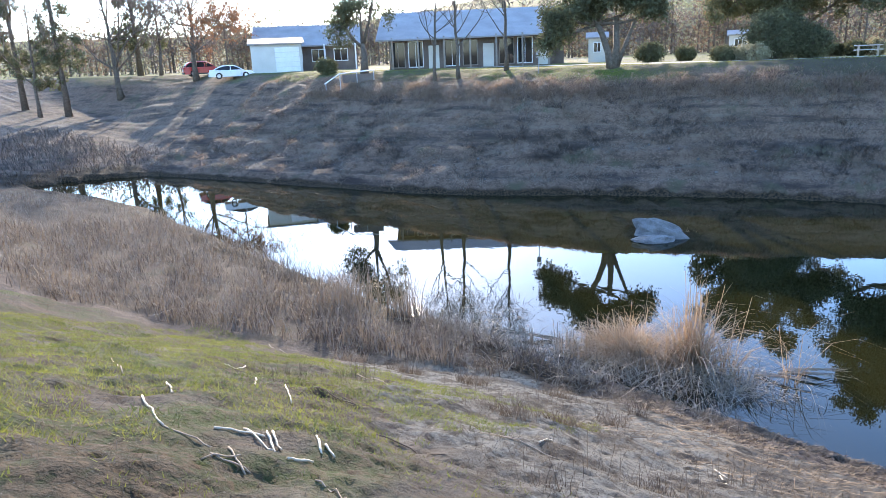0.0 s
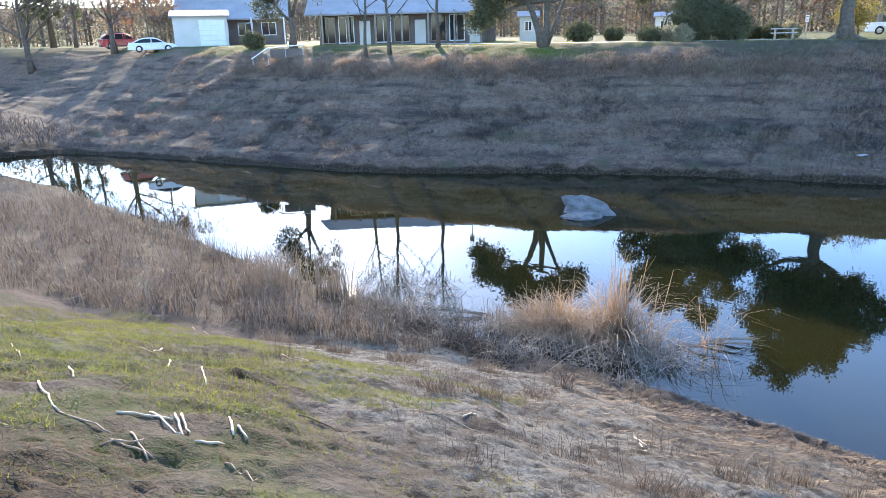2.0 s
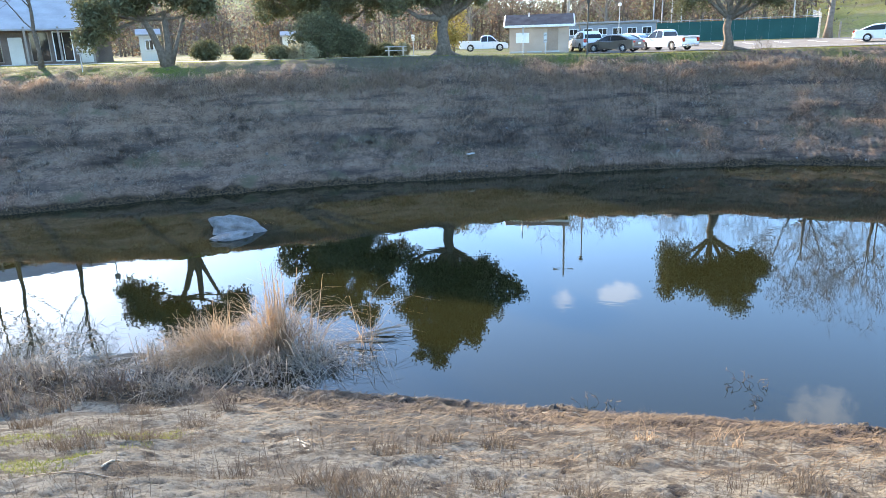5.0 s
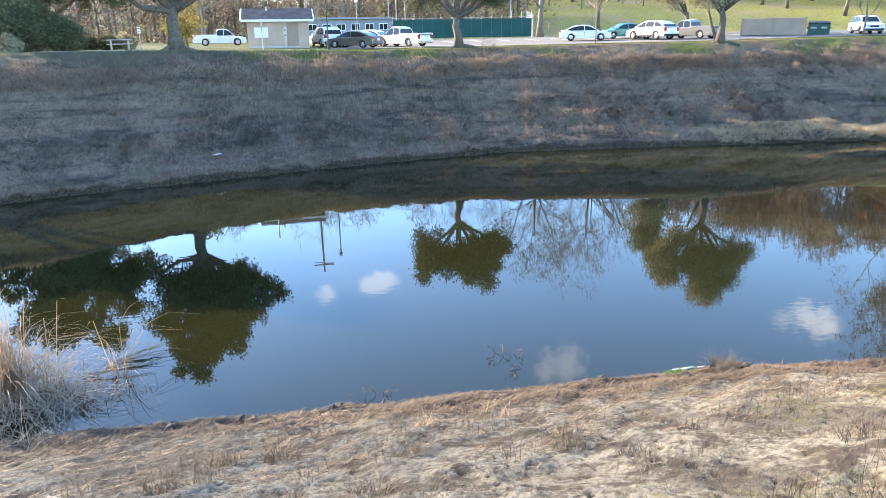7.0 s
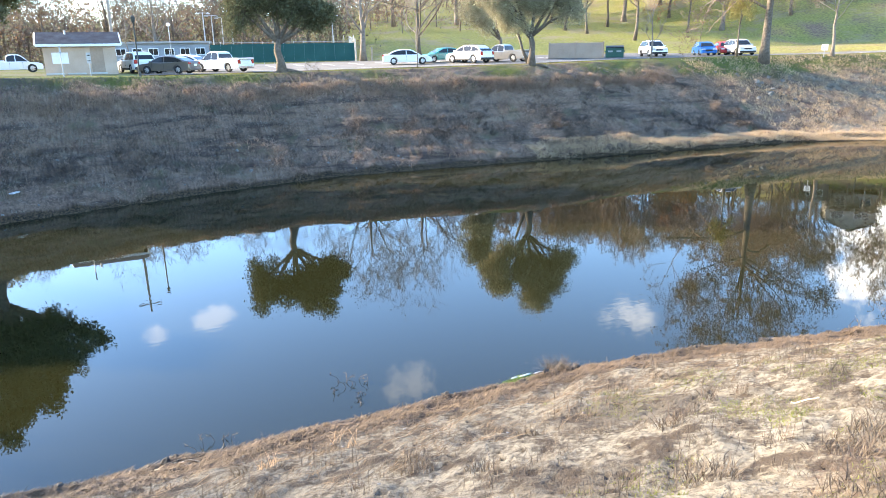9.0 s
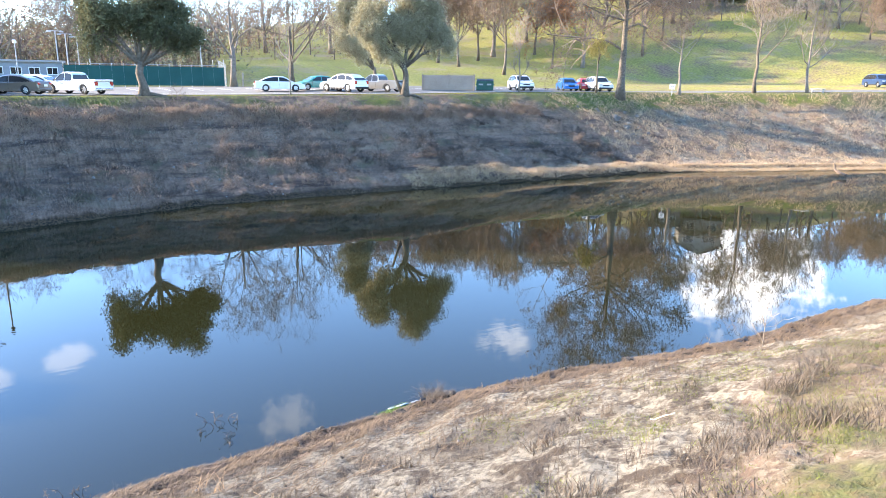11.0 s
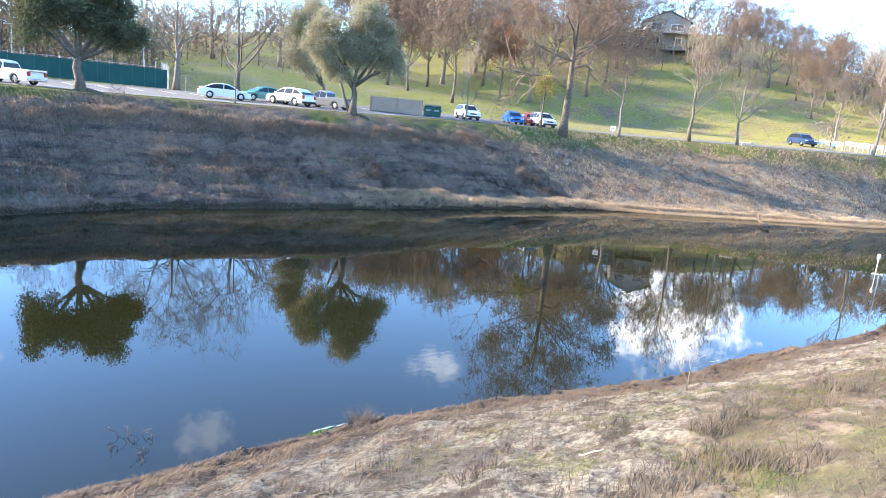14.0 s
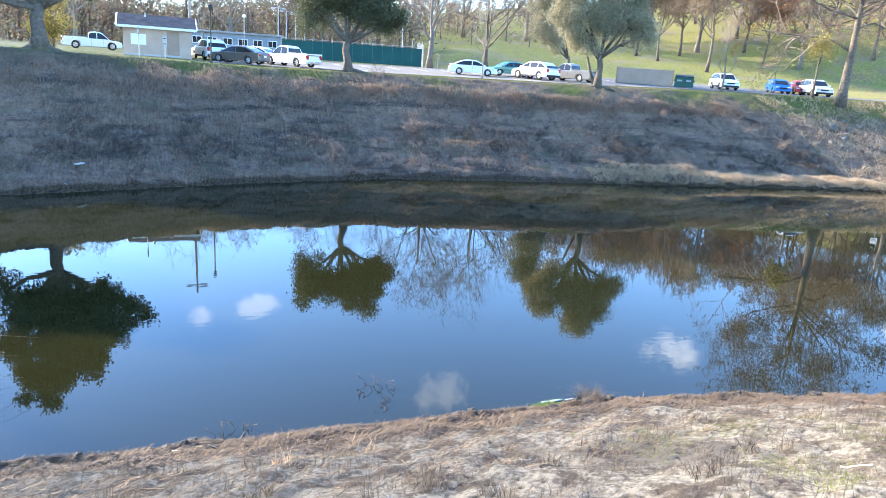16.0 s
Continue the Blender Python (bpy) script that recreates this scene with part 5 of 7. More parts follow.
lamp_post(facing(45.1, 84), 4.2, "pole with a white globe lamp", True, GALV)
lamp_post(facing(114.0, 108), 8.6, "tall pale lamp pole by the road", True, GALV, 0.07)
bollard = thing("post", facing(60.2, 88), "weathered wooden post at the edge of the car park", "post")
part("pole", Geo().box((0, 0, 0.75), (0.2, 0.2, 1.7), 0.03), WOOD_GREY, bollard)

pole = thing("utility_pole", facing(41.2, 80), "tall weathered wooden utility pole", "utility pole")
part("pole", Geo().tube([(0, 0, -0.3), (0.05, 0, 6), (0.1, 0, 13)], [0.17, 0.14, 0.1], 9), WOOD_GREY, pole)
part("crossarm", Geo().box((0.1, 0, 12.2), (2.4, 0.12, 0.14), 0.02), WOOD_GREY, pole)

for az, d in ((47.6, 102), (48.2, 108), (48.9, 114), (49.6, 98), (57.2, 112)):
    ob = thing("floodlight", facing(az, d), "tall sports-court floodlight pole", "floodlight", "court lights")
    part("pole", Geo().tube([(0, 0, -0.2), (0, 0, 6.6)], [0.09, 0.07], 8), GALV, ob)
    part("arm", Geo().box((0, 0, 6.6), (1.6, 0.08, 0.08), 0.01), GALV, ob)
    for s in (-1, 1):
        part("lamp_head", Geo().box((s * 0.7, 0, 6.52), (0.5, 0.35, 0.16), 0.03), GALV, ob)

# low grey building beyond the car park
low = thing("building", facing(44.4, 96), "long low grey building with a flat roof", "building")
part("wall", Geo().box((0, 2.5, 1.2), (11.5, 5, 3.0), 0.03), shade("grey_cladding", (0.2, 0.21, 0.22), (0.3, 0.31, 0.33), 0.7, 0.8, 0.2, 9.0), low)
part("roof", Geo().box((0, 2.5, 2.8), (12.2, 5.6, 0.25), 0.04), ROOF_PALE, low, "pale flat roof")
for i in range(6):
    glazed(low, -4.6 + i * 1.85, -0.02, 1.7, 1.1, 0.8)

# green-screened tennis court fence
fence = thing("court_fence", facing(53.6, 84), "chain fence hung with green windscreen round a court", "fence")
for i in range(15):
    x = -8.4 + i * 1.15
    part("post", Geo().tube([(x, 0.12, -0.2), (x, 0.12, 3.0 if i > 11 else 2.45)], 0.035, 7), GALV, fence)
    if i < 14:
        sc = Geo()
        xs = np.linspace(x + 0.004, x + 1.146, 6)
        sag = 0.03 * np.sin(np.linspace(0, np.pi, 6))
        v = [(a, -0.01 + 0.04 * math.sin(a * 3), z) for a, g in zip(xs, sag) for z in (0.15, 2.2 - g)] + [(a, 0.01 + 0.04 * math.sin(a * 3), z) for a, g in zip(xs, sag) for z in (0.15, 2.2 - g)]
        f = [(2 * k, 2 * k + 2, 2 * k + 3, 2 * k + 1) for k in range(5)] + [(12 + 2 * k, 12 + 2 * k + 1, 12 + 2 * k + 3, 12 + 2 * k + 2) for k in range(5)]
        part("screen_panel", sc.add(v, f), GREEN_SCREEN, fence)
part("top_rail", Geo().tube([(-8.4, 0.05, 2.35), (7.8, 0.05, 2.35)], 0.03, 6), GALV, fence)
side = Geo()
for i in range(22):
    y = i * 0.45
    side.tube([(7.9, y, 0), (7.9, y, 2.6 + 0.03 * i)], 0.012, 4)
for z in np.arange(0.2, 2.7, 0.25):
    side.tube([(7.9, 0, z), (7.9, 9.5, z + 0.2)], 0.012, 4)
part("side_mesh", side, GALV, fence, "bare wire mesh at the end")

# refuse enclosure and bin
enc = thing("refuse_enclosure", facing(76.4, 79), "tan metal refuse enclosure with double gates", "enclosure")
for x in (-1.42, 1.42):
    part("gate_panel", Geo().box((x, 0, 0.9), (2.74, 0.08, 1.6), 0.02), TAN_METAL, enc)
for x in (-2.9, 0.0, 2.9):
    part("post", Geo().box((x, 0.06, 0.9), (0.12, 0.12, 1.85), 0.02), TAN_METAL, enc)
for x in (-2.85, 2.85):
    part("side_wall", Geo().box((x, 1.4, 0.85), (0.12, 2.6, 1.7), 0.02), TAN_METAL, enc)
part("back_wall", Geo().box((0, 2.7, 0.85), (5.8, 0.12, 1.7), 0.02), TAN_METAL, enc)
bin_ = thing("dumpster", facing(79.35, 79), "dark green dumpster with sloping lids", "dumpster")
part("body", Geo().prism([(-0.0, 0.12), (1.3, 0.12), (1.45, 1.05), (1.35, 1.3), (-0.05, 1.1)], -0.95, 0.95, bevel=0.03), GREEN_BIN, bin_, at=pose(0, 0, 0, 0, 0, 90))
for s in (-1, 1):
    part("lid", Geo().box((s * 0.48, 0.65, 1.25), (0.92, 1.35, 0.05), 0.02, pose(0, 0, 0, 8)), BLACK, bin_)
    part("side_pocket", Geo().box((s * 1.0, 0.6, 0.75), (0.12, 0.9, 0.16), 0.02), GREEN_BIN, bin_)
    part("label_bar", Geo().box((s * 0.45, -0.03, 0.75), (0.5, 0.02, 0.18)), ROOF_PALE, bin_)

# white fence panels by the road
wf = thing("fence", facing(113.3, 113), "row of white painted fence panels on short posts", "fence")
for i in range(11):
    x, h = -8.6 + i * 1.62, (1.35, 1.2, 1.45, 1.3)[i % 4]
    xs = np.linspace(-0.72, 0.72, 9)
    crown = 0.14 * np.cos(xs / 0.72 * np.pi / 2) if i % 2 else 0 * xs
    out = [(a, h + c) for a, c in zip(xs, crown)] + [(0.72, h - 0.62), (-0.72, h - 0.62)]
    part("board", Geo().prism([(x + a, z) for a, z in out][::-1], -0.06 + (i % 3) * 0.5, 0.06 + (i % 3) * 0.5, bevel=0.02), WHITE, wf)
    for dx in (-0.66, 0.0, 0.66):
        part("post", Geo().box((x + dx, (i % 3) * 0.5, h / 2 - 0.2), (0.11, 0.11, h), 0.02), WHITE, wf)
stone = thing("kerb_wall", facing(119.0, 106), "low wall of pale rough stones at the road's edge", "wall")
rngw = np.random.RandomState(5)
for i in range(14):
    part("stone", Geo().box((-4.5 + i * 0.7, rngw.uniform(-0.1, 0.1), 0.2), (0.62, 0.5, rngw.uniform(0.4, 0.6)), 0.12, pose(0, 0, 0, 0, 0, rngw.uniform(-9, 9))), CONCRETE, stone)
bench = thing("bench", facing(103.85, 96), "low pale concrete bench beside a young tree", "bench")
part("seat", Geo().box((0, 0, 0.42), (1.7, 0.42, 0.1), 0.03), CONCRETE, bench)
for x in (-0.6, 0.6):
    part("leg", Geo().box((x, 0, 0.2), (0.16, 0.36, 0.42), 0.03), CONCRETE, bench)

# house on the hill
house = thing("house", facing(96.9, 221) @ pose(0, 0, 1.6, 0, 0, 8) @ Matrix.Diagonal((1.4, 1.4, 1.4, 1)), "two-storey beige house with a timber deck on a hill", "house")
part("wall", wall_with_gables(Geo(), -4.5, 4.5, -4.4, 4.4, 5.4, 1.9), shade("beige_house_siding", (0.27, 0.24, 0.2), (0.37, 0.335, 0.28), 0.8, 0.85, 0.2, 12.0), house, at=pose(0, 4, 0, 0, 0, 90))
part("roof", gable(Geo(), -4.5, 4.5, -4.4, 4.4, 5.42, 1.9, 0.5), ROOF_GREY, house, at=pose(0, 4, 0, 0, 0, 90))
for x, z, w, h in ((-2.4, 4.1, 2.2, 1.3), (1.9, 4.1, 2.6, 1.3), (-2.2, 1.3, 1.6, 1.5), (2.2, 1.3, 1.8, 1.5)):
    glazed(house, x, -0.56, z, w, h)
deck = Geo().box((0, -1.9, 2.75), (9.6, 2.8, 0.22), 0.03)
for i in range(25):
    deck.box((-4.7 + i * 0.39, -3.25, 3.3), (0.05, 0.05, 0.95))
deck.box((0, -3.25, 3.8), (9.6, 0.09, 0.09))
part("deck", deck, WOOD_GREY, house, "timber deck with railing")
for x in (-4.4, -1.5, 1.5, 4.4):
    part("deck_post", Geo().box((x, -3.1, 0.6), (0.18, 0.18, 4.6), 0.02), WOOD_GREY, house)
shack = thing("house", facing(94.2, 213) @ Matrix.Diagonal((1.4, 1.4, 1.4, 1)), "dark hillside house half hidden by trees", "house")
part("wall", wall_with_gables(Geo(), -3, 3, 0, 5, 3.0, 0.9), BROWN_WALL, shack)
part("roof", gable(Geo(), -3, 3, 0, 5, 3.02, 0.9), ROOF_GREY, shack)
glazed(shack, -1.0, -0.03, 1.6, 1.6, 1.1)
glazed(shack, 1.4, -0.03, 1.6, 1.2, 1.1)

# cream garage, blue-roofed house and the long community building
gar = thing("garage", facing(-16.1, 79.5) @ Matrix.Diagonal((1.17, 1.17, 1.17, 1)), "cream garage with a pale up-and-over door", "garage")
part("wall", wall_with_gables(Geo(), -2.3, 2.3, 0, 5.5, 2.5, 0.5), CREAM, gar)
part("roof", gable(Geo(), -2.3, 2.3, 0, 5.5, 2.52, 0.5, 0.25), ROOF_PALE, gar)
for i in range(5):
    part("door_panel", Geo().box((0.95, -0.03, 0.25 + i * 0.44), (2.2, 0.06, 0.42), 0.015), WHITE, gar)
house2 = thing("house", facing(-13.6, 85.1) @ Matrix.Diagonal((1.12, 1.12, 1.12, 1)), "low house with a pale blue-grey roof and porch", "house")
part("wall", wall_with_gables(Geo(), -5, 5, 0, 8, 2.7, 1.7), BROWN_WALL, house2)
part("roof", gable(Geo(), -5, 5, 0, 8, 2.72, 1.9, 0.7), ROOF_PALE, house2, "pale blue-grey metal roof")
for x in (-3.6, -1.4, 1.0, 3.3):
    glazed(house2, x, -0.03, 1.5, 1.4, 1.2)
for x in (-4.8, -1.6, 1.6, 4.8):
    part("porch_post", Geo().box((x, -0.75, 1.2), (0.14, 0.14, 2.8), 0.02), WHITE, house2)
hall = thing("community_hall", facing(-0.9, 67), "long low brown hall with a pale roof and glazed front", "hall")
part("wall", wall_with_gables(Geo(), -7.6, 7.6, 0, 11, 3.0, 2.0), BROWN_WALL, hall)
part("roof", gable(Geo(), -7.6, 7.6, 0, 11, 3.05, 2.3, 1.1), ROOF_PALE, hall, "pale grey roof with deep eaves")
for i in range(9):
    x = -6.8 + i * 1.7
    if i % 3 != 2:
        glazed(hall, x, -0.03, 1.35, 1.35, 2.3, WHITE if i % 2 else WOOD_GREY, 2)
    else:
        part("door", Geo().box((x, -0.03, 1.05), (1.0, 0.06, 2.1), 0.01), CREAM, hall)
for i in range(7):
    part("porch_post", Geo().box((-7.2 + i * 2.4, -0.95, 1.35), (0.16, 0.16, 3.1), 0.02), WOOD_GREY, hall)
wing = thing("community_hall", facing(4.6, 71), "brown wing of a hall with a pale roof", "hall")
part("wall", wall_with_gables(Geo(), -2.4, 2.4, 0, 6, 2.6, 1.1), BROWN_WALL, wing)
part("roof", gable(Geo(), -2.4, 2.4, 0, 6, 2.62, 1.2, 0.6), ROOF_PALE, wing)
glazed(wing, 0.2, -0.03, 1.3, 1.6, 1.2)
rail = thing("handrail", facing(-10.7, 59.5), "metal handrail with a pale top bar at a drain", "railing")
for x, z in ((-2.0, 0.2), (-0.8, 0.85), (0.6, 1.0), (2.0, 1.05)):
    part("post", Geo().tube([(x, 0, -0.4), (x, 0, z)], 0.035, 7), GALV, rail)
part("top_bar", Geo().tube([(-2.1, 0, 0.1), (-0.8, 0, 0.88), (2.1, 0, 1.08)], 0.045, 7), WHITE, rail, "pale top bar")
part("panel", Geo().box((0.7, 0.03, 0.45), (2.6, 0.04, 0.7), 0.01), BROWN_WALL, rail)
for az, d, w in ((9.1, 72, 1.7), (19.4, 90, 2.0)):
    kiosk = thing("kiosk", facing(az, d), "small pale shelter among shrubs", "shelter", "shelters")
    part("wall", Geo().box((0, 1, 1.1), (w, 2, 2.4), 0.03), CREAM, kiosk)
    part("roof", gable(Geo(), -w / 2, w / 2, 0, 2, 2.32, 0.4, 0.25), ROOF_PALE, kiosk)
    glazed(kiosk, 0, -0.03, 1.4, w * 0.4, 0.9)
table = thing("picnic_table", facing(27.6, 59), "pale picnic table under the trees", "table")
part("tabletop", Geo().box((0, 0, 0.74), (1.8, 0.75, 0.07), 0.02), CONCRETE, table)
for s in (-1, 1):
    part("seat", Geo().box((0, s * 0.7, 0.44), (1.8, 0.28, 0.06), 0.02), CONCRETE, table)
    part("leg", Geo().box((s * 0.6, 0, 0.36), (0.12, 1.3, 0.12), 0.02), CONCRETE, table)
    part("leg", Geo().box((s * 0.6, 0, 0.36), (0.14, 0.14, 0.74), 0.02), CONCRETE, table)
# ---- banks: reeds, grass, litter ----
def ribbons(geo, rng, base, height, width, lean, droop, segs=4, heading=None):
    """Blades that rise from base (n x 3), lean over and droop at their tips."""
    n = len(base)
    h = np.broadcast_to(height, (n,))
    w = np.broadcast_to(width, (n,))
    az = rng.uniform(0, 2 * np.pi, n) if heading is None else heading
    out = np.column_stack((np.cos(az), np.sin(az), np.zeros(n)))
    side = np.column_stack((-np.sin(az), np.cos(az), np.zeros(n)))
    turn = rng.uniform(0, np.pi, n)
    side = side * np.cos(turn)[:, None] + out * np.sin(turn)[:, None]
    ln = np.broadcast_to(lean, (n,)) * rng.uniform(0.3, 1.3, n)
    dr = np.broadcast_to(droop, (n,)) * rng.uniform(0.2, 1.4, n)
    rows = []
    for k in range(segs + 1):
        t = k / segs
        p = base + out * (h * (ln * t + dr * t ** 3))[:, None]
        p = p + np.array([0, 0, 1.0]) * (h * (t - 0.5 * ln * t * t - 0.75 * dr * t ** 4))[:, None]
        ww = (w * (1 - 0.85 * t ** 1.5))[:, None]
        rows.append(np.stack((p - side * ww, p + side * ww), 1))
    V = np.stack(rows, 1).reshape(n, -1, 3)
    m = (segs + 1) * 2
    F = np.array([(2 * k, 2 * k + 1, 2 * k + 3, 2 * k + 2) for k in range(segs)])
    allf = (F[None] + (np.arange(n) * m)[:, None, None]).reshape(-1, 4)
    k0 = geo.n
    geo.v.append(V.reshape(-1, 3))
    geo.f.extend(map(tuple, (allf + k0).tolist()))
    geo.n += n * m
    return geo


def stalks(geo, rng, base, height, width, tilt=0.2, kink=0.85):
    """Stiff dry stalks; a share of them is snapped, the top hanging over."""
    n = len(base)
    h = np.broadcast_to(height, (n,)) * 1.0
    az, t = rng.uniform(0, 2 * np.pi, n), np.abs(rng.normal(0, tilt, n))
    d = np.column_stack((np.cos(az) * np.sin(t), np.sin(az) * np.sin(t), np.cos(t)))
    f = np.where(rng.rand(n) < kink, rng.uniform(0.45, 0.92, n), 0.97)[:, None]
    az2, drop = az + rng.normal(0, 0.9, n), rng.uniform(-0.9, 0.5, n)
    d2 = np.column_stack((np.cos(az2) * np.cos(drop), np.sin(az2) * np.cos(drop), np.sin(drop)))
    top = base + d * h[:, None] * f
    bow = top + (d * 0.45 + d2 * 0.55) * h[:, None] * (1 - f) * 0.5
    end = bow + d2 * h[:, None] * (1 - f) * 0.75
    side = np.column_stack((np.cos(az + 1.3), np.sin(az + 1.3), 0 * az)) * np.broadcast_to(width, (n,))[:, None]
    mid = base + d * h[:, None] * f * 0.5 + rng.normal(0, 0.015, (n, 3))
    rows = [np.stack((q - side * w, q + side * w), 1) for q, w in ((base, 1.0), (mid, 0.9), (top, 0.75), (bow, 0.65), (end, 0.2))]
    V = np.stack(rows, 1).reshape(n, -1, 3)
    F = np.array([(2 * k, 2 * k + 1, 2 * k + 3, 2 * k + 2) for k in range(4)])
    geo.f.extend(map(tuple, ((F[None] + (np.arange(n) * 10)[:, None, None]).reshape(-1, 4) + geo.n).tolist()))
    geo.v.append(V.reshape(-1, 3))
    geo.n += n * 10
    return geo


def on_land(x, y, dz=0.0):
    return np.column_stack((x, y, np.maximum(ground_z(x, y), -0.25) + dz))


def clump(name, m_xy, seed, n, radius, height, width, lean, droop, mat, label, category, flat_share=0.0, group="", stiff=0.0):
    """One clump of stems as a thing of its own, standing on the ground."""
    rng = np.random.RandomState(seed)
    x, y = m_xy
    z = max(float(ground_z(x, y)), -0.2)
    r = radius * np.sqrt(rng.rand(n))
    a = rng.uniform(0, 2 * np.pi, n)
    px, py = x + r * np.cos(a), y + r * np.sin(a)
    b = on_land(px, py, -0.02) - np.array([x, y, z])
    hh = height * rng.uniform(0.4, 1.15, n)
    ob = tagged(new(name, None), label, category, group)
    ob.matrix_world = pose(x, y, z)
    k = int(n * stiff)
    geo = Geo()
    if k:
        stalks(geo, rng, b[:k], hh[:k], width * 0.7)
    if k < n:
        ribbons(geo, rng, b[k:], hh[k:], width, lean, droop, 5)
    tagged(part("foliage", geo, mat, ob), kind="stuff")
    if flat_share:
        k = int(n * flat_share)
        tagged(part("fallen_foliage", ribbons(Geo(), rng, b[:k] + np.array([0, 0, 0.12]), hh[:k] * 0.95, width, 1.3, 0.45, 5), REED_PALE, ob, "pale broken stems"), kind="stuff")
    return ob


def reed_beds():
    # the large tawny clump that stands in the shallows
    for i, (x, y, r, n, h, mat, stiff) in enumerate(((3.25, 16.45, 0.55, 820, 1.75, REED, 0.12), (2.75, 16.75, 0.5, 420, 1.5, REED, 0.15), (4.62, 15.85, 0.3, 360, 2.5, REED, 0.5), (4.35, 16.1, 0.35, 160, 1.9, REED, 0.4),
                                                     (5.3, 15.6, 0.3, 50, 2.5, REED, 0.3), (1.95, 16.9, 0.6, 130, 1.2, REED, 0.3), (3.9, 15.9, 0.6, 230, 1.2, REED, 0.2), (6.75, 14.85, 0.16, 13, 2.3, REED, 0.5), (6.45, 15.0, 0.14, 10, 2.2, REED, 0.6),
                                                     (4.2, 15.0, 0.8, 170, 1.0, REED_GREY, 0.2), (5.5, 14.6, 0.7, 170, 1.0, REED_GREY, 0.2), (3.0, 15.6, 0.8, 150, 0.9, REED_GREY, 0.2), (5.1, 14.9, 0.6, 150, 1.15, REED_PALE, 0.3),
                                                     (1.3, 17.2, 0.8, 130, 0.9, REED_GREY, 0.4), (6.6, 14.0, 0.4, 30, 0.7, REED_GREY, 0.4), (1.9, 15.3, 0.7, 150, 0.6, REED_GREY, 0.4))):
        tawny = mat is REED
        clump("reeds", (x, y), 100 + i, n, r, h, 0.011, 0.2 if tawny else 0.95, 0.85 if tawny else 0.5, mat, "dry tawny reeds standing in shallow water" if tawny else "grey collapsed reeds in shallow water", "reeds",
              0.12 if n < 60 else 0.3, "reeds in the shallows", stiff)
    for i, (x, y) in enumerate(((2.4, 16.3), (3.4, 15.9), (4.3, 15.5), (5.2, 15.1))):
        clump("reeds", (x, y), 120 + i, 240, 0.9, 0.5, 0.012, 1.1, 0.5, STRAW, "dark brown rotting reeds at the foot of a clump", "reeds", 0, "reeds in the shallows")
    # long stalks fallen flat out over the water
    for i, (x, y, a) in enumerate(((6.9, 15.3, -25), (7.2, 15.5, -18), (1.0, 17.9, 165), (1.3, 17.8, 172), (6.3, 15.2, -35))):
        rr = np.random.RandomState(160 + i)
        ob = thing("reeds", pose(x, y, 0.03, 0, 0, a), "pale reed stalks lying over the water", "reeds", "reeds in the shallows")
        geo = Geo()
        for k in range(9):
            o, l = rr.normal(0, 0.06, 2), rr.uniform(0.5, 1.25)
            geo.tube([(-0.4, o[0], 0.0), (l * 0.4, o[0] * 0.5, 0.08 + 0.05 * rr.rand()), (l, o[1] + 0.1 * rr.normal(), 0.05 + 0.12 * rr.rand())], [0.008, 0.007, 0.003], 4)
        tagged(part("foliage", geo, REED_PALE, ob), kind="stuff")
    # the grey reed belt on the wet shelf
    rng = np.random.RandomState(9)
    up, low, dark = Geo(), Geo(), Geo()
    for count, u0, u1, d0, d1, h, g, lean in ((7600, -36, -11, 0.0, 1.0, 0.85, up, 0.25), (3600, -36, -9, 0.0, 1.0, 0.8, dark, 0.3), (4200, -32, -10, -0.1, 0.9, 0.65, low, 0.75), (1500, -50, -32, 0.1, 0.7, 0.6, up, 0.25), (900, -14, -5, -0.3, 1.0, 0.35, low, 0.9),
                                              (700, -17.5, -14.5, 0.0, 0.45, 1.7, up, 0.1)):
        u = rng.uniform(u0, u1, count)
        full = np.interp(u, [-60, -40, -21.5, -20.4, -16.3, -12, -9, -4], [9, 10, 9.3, 7.0, 4.7, 2.8, 1.5, 0.6])
        d = full * rng.uniform(d0, d1, count)
        x, y = world_xy(u, curve_at(NEAR, u) - d)
        keep = waves(x, y, 2.2, 21) + rng.normal(0, 0.4, count) > -0.25
        b = on_land(x[keep], y[keep], -0.02)
        ribbons(g, rng, b, h * rng.uniform(0.4, 1.25, keep.sum()), 0.011, lean, 0.3, 4)
    stuff("reeds", up, REED_GREY, "belt of upright grey dead reeds", "reeds")
    stuff("reeds", dark, SCRUB, "dark dead stems among grey reeds", "reeds")
    stuff("reeds", low, REED_GREY, "tangle of fallen grey reeds along the water", "reeds")
    head = Geo()
    n = 5200
    u, s = rng.uniform(-82, -55.5, n), rng.uniform(11.5, 25, n)
    x, y = world_xy(u, s)
    keep = (ground_z(x, y) > 0.05) & (waves(x, y, 2.4, 27) + rng.normal(0, 0.4, n) > -0.2)
    ribbons(head, rng, on_land(x[keep], y[keep], -0.02), rng.uniform(0.4, 1.4, keep.sum()), 0.022, 0.35, 0.4, 3)
    stuff("reeds", head, SCRUB, "dark scrub and reeds at the head of the pond", "reeds")
    # rafts of fallen reed out in the glare
    for i, (x, y, r) in enumerate(((-2.0, 21.5, 1.3), (-4.6, 24.0, 1.2), (0.2, 20.0, 0.9), (-0.6, 18.2, 1.2))):
        clump("reeds", (x, y), 130 + i, 240, r * 1.15, 0.7, 0.011, 0.95, 0.5, REED_GREY, "mat of broken grey reeds in open water", "reeds", 0.4, "reeds in the shallows")


reed_beds()


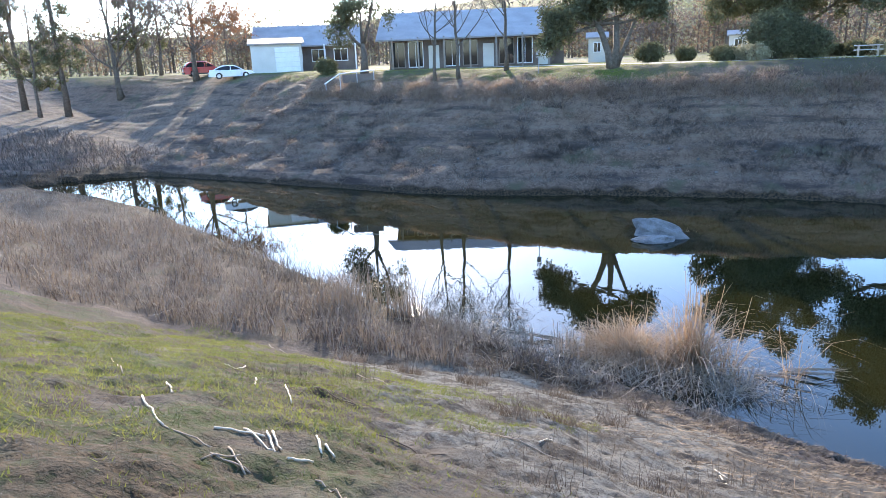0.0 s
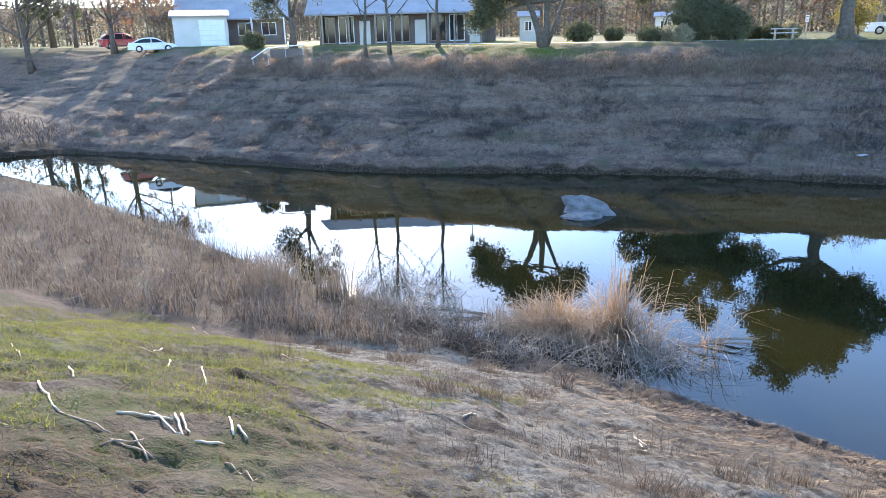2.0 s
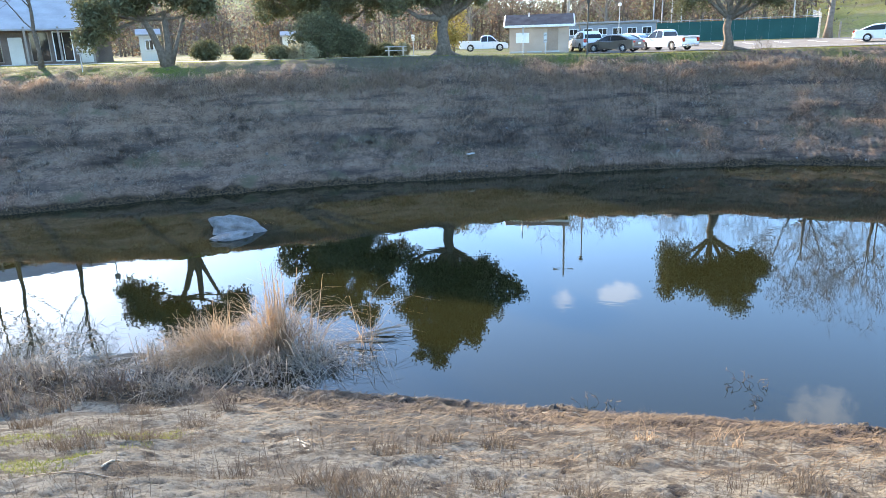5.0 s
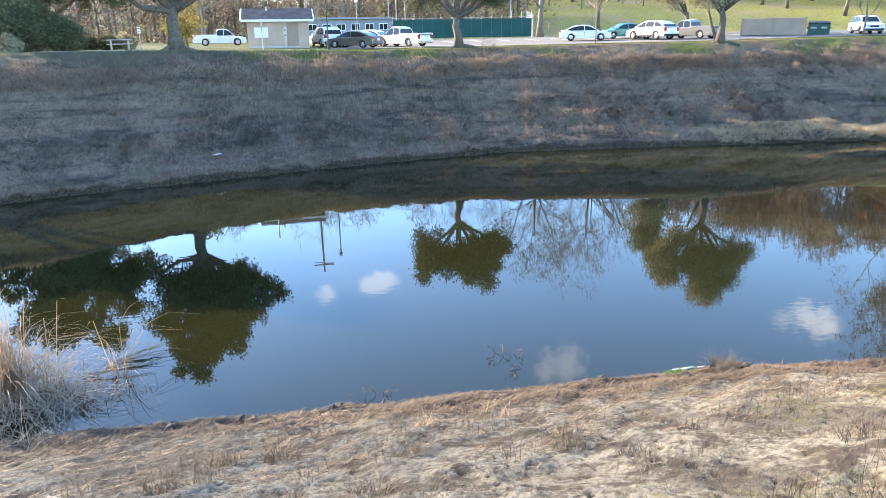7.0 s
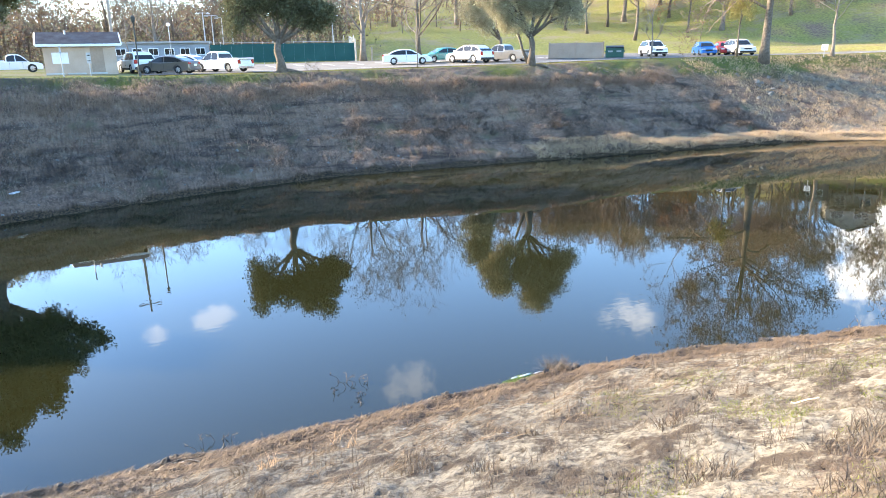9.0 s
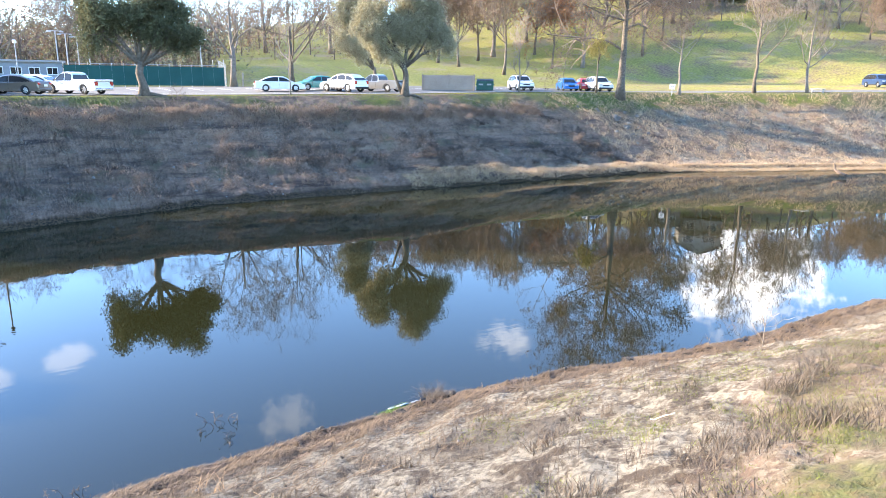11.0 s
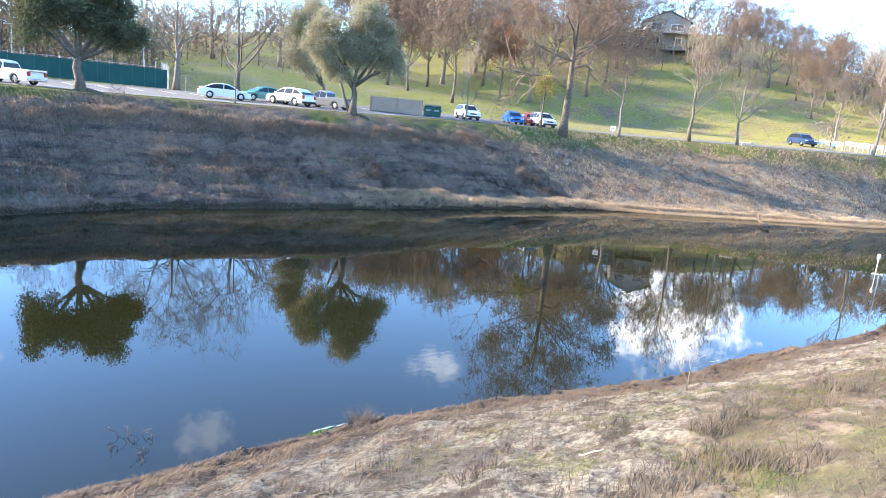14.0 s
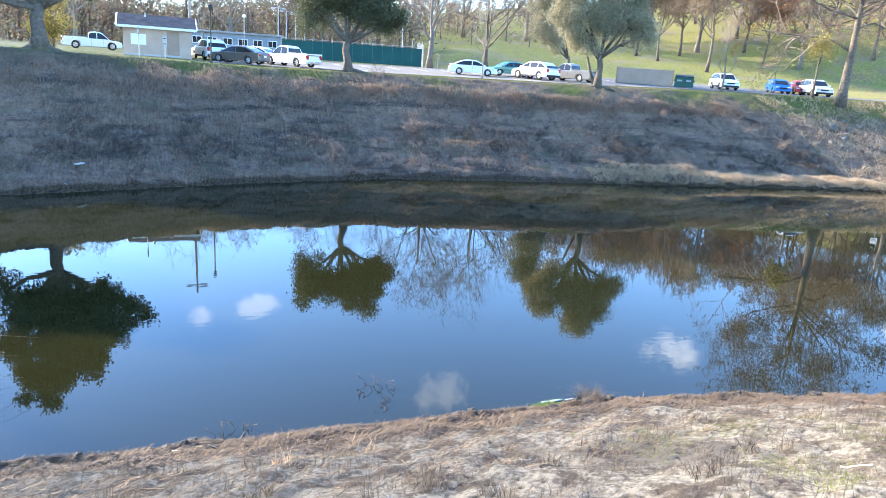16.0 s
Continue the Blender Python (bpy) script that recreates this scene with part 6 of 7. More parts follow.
def near_bank_cover():
    rng = np.random.RandomState(14)

    def patch(n, u0, u1, d0, d1, thresh, size, seed):
        u, d = rng.uniform(u0, u1, n), rng.uniform(d0, d1, n)
        x, y = world_xy(u, curve_at(NEAR, u) - d)
        k = waves(x, y, size, seed) + 0.6 * waves(x, y, size * 0.3, seed + 1) > thresh
        return x[k], y[k]

    g = Geo()
    for n, u0, u1, d0, d1, th, h in ((110000, -18, -5, 5.2, 14, -0.3, 0.06), (9000, -5, 0, 8, 14, 0.3, 0.05), (22000, 0, 8, 8.0, 12, 0.3, 0.045), (60000, 6, 26, 3.6, 11, 0.1, 0.06)):
        x, y = patch(n, u0, u1, d0, d1, th, 2.4, 31)
        ribbons(g, rng, on_land(x, y, -0.005), h * rng.uniform(0.5, 1.6, len(x)), 0.0042, 0.5, 0.3, 1)
    stuff("grass", g, GRASS, "short green winter grass on the slope", "grass")
    rank = Geo()
    for i in range(58):
        u = rng.uniform(-17, -5) if i < 50 else rng.uniform(9, 22)
        d = rng.uniform(6.5, 12) if i < 50 else rng.uniform(5, 8)
        x, y = world_xy(u, float(curve_at(NEAR, u)) - d)
        k = rng.randint(60, 190)
        ribbons(rank, rng, on_land(x + rng.normal(0, 0.16, k), y + rng.normal(0, 0.16, k), -0.005), 0.08 * rng.uniform(0.5, 1.5, k), 0.0045, 0.7, 0.4, 3)
    stuff("grass", rank, shade("dark_grass", (0.05, 0.07, 0.016), (0.13, 0.15, 0.04), 1.0, 0.7, 0.0, 12.0, vary=0.5, trans=0.3), "darker tufts of rank grass", "grass")
    s = Geo()
    for n, u0, u1, d0, d1, th, h, lean, mat in ((22000, -22, 2, 5.5, 14, -0.1, 0.09, 0.9, 0), (46000, -6, 26, 1.2, 9, 0.5, 0.15, 0.8, 0), (80000, 5, 26, 5.5, 12, -0.1, 0.1, 0.8, 0), (14000, -8, 5, 4, 11, -0.2, 0.08, 0.8, 0)):
        x, y = patch(n, u0, u1, d0, d1, th, 1.6, 41)
        ribbons(s, rng, on_land(x, y, -0.005), h * rng.uniform(0.4, 1.6, len(x)), 0.0024, lean, 0.3, 2)
    stuff("dry_grass", s, WEED, "thin dry grass on sandy ground", "grass")
    # stiff dead stems in loose groups
    stem, dead = Geo(), Geo()
    for i in range(300):
        u = rng.uniform(-9, 21)
        d = 1.0 + 8.0 * rng.rand() ** 1.2
        x, y = world_xy(u, float(curve_at(NEAR, u)) - d)
        if float(waves(np.array(x), np.array(y), 2.6, 91)) < -0.15:
            continue
        k = rng.randint(10, 46)
        r = rng.uniform(0.08, 0.34)
        stalks(stem if i % 3 else dead, rng, on_land(x + rng.normal(0, r, k), y + rng.normal(0, r, k), -0.01), rng.uniform(0.1, 0.4) * rng.uniform(0.4, 1.2, k), 0.0026, 0.4, 0.4)
    stuff("weeds", stem, WEED, "thin grey stems of dead weeds on sand", "weeds")
    stuff("weeds", dead, DARK_STICK, "dark stems of dead weeds on sand", "weeds")
    # litter of straw washed up along the water's edge
    lit = Geo()
    for n, u0, u1, d0, d1 in ((20000, -9, 8, 0.02, 1.5), (26000, 8, 26, 0.02, 1.5), (14000, 12, 62, 0.0, 2.0), (14000, -6, 24, 1.0, 5.5)):
        u, d = rng.uniform(u0, u1, n), d0 + (d1 - d0) * rng.rand(n) ** 1.4
        x, y = world_xy(u, curve_at(NEAR, u) - d)
        keep = waves(x, y, 1.4, 55) + 0.5 * waves(x, y, 0.5, 56) > -0.35
        x, y = x[keep], y[keep]
        n = len(x)
        a = rng.normal(math.atan2(AY, AX), 0.7, n)
        ln = 0.05 + 0.3 * rng.rand(n) ** 2.0
        p0 = on_land(x, y, 0.012)
        p1 = on_land(x + np.cos(a) * ln, y + np.sin(a) * ln, 0.012) + np.column_stack((0 * a, 0 * a, rng.uniform(-0.02, 0.09, n)))
        w = np.column_stack((-np.sin(a), np.cos(a), rng.uniform(-0.5, 0.5, n))) * rng.uniform(0.002, 0.0055, (n, 1))
        lit.cards(np.stack((p0 - w, p0 + w, p1 + w, p1 - w), 1))
    stuff("straw_litter", lit, STRAW, "washed-up straw along the water's edge", "straw")
    duff = Geo()
    n = 52000
    u, d = -8 + 68 * rng.rand(n) ** 1.5, 0.02 + 1.7 * rng.rand(n) ** 1.5
    x, y = world_xy(u, curve_at(NEAR, u) - d)
    a, ln = rng.uniform(0, 6.28, n), rng.uniform(0.04, 0.2, n)
    p0, p1 = on_land(x, y, 0.015), on_land(x + np.cos(a) * ln, y + np.sin(a) * ln, 0.03)
    w = np.column_stack((-np.sin(a), np.cos(a), rng.uniform(-0.6, 0.6, n))) * rng.uniform(0.003, 0.009, (n, 1))
    duff.cards(np.stack((p0 - w, p0 + w, p1 + w, p1 - w), 1))
    stuff("bark_litter", duff, DARK_STICK, "dark rotting debris along the water's edge", "debris")
    # dark clods and small stones
    clods, peb = Geo(), Geo()
    for i in range(420):
        u = rng.uniform(-9, 30)
        d = abs(rng.normal(0.08, 0.16)) if i < 260 else rng.uniform(0.6, 6)
        x, y = world_xy(u, float(curve_at(NEAR, u)) - d)
        r = rng.uniform(0.03, 0.13) if i < 260 else rng.uniform(0.012, 0.04)
        th = np.linspace(0, np.pi, 5)
        prof = np.maximum(np.sin(th), 0.05) * r * rng.uniform(0.8, 1.2, 5)
        zc = max(float(ground_z(x, y)), -0.03)
        (clods if i < 260 else peb).tube(np.column_stack((x + rng.normal(0, r * 0.15, 5), y + rng.normal(0, r * 0.15, 5), zc - r * 0.4 - r * 0.7 * np.cos(th) + r * 0.3)), prof, 6)
    stuff("mud_clods", clods, shade("black_mud", (0.012, 0.01, 0.008), (0.05, 0.04, 0.028), 3.0, 0.7, 0.5, 30.0), "dark wet clods at the waterline", "mud")
    stuff("pebbles", peb, ROCK, "small stones on the sand", "stones")


near_bank_cover()

# dry weeds that stand singly on the near bank
WEEDS = [(9.39, 6.53, 0.55, 14, REED), (6.91, 3.52, 0.35, 60, WEED), (8.36, 2.46, 0.3, 50, WEED), (7.89, 0.6, 0.4, 30, WEED), (9.95, 0.28, 0.4, 26, DARK_STICK), (6.23, 0.11, 0.3, 110, WEED),
         (7.15, 6.77, 0.4, 40, WEED), (6.83, 2.64, 0.3, 50, WEED), (8.08, 0.6, 0.42, 26, DARK_STICK), (9.37, -2.43, 0.55, 90, WEED), (9.9, -2.9, 0.45, 80, WEED), (7.56, -2.67, 0.35, 170, WEED),
         (7.9, -2.2, 0.35, 150, WEED), (10.56, -1.39, 0.35, 40, WEED), (15.42, -6.04, 0.5, 50, WEED), (21.2, -6.96, 0.4, 90, REED_GREY), (7.19, -1.61, 0.3, 170, WEED), (6.8, -1.3, 0.3, 150, WEED),
         (16.92, -8.28, 0.6, 30, REED), (2.2, 11.2, 0.8, 44, DARK_STICK), (-0.02, 8.61, 0.5, 90, WEED), (0.6, 8.9, 0.45, 80, WEED), (3.3, 6.89, 0.4, 60, WEED), (2.25, 5.1, 0.42, 150, WEED), (2.0, 5.6, 0.4, 110, WEED),
         (7.3, 6.29, 0.45, 34, REED), (9.3, 6.06, 0.6, 20, REED), (-0.73, 12.72, 0.5, 110, WEED), (7.3, 3.84, 0.35, 60, WEED), (3.65, 5.13, 0.3, 50, WEED), (4.6, 7.7, 0.4, 70, WEED), (5.2, 7.2, 0.45, 80, WEED),
         (5.9, 5.4, 0.35, 60, WEED), (4.4, 4.6, 0.3, 70, WEED), (11.6, 4.6, 0.35, 40, WEED), (12.6, 1.2, 0.3, 50, WEED), (13.6, -3.6, 0.4, 60, WEED), (18.5, -7.2, 0.45, 70, WEED), (-2.2, 13.4, 0.55, 120, WEED),
         (-3.6, 14.6, 0.6, 130, REED_GREY), (0.9, 12.0, 0.4, 70, WEED), (1.5, 9.9, 0.35, 60, WEED), (5.4, -1.0, 0.25, 120, WEED), (12.2, -5.2, 0.35, 90, WEED), (14.0, -7.6, 0.4, 90, WEED)]
for i, (x, y, h, n, mat) in enumerate(WEEDS):
    lab = {"dry_weeds": "grey-brown tuft of dry weeds on sandy ground", "dry_reed": "single tawny dock stem gone to seed", "dark_stick": "dark seed heads on short stems", "old_grey_reed": "grey tuft of dead stems by the water"}[mat.name]
    clump("weed_tuft", (x, y), 200 + i, int(n * (1.8 if n > 45 else 1.0)), 0.09 + 0.0024 * n, h * 0.9, 0.0042 if n > 45 else 0.005, 0.45, 0.25, mat, lab, "weeds", 0, "weed tufts")

# leafless bush at the water's edge, and a bleached dead shrub further on
clump("bush", (15.2, 3.85), 71, 420, 0.32, 0.5, 0.0045, 0.75, 0.3, WEED, "grey leafless bush at the water's edge", "bush", 0, "bushes")
bare_tree(at_ground(15.9, -3.5), 72, 1.15, "bleached dead shrub on the sandy bank", TWIG_PALE, TWIG_PALE, 0.12, 0.9, radius=0.015, levels=2, thin=0.004, group="bushes", name="bush", category="bush")


def stick(x0, y0, x1, y1, r, mat, label, seed):
    rng = np.random.RandomState(seed)
    z0 = float(ground_z(x0, y0))
    ob = thing("stick", pose(x0, y0, z0), label, "stick", "scattered sticks")
    t = np.linspace(0, 1, 7)
    ln = math.hypot(x1 - x0, y1 - y0)
    px, py = x0 + (x1 - x0) * t, y0 + (y1 - y0) * t
    b = on_land(px, py, r * 0.9) - np.array([x0, y0, z0]) + np.column_stack((rng.normal(0, ln * 0.008, 7), rng.normal(0, ln * 0.008, 7), np.abs(rng.normal(0, 0.005, 7))))
    part("stem", Geo().tube(b, r * rng.uniform(0.7, 1.15, 7), 7), mat, ob, smooth=True)
    return ob


STICKS = [(-3.75, 6.3, -3.4, 5.7, 1), (-4.25, 9.0, -4.14, 9.5, 1), (-3.1, 7.0, -3.25, 7.5, 1), (-10.1, 18.4, -9.85, 19.0, 1), (-3.52, 5.37, -2.99, 4.66, 1), (-2.99, 4.66, -2.54, 4.48, 2), (-2.51, 5.05, -2.16, 4.68, 1),
          (-2.32, 5.06, -2.15, 4.72, 1), (-2.28, 5.07, -2.11, 4.75, 1), (-1.98, 5.3, -1.82, 4.87, 1), (-1.82, 5.0, -1.72, 4.86, 1), (-7.6, 16.1, -6.3, 14.2, 2), (-2.9, 7.5, -2.55, 6.5, 1), (-2.5, 4.34, -2.18, 4.26, 2),
          (-2.55, 4.28, -2.3, 4.4, 2), (-2.42, 4.5, -2.2, 4.2, 2), (-5.2, 7.8, -4.3, 6.5, 2), (-6.1, 16.4, -5.3, 15.2, 2), (-1.72, 4.28, -1.48, 4.16, 2), (-2.58, 7.44, -1.97, 7.19, 3), (-2.6, 10.4, -1.6, 9.0, 2),
          (2.46, 8.01, 2.56, 7.77, 1), (9.11, -0.75, 8.95, -1.04, 1), (2.47, 7.84, 2.41, 7.4, 1), (0.3, 7.2, 0.1, 6.9, 1), (7.9, 9.7, 8.8, 9.0, 2), (8.0, 9.6, 8.7, 8.9, 1), (-2.7, 4.9, -2.3, 4.95, 1), (10.2, -2.6, 10.9, -3.2, 2),
          (-2.0, 4.55, -1.85, 4.7, 1), (-1.6, 6.2, -0.9, 5.9, 3), (-0.6, 7.0, 0.3, 6.6, 2)]
for i, (x0, y0, x1, y1, k) in enumerate(STICKS):
    stick(x0, y0, x1, y1, 0.0105 if k == 1 else 0.008, {1: STICK, 2: REED_PALE, 3: DARK_STICK}[k],
          {1: "short bleached piece of reed stem on grass", 2: "weathered grey stick on the ground", 3: "dark reddish stick on the ground"}[k], 300 + i)


# ---- in and by the water ----
def boulder(m, seed, size, label, peak=0.0):
    rng = np.random.RandomState(seed)
    bm = bmesh.new()
    bmesh.ops.create_icosphere(bm, subdivisions=4, radius=1.0)
    for v in bm.verts:
        n = noise.fractal(v.co * 1.1 + Vector((seed, 0, 0)), 1.0, 2.0, 4) * 0.28
        c = v.co.copy()
        for k in range(5):
            d = Vector((math.sin(seed + k * 2.1), math.cos(seed * 1.7 + k * 1.3), 0.4 + 0.3 * math.sin(k + seed))).normalized()
            over = c.dot(d) - 0.78
            if over > 0:
                c -= d * over * 0.85
        c.z *= 1 - peak * 0.55 * c.x
        c.x -= peak * 0.45 * max(c.z, 0)
        v.co = Vector((c.x * size[0], c.y * size[1], c.z * size[2])) * (1 + n)
    me = bpy.data.meshes.new("boulder")
    bm.to_mesh(me)
    bm.free()
    me.materials.append(ROCK)
    ob = new("boulder", me)
    ob.matrix_world = m
    return tagged(ob, label, "boulder", "rocks in the pond")


boulder(pose(7.25, 28.9, 0.05, 0, 4, -15), 3, (1.15, 0.8, 0.62), "pale grey boulder rising from still water", 0.4)
boulder(pose(6.5, 28.0, 0.02, 4, -6, -8), 5, (0.95, 0.5, 0.2), "flat grey slab leaning on a boulder in water")
clump("weed_tuft", (8.5, 29.3), 250, 60, 0.25, 0.5, 0.01, 0.6, 0.3, REED, "tuft of dry grass growing beside a boulder", "weeds")

pole2 = thing("marker_pole", pose(51.5, -25.6, -0.4, -3.2, 2.6, 0), "thin white marker pole standing in shallow water", "pole")
part("pole", Geo().tube([(0, 0, 0), (0, 0, 3.6), (0, 0, 3.62), (0, 0, 7.5)], [0.032, 0.032, 0.026, 0.022], 10), CREAM, pole2)
part("cap", Geo().tube([(0, 0, 7.5), (0, 0, 7.6)], [0.035, 0.03], 10), CREAM, pole2)
post2 = thing("post", pose(47.75, -20.95, -0.55), "short white post with a rounded head in the water", "post")
part("pole", Geo().tube([(0, 0, 0), (0, 0, 1.5)], [0.04, 0.035], 8), CREAM, post2)
part("head", Geo().tube([(0, 0, 1.45), (0, 0, 1.55), (0, 0, 1.75), (0, 0, 1.85)], [0.05, 0.12, 0.11, 0.04], 10), CREAM, post2)

foam = thing("foam_scrap", pose(14.72, 4.47, float(ground_z(14.72, 4.47)) + 0.02, 0, 0, -42), "strip of white foam washed onto the shore", "foam")
for x, w, r in ((-0.36, 0.2, 0.016), (-0.05, 0.34, 0.024), (0.3, 0.26, 0.014)):
    part("strip", Geo().tube([(x - w / 2, 0.01, 0), (x - w / 5, -0.012, 0.006), (x + w / 6, 0.014, 0.004), (x + w / 2, 0, 0)], [r * 0.4, r, r * 0.9, r * 0.3], 7), FOAM, foam, smooth=True)
alg = Geo()
rnga = np.random.RandomState(8)
n = 2600
px, py = 14.45 + rnga.normal(0, 0.28, n) * 0.76, 4.75 + rnga.normal(0, 0.28, n) * 0.65
ribbons(alg, rnga, on_land(px, py, 0.0), 0.05, 0.006, 0.6, 0.3, 2)
stuff("algae", alg, ALGAE, "bright green algae at the water's edge", "algae")


def water_sprig(x, y, seed, n, h, label):
    rng = np.random.RandomState(seed)
    ob = thing("water_plant", pose(x, y, -0.1), label, "water plant", "plants in the water")
    g = Geo()
    for i in range(n):
        a, r = rng.uniform(0, 6.28), rng.uniform(0, 0.45)
        p = np.array([r * math.cos(a), r * math.sin(a), 0])
        l = rng.uniform(0.5, 1.0) * h
        q = rng.uniform(0, 6.28)
        pts = [p, p + (0.3 * l * math.cos(q), 0.3 * l * math.sin(q), l * 0.6), p + (0.8 * l * math.cos(q), 0.8 * l * math.sin(q), l * 0.85)]
        g.tube(pts, [0.006, 0.006, 0.003], 4)
        for t in rng.uniform(0.5, 1, 3):
            c = p + np.array([0.75 * l * t * math.cos(q), 0.75 * l * t * math.sin(q), l * t * 0.88])
            g.tube([c, c + rng.normal(0, 0.05, 3)], [0.007, 0.003], 4)
    tagged(part("foliage", g, DARK_STICK, ob), kind="stuff")
    return ob


water_sprig(12.6, 8.15, 1, 9, 0.36, "dark dead water plant above the surface")
water_sprig(12.2, 7.6, 2, 5, 0.3, "dark dead water plant above the surface")
water_sprig(56.0, -6.0, 3, 26, 0.7, "dark clump of stems far out in the water")
water_sprig(9.4, 9.3, 4, 6, 0.4, "thin dark stems by the shore")
water_sprig(20.6, -3.2, 5, 7, 0.5, "thin dark stems by the shore")
water_sprig(22.5, -4.0, 6, 6, 0.5, "thin dark stems by the shore")
log = thing("log", pose(66.5, -19.0, 0.25, 0, 0, 20), "dark driftwood stump on the far beach", "log")
part("stem", Geo().tube([(-0.9, 0, 0.0), (0, 0.05, 0.12), (0.6, 0, 0.3), (0.8, 0, 0.85)], [0.12, 0.16, 0.13, 0.05], 8), DARK_STICK, log)
litter = thing("litter", at_ground(22.6, 34.2, 20), "pale scrap of board on the bank", "litter")
part("scrap", Geo().box((0, 0, 0.06), (0.6, 0.25, 0.06), 0.02), CONCRETE, litter)


STRAW_TALL = shade("tawny_grass", (0.13, 0.085, 0.06), (0.37, 0.255, 0.175), 0.25, 0.8, 0.0, 12.0, vary=0.6, trans=0.3)


def far_bank_cover():
    rng = np.random.RandomState(23)
    tall, low, edge = Geo(), Geo(), Geo()
    m = 3900
    u, q = rng.uniform(-58, 78, m), rng.rand(m)
    sf, sc = curve_at(FAR, u), curve_at(CREST, u)
    x, y = world_xy(u, sf + 0.4 + (sc - sf - 2.4) * q)
    keep = waves(x, y, 5.0, 61) + 0.5 * waves(x, y, 1.6, 62) + 0.4 * q > -0.25
    for cx, cy, r, grey in zip(x[keep], y[keep], rng.uniform(0.15, 0.5, keep.sum()), rng.rand(keep.sum()) < 0.38):
        k = int(14 + 40 * r)
        a, rr = rng.uniform(0, 6.28, k), r * np.sqrt(rng.rand(k))
        b = on_land(cx + rr * np.cos(a), cy + rr * np.sin(a), -0.03)
        ribbons(low if grey else tall, rng, b, (0.2 + 0.7 * r) * rng.uniform(0.5, 1.2, k), 0.013, 0.7, 0.7, 2, heading=a)
    n = 18000
    u = rng.uniform(-58, 75, n)
    x, y = world_xy(u, curve_at(FAR, u) + 0.4 + (curve_at(CREST, u) - curve_at(FAR, u) - 2.2) * rng.rand(n))
    ribbons(low, rng, on_land(x, y, -0.02), rng.uniform(0.1, 0.32, n), 0.012, 0.8, 0.5, 2)
    # dark clumps in rows along the steps of the lower slope
    scrub = Geo()
    m = 1500
    u = 50 - 104 * rng.rand(m) ** 1.25
    row = np.array([0.12, 0.2, 0.27, 0.34, 0.41, 0.5, 0.62])[rng.choice(7, m, p=[0.08, 0.17, 0.2, 0.2, 0.17, 0.1, 0.08])]
    q = np.clip(row + rng.normal(0, 0.016, m), 0.05, 0.9)
    x, y = world_xy(u, curve_at(FAR, u) + (curve_at(CREST, u) - curve_at(FAR, u)) * q)
    keep = waves(x, y, 8.0, 68) + 0.6 * waves(x, y, 2.0, 69) > 0.0
    for cx, cy, r in zip(x[keep], y[keep], 0.15 + 0.5 * rng.rand(keep.sum()) ** 1.7):
        k = int(30 + 120 * r)
        a, rr = rng.uniform(0, 6.28, k), r * np.sqrt(rng.rand(k))
        ribbons(scrub, rng, on_land(cx + rr * np.cos(a) * 1.7, cy + rr * np.sin(a), -0.03), (0.22 + 0.4 * r) * rng.uniform(0.4, 1.2, k), 0.013, 0.6, 0.6, 2, heading=a)
    stuff("weeds", scrub, SCRUB, "dark clumps of dead weeds on the far bank", "weeds")
    # a thick brow of rank grass where the turf ends
    m = 36000
    u = rng.uniform(-50, 47, m)
    f = rng.normal(0.72, 0.035, m) + 0.02 * waves(u, u * 0, 9.0, 63)
    x, y = world_xy(u, curve_at(FAR, u) + (curve_at(CREST, u) - curve_at(FAR, u)) * f)
    keep = waves(x, y, 4.5, 65) + 0.5 * waves(x, y, 1.2, 64) + rng.normal(0, 0.25, m) > -0.45
    ribbons(tall, rng, on_land(x[keep], y[keep], -0.03), rng.uniform(0.25, 0.7, keep.sum()), 0.015, 0.45, 0.8, 2)
    # straw at the shore, in the tone brightened for sun
    m = 34000
    u = 84 - 57 * rng.rand(m) ** 1.3
    x, y = world_xy(u, curve_at(FAR, u) + 0.15 + 1.7 * rng.rand(m) ** 1.2)
    ribbons(edge, rng, on_land(x, y, -0.02), rng.uniform(0.2, 0.6, m), 0.014, 0.9, 0.7, 2)
    # dry grass, brightened for sun, on the gentler slope past the tall oak
    gold = Geo()
    m = 72000
    u = rng.uniform(51, 104, m)
    x, y = world_xy(u, curve_at(FAR, u) + 0.6 + (curve_at(CREST, u) - curve_at(FAR, u) - 0.6) * rng.rand(m))
    keep = waves(x, y, 3.0, 66) + 0.6 * waves(x, y, 0.9, 67) + rng.normal(0, 0.3, m) > -0.3
    ribbons(gold, rng, on_land(x[keep], y[keep], -0.02), rng.uniform(0.12, 0.36, keep.sum()), 0.019, 0.5, 0.4, 2)
    stuff("dry_grass", gold, LIT_STRAW, "dry grass on a slope, coloured bright for sunlight", "grass")
    m = 18000
    u = rng.uniform(-58, 80, m)
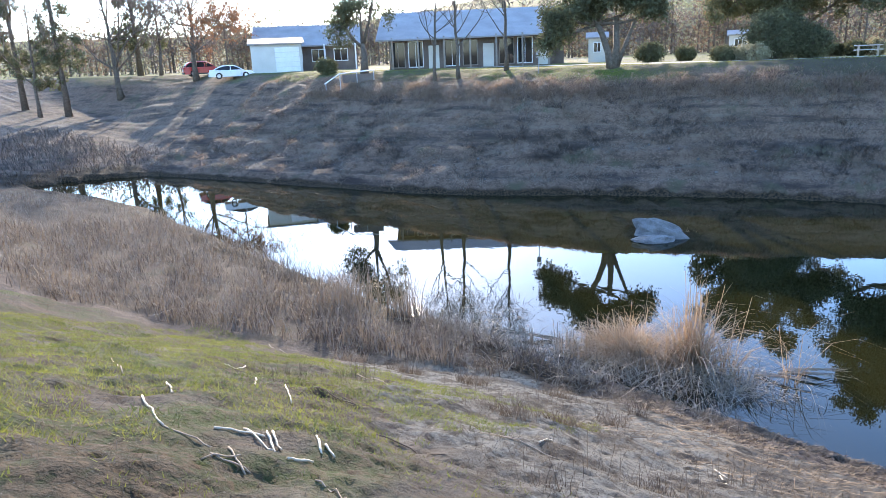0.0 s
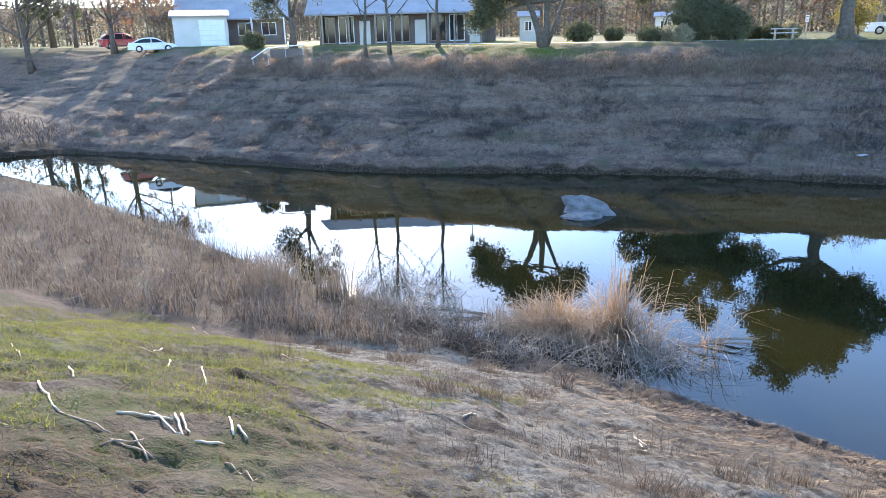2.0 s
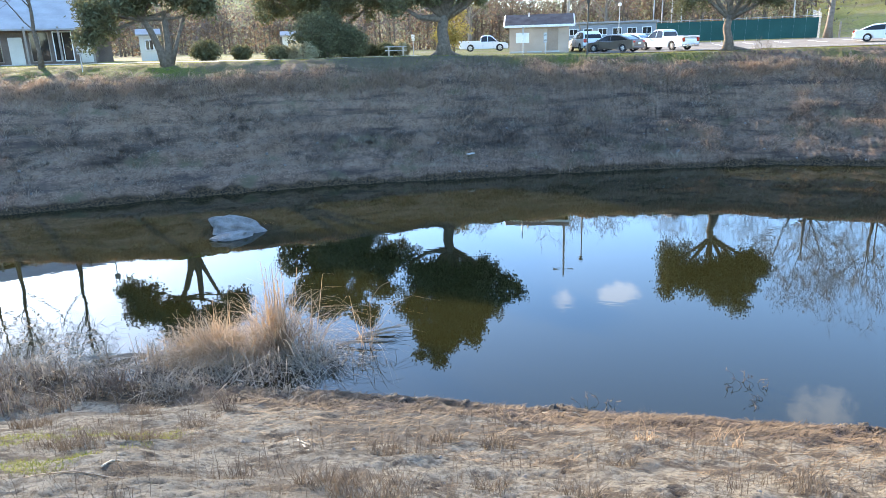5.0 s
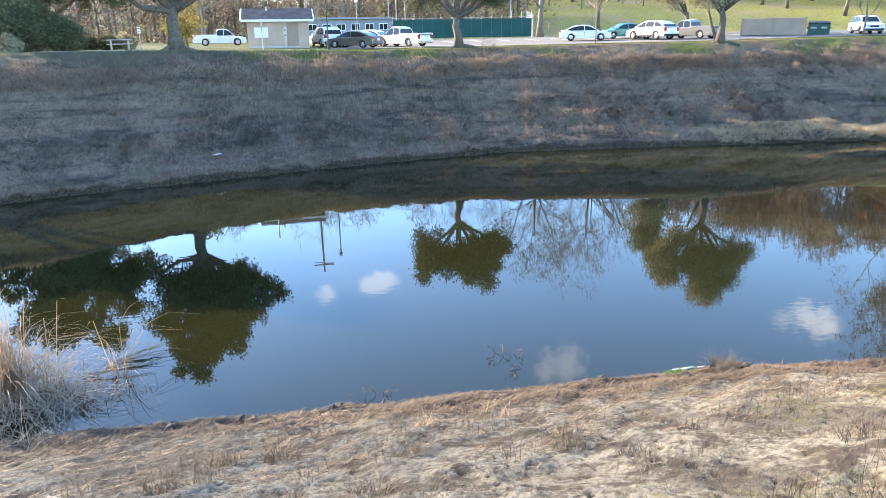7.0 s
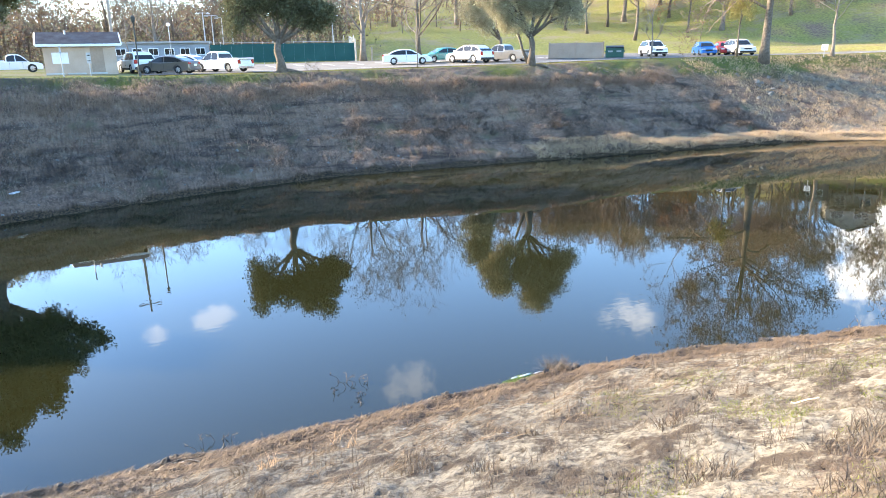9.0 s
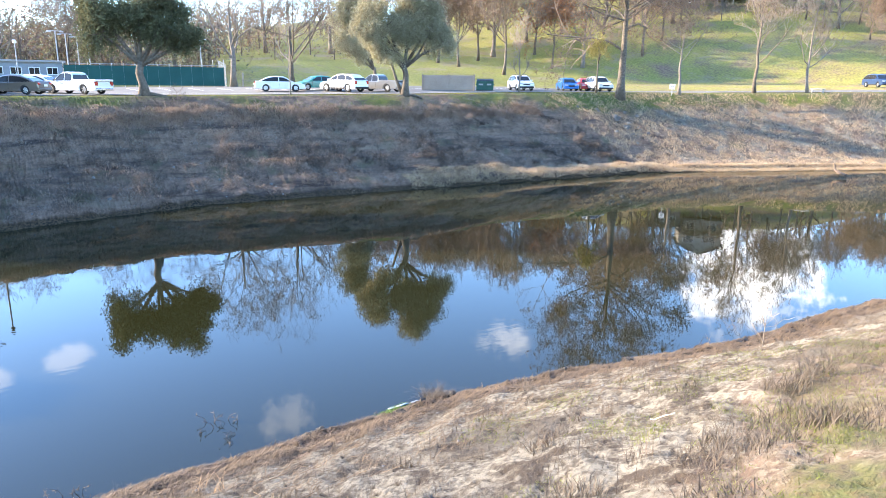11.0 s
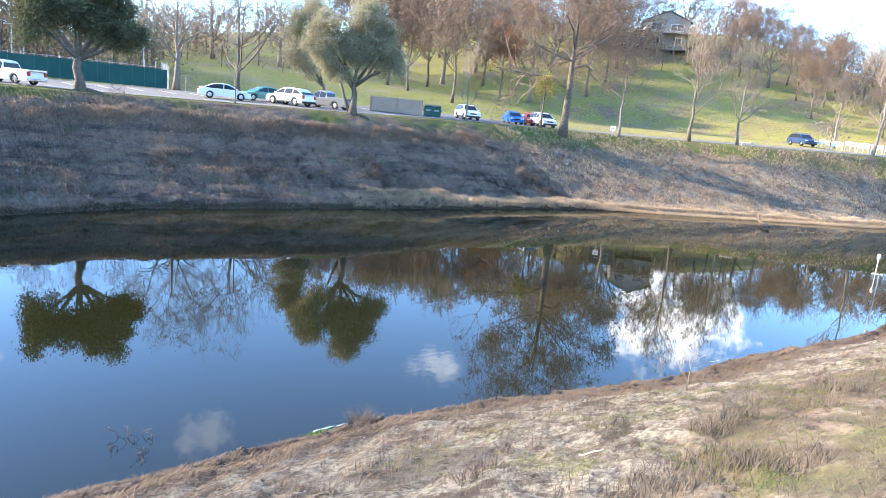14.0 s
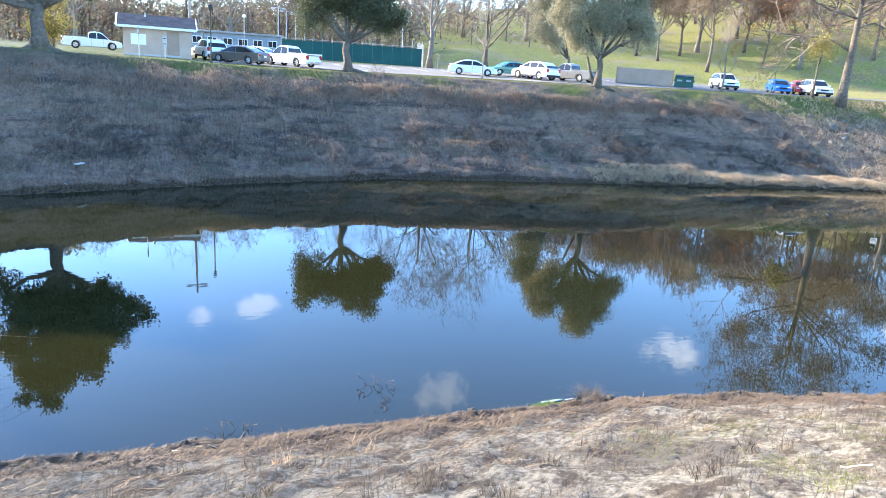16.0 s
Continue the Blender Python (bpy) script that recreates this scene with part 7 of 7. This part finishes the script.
    x, y = world_xy(u, curve_at(CREST, u) + rng.uniform(-3.4, 2.6, m))
    green = Geo()
    ribbons(green, rng, on_land(x, y, -0.01), rng.uniform(0.06, 0.18, m), 0.012, 0.5, 0.3, 2)
    stuff("weeds", tall, STRAW_TALL, "rank dry grass on the far bank", "weeds")
    stuff("weeds", low, REED_GREY, "low grey weeds on the far bank", "weeds")
    stuff("straw_litter", edge, LIT_STRAW, "flattened straw along the far shore, coloured bright for sunlight", "straw")
    stuff("grass", green, GRASS, "green grass along the brink", "grass")
    stones = Geo()
    for i in range(98):
        u = rng.uniform(-40, 75)
        f = rng.uniform(0.02, 0.35) if i < 80 else 0.75
        s = float(curve_at(FAR, u)) + f * float(curve_at(CREST, u) - curve_at(FAR, u))
        if i >= 80:
            u = rng.normal(55.6, 1.5)
            s = float(curve_at(FAR, u)) + rng.uniform(0.4, 0.82) * float(curve_at(CREST, u) - curve_at(FAR, u))
        x, y = world_xy(u, s)
        r = rng.uniform(0.04, 0.13) if i < 80 else rng.uniform(0.1, 0.34)
        th = np.linspace(0, np.pi, 5)
        z = float(ground_z(x, y))
        stones.tube(np.column_stack((x + rng.normal(0, r * 0.2, 5), y + rng.normal(0, r * 0.2, 5), z + r * 0.2 - r * 0.6 * np.cos(th))), np.maximum(np.sin(th), 0.05) * r * rng.uniform(0.8, 1.3, 5), 6)
    stuff("stones", stones, ROCK, "scattered pale stones on the far bank", "stones")
    for i, (u, f, h) in enumerate(((15, 0.35, 1.3), (20, 0.4, 1.1), (27, 0.42, 1.2), (9, 0.15, 1.0), (31, 0.3, 0.8), (47, 0.35, 1.0), (-2, 0.5, 0.9), (37, 0.6, 1.0), (14, 0.82, 1.6))):
        s = float(curve_at(FAR, u)) + f * float(curve_at(CREST, u) - curve_at(FAR, u))
        bare_tree(at_ground(*world_xy(u, s)), 400 + i, h, "leafless grey bush on the far bank", TWIG, TWIG, 0.05, 1.3, radius=0.02, levels=3, thin=0.006, group="bushes", name="bush", category="bush")


far_bank_cover()
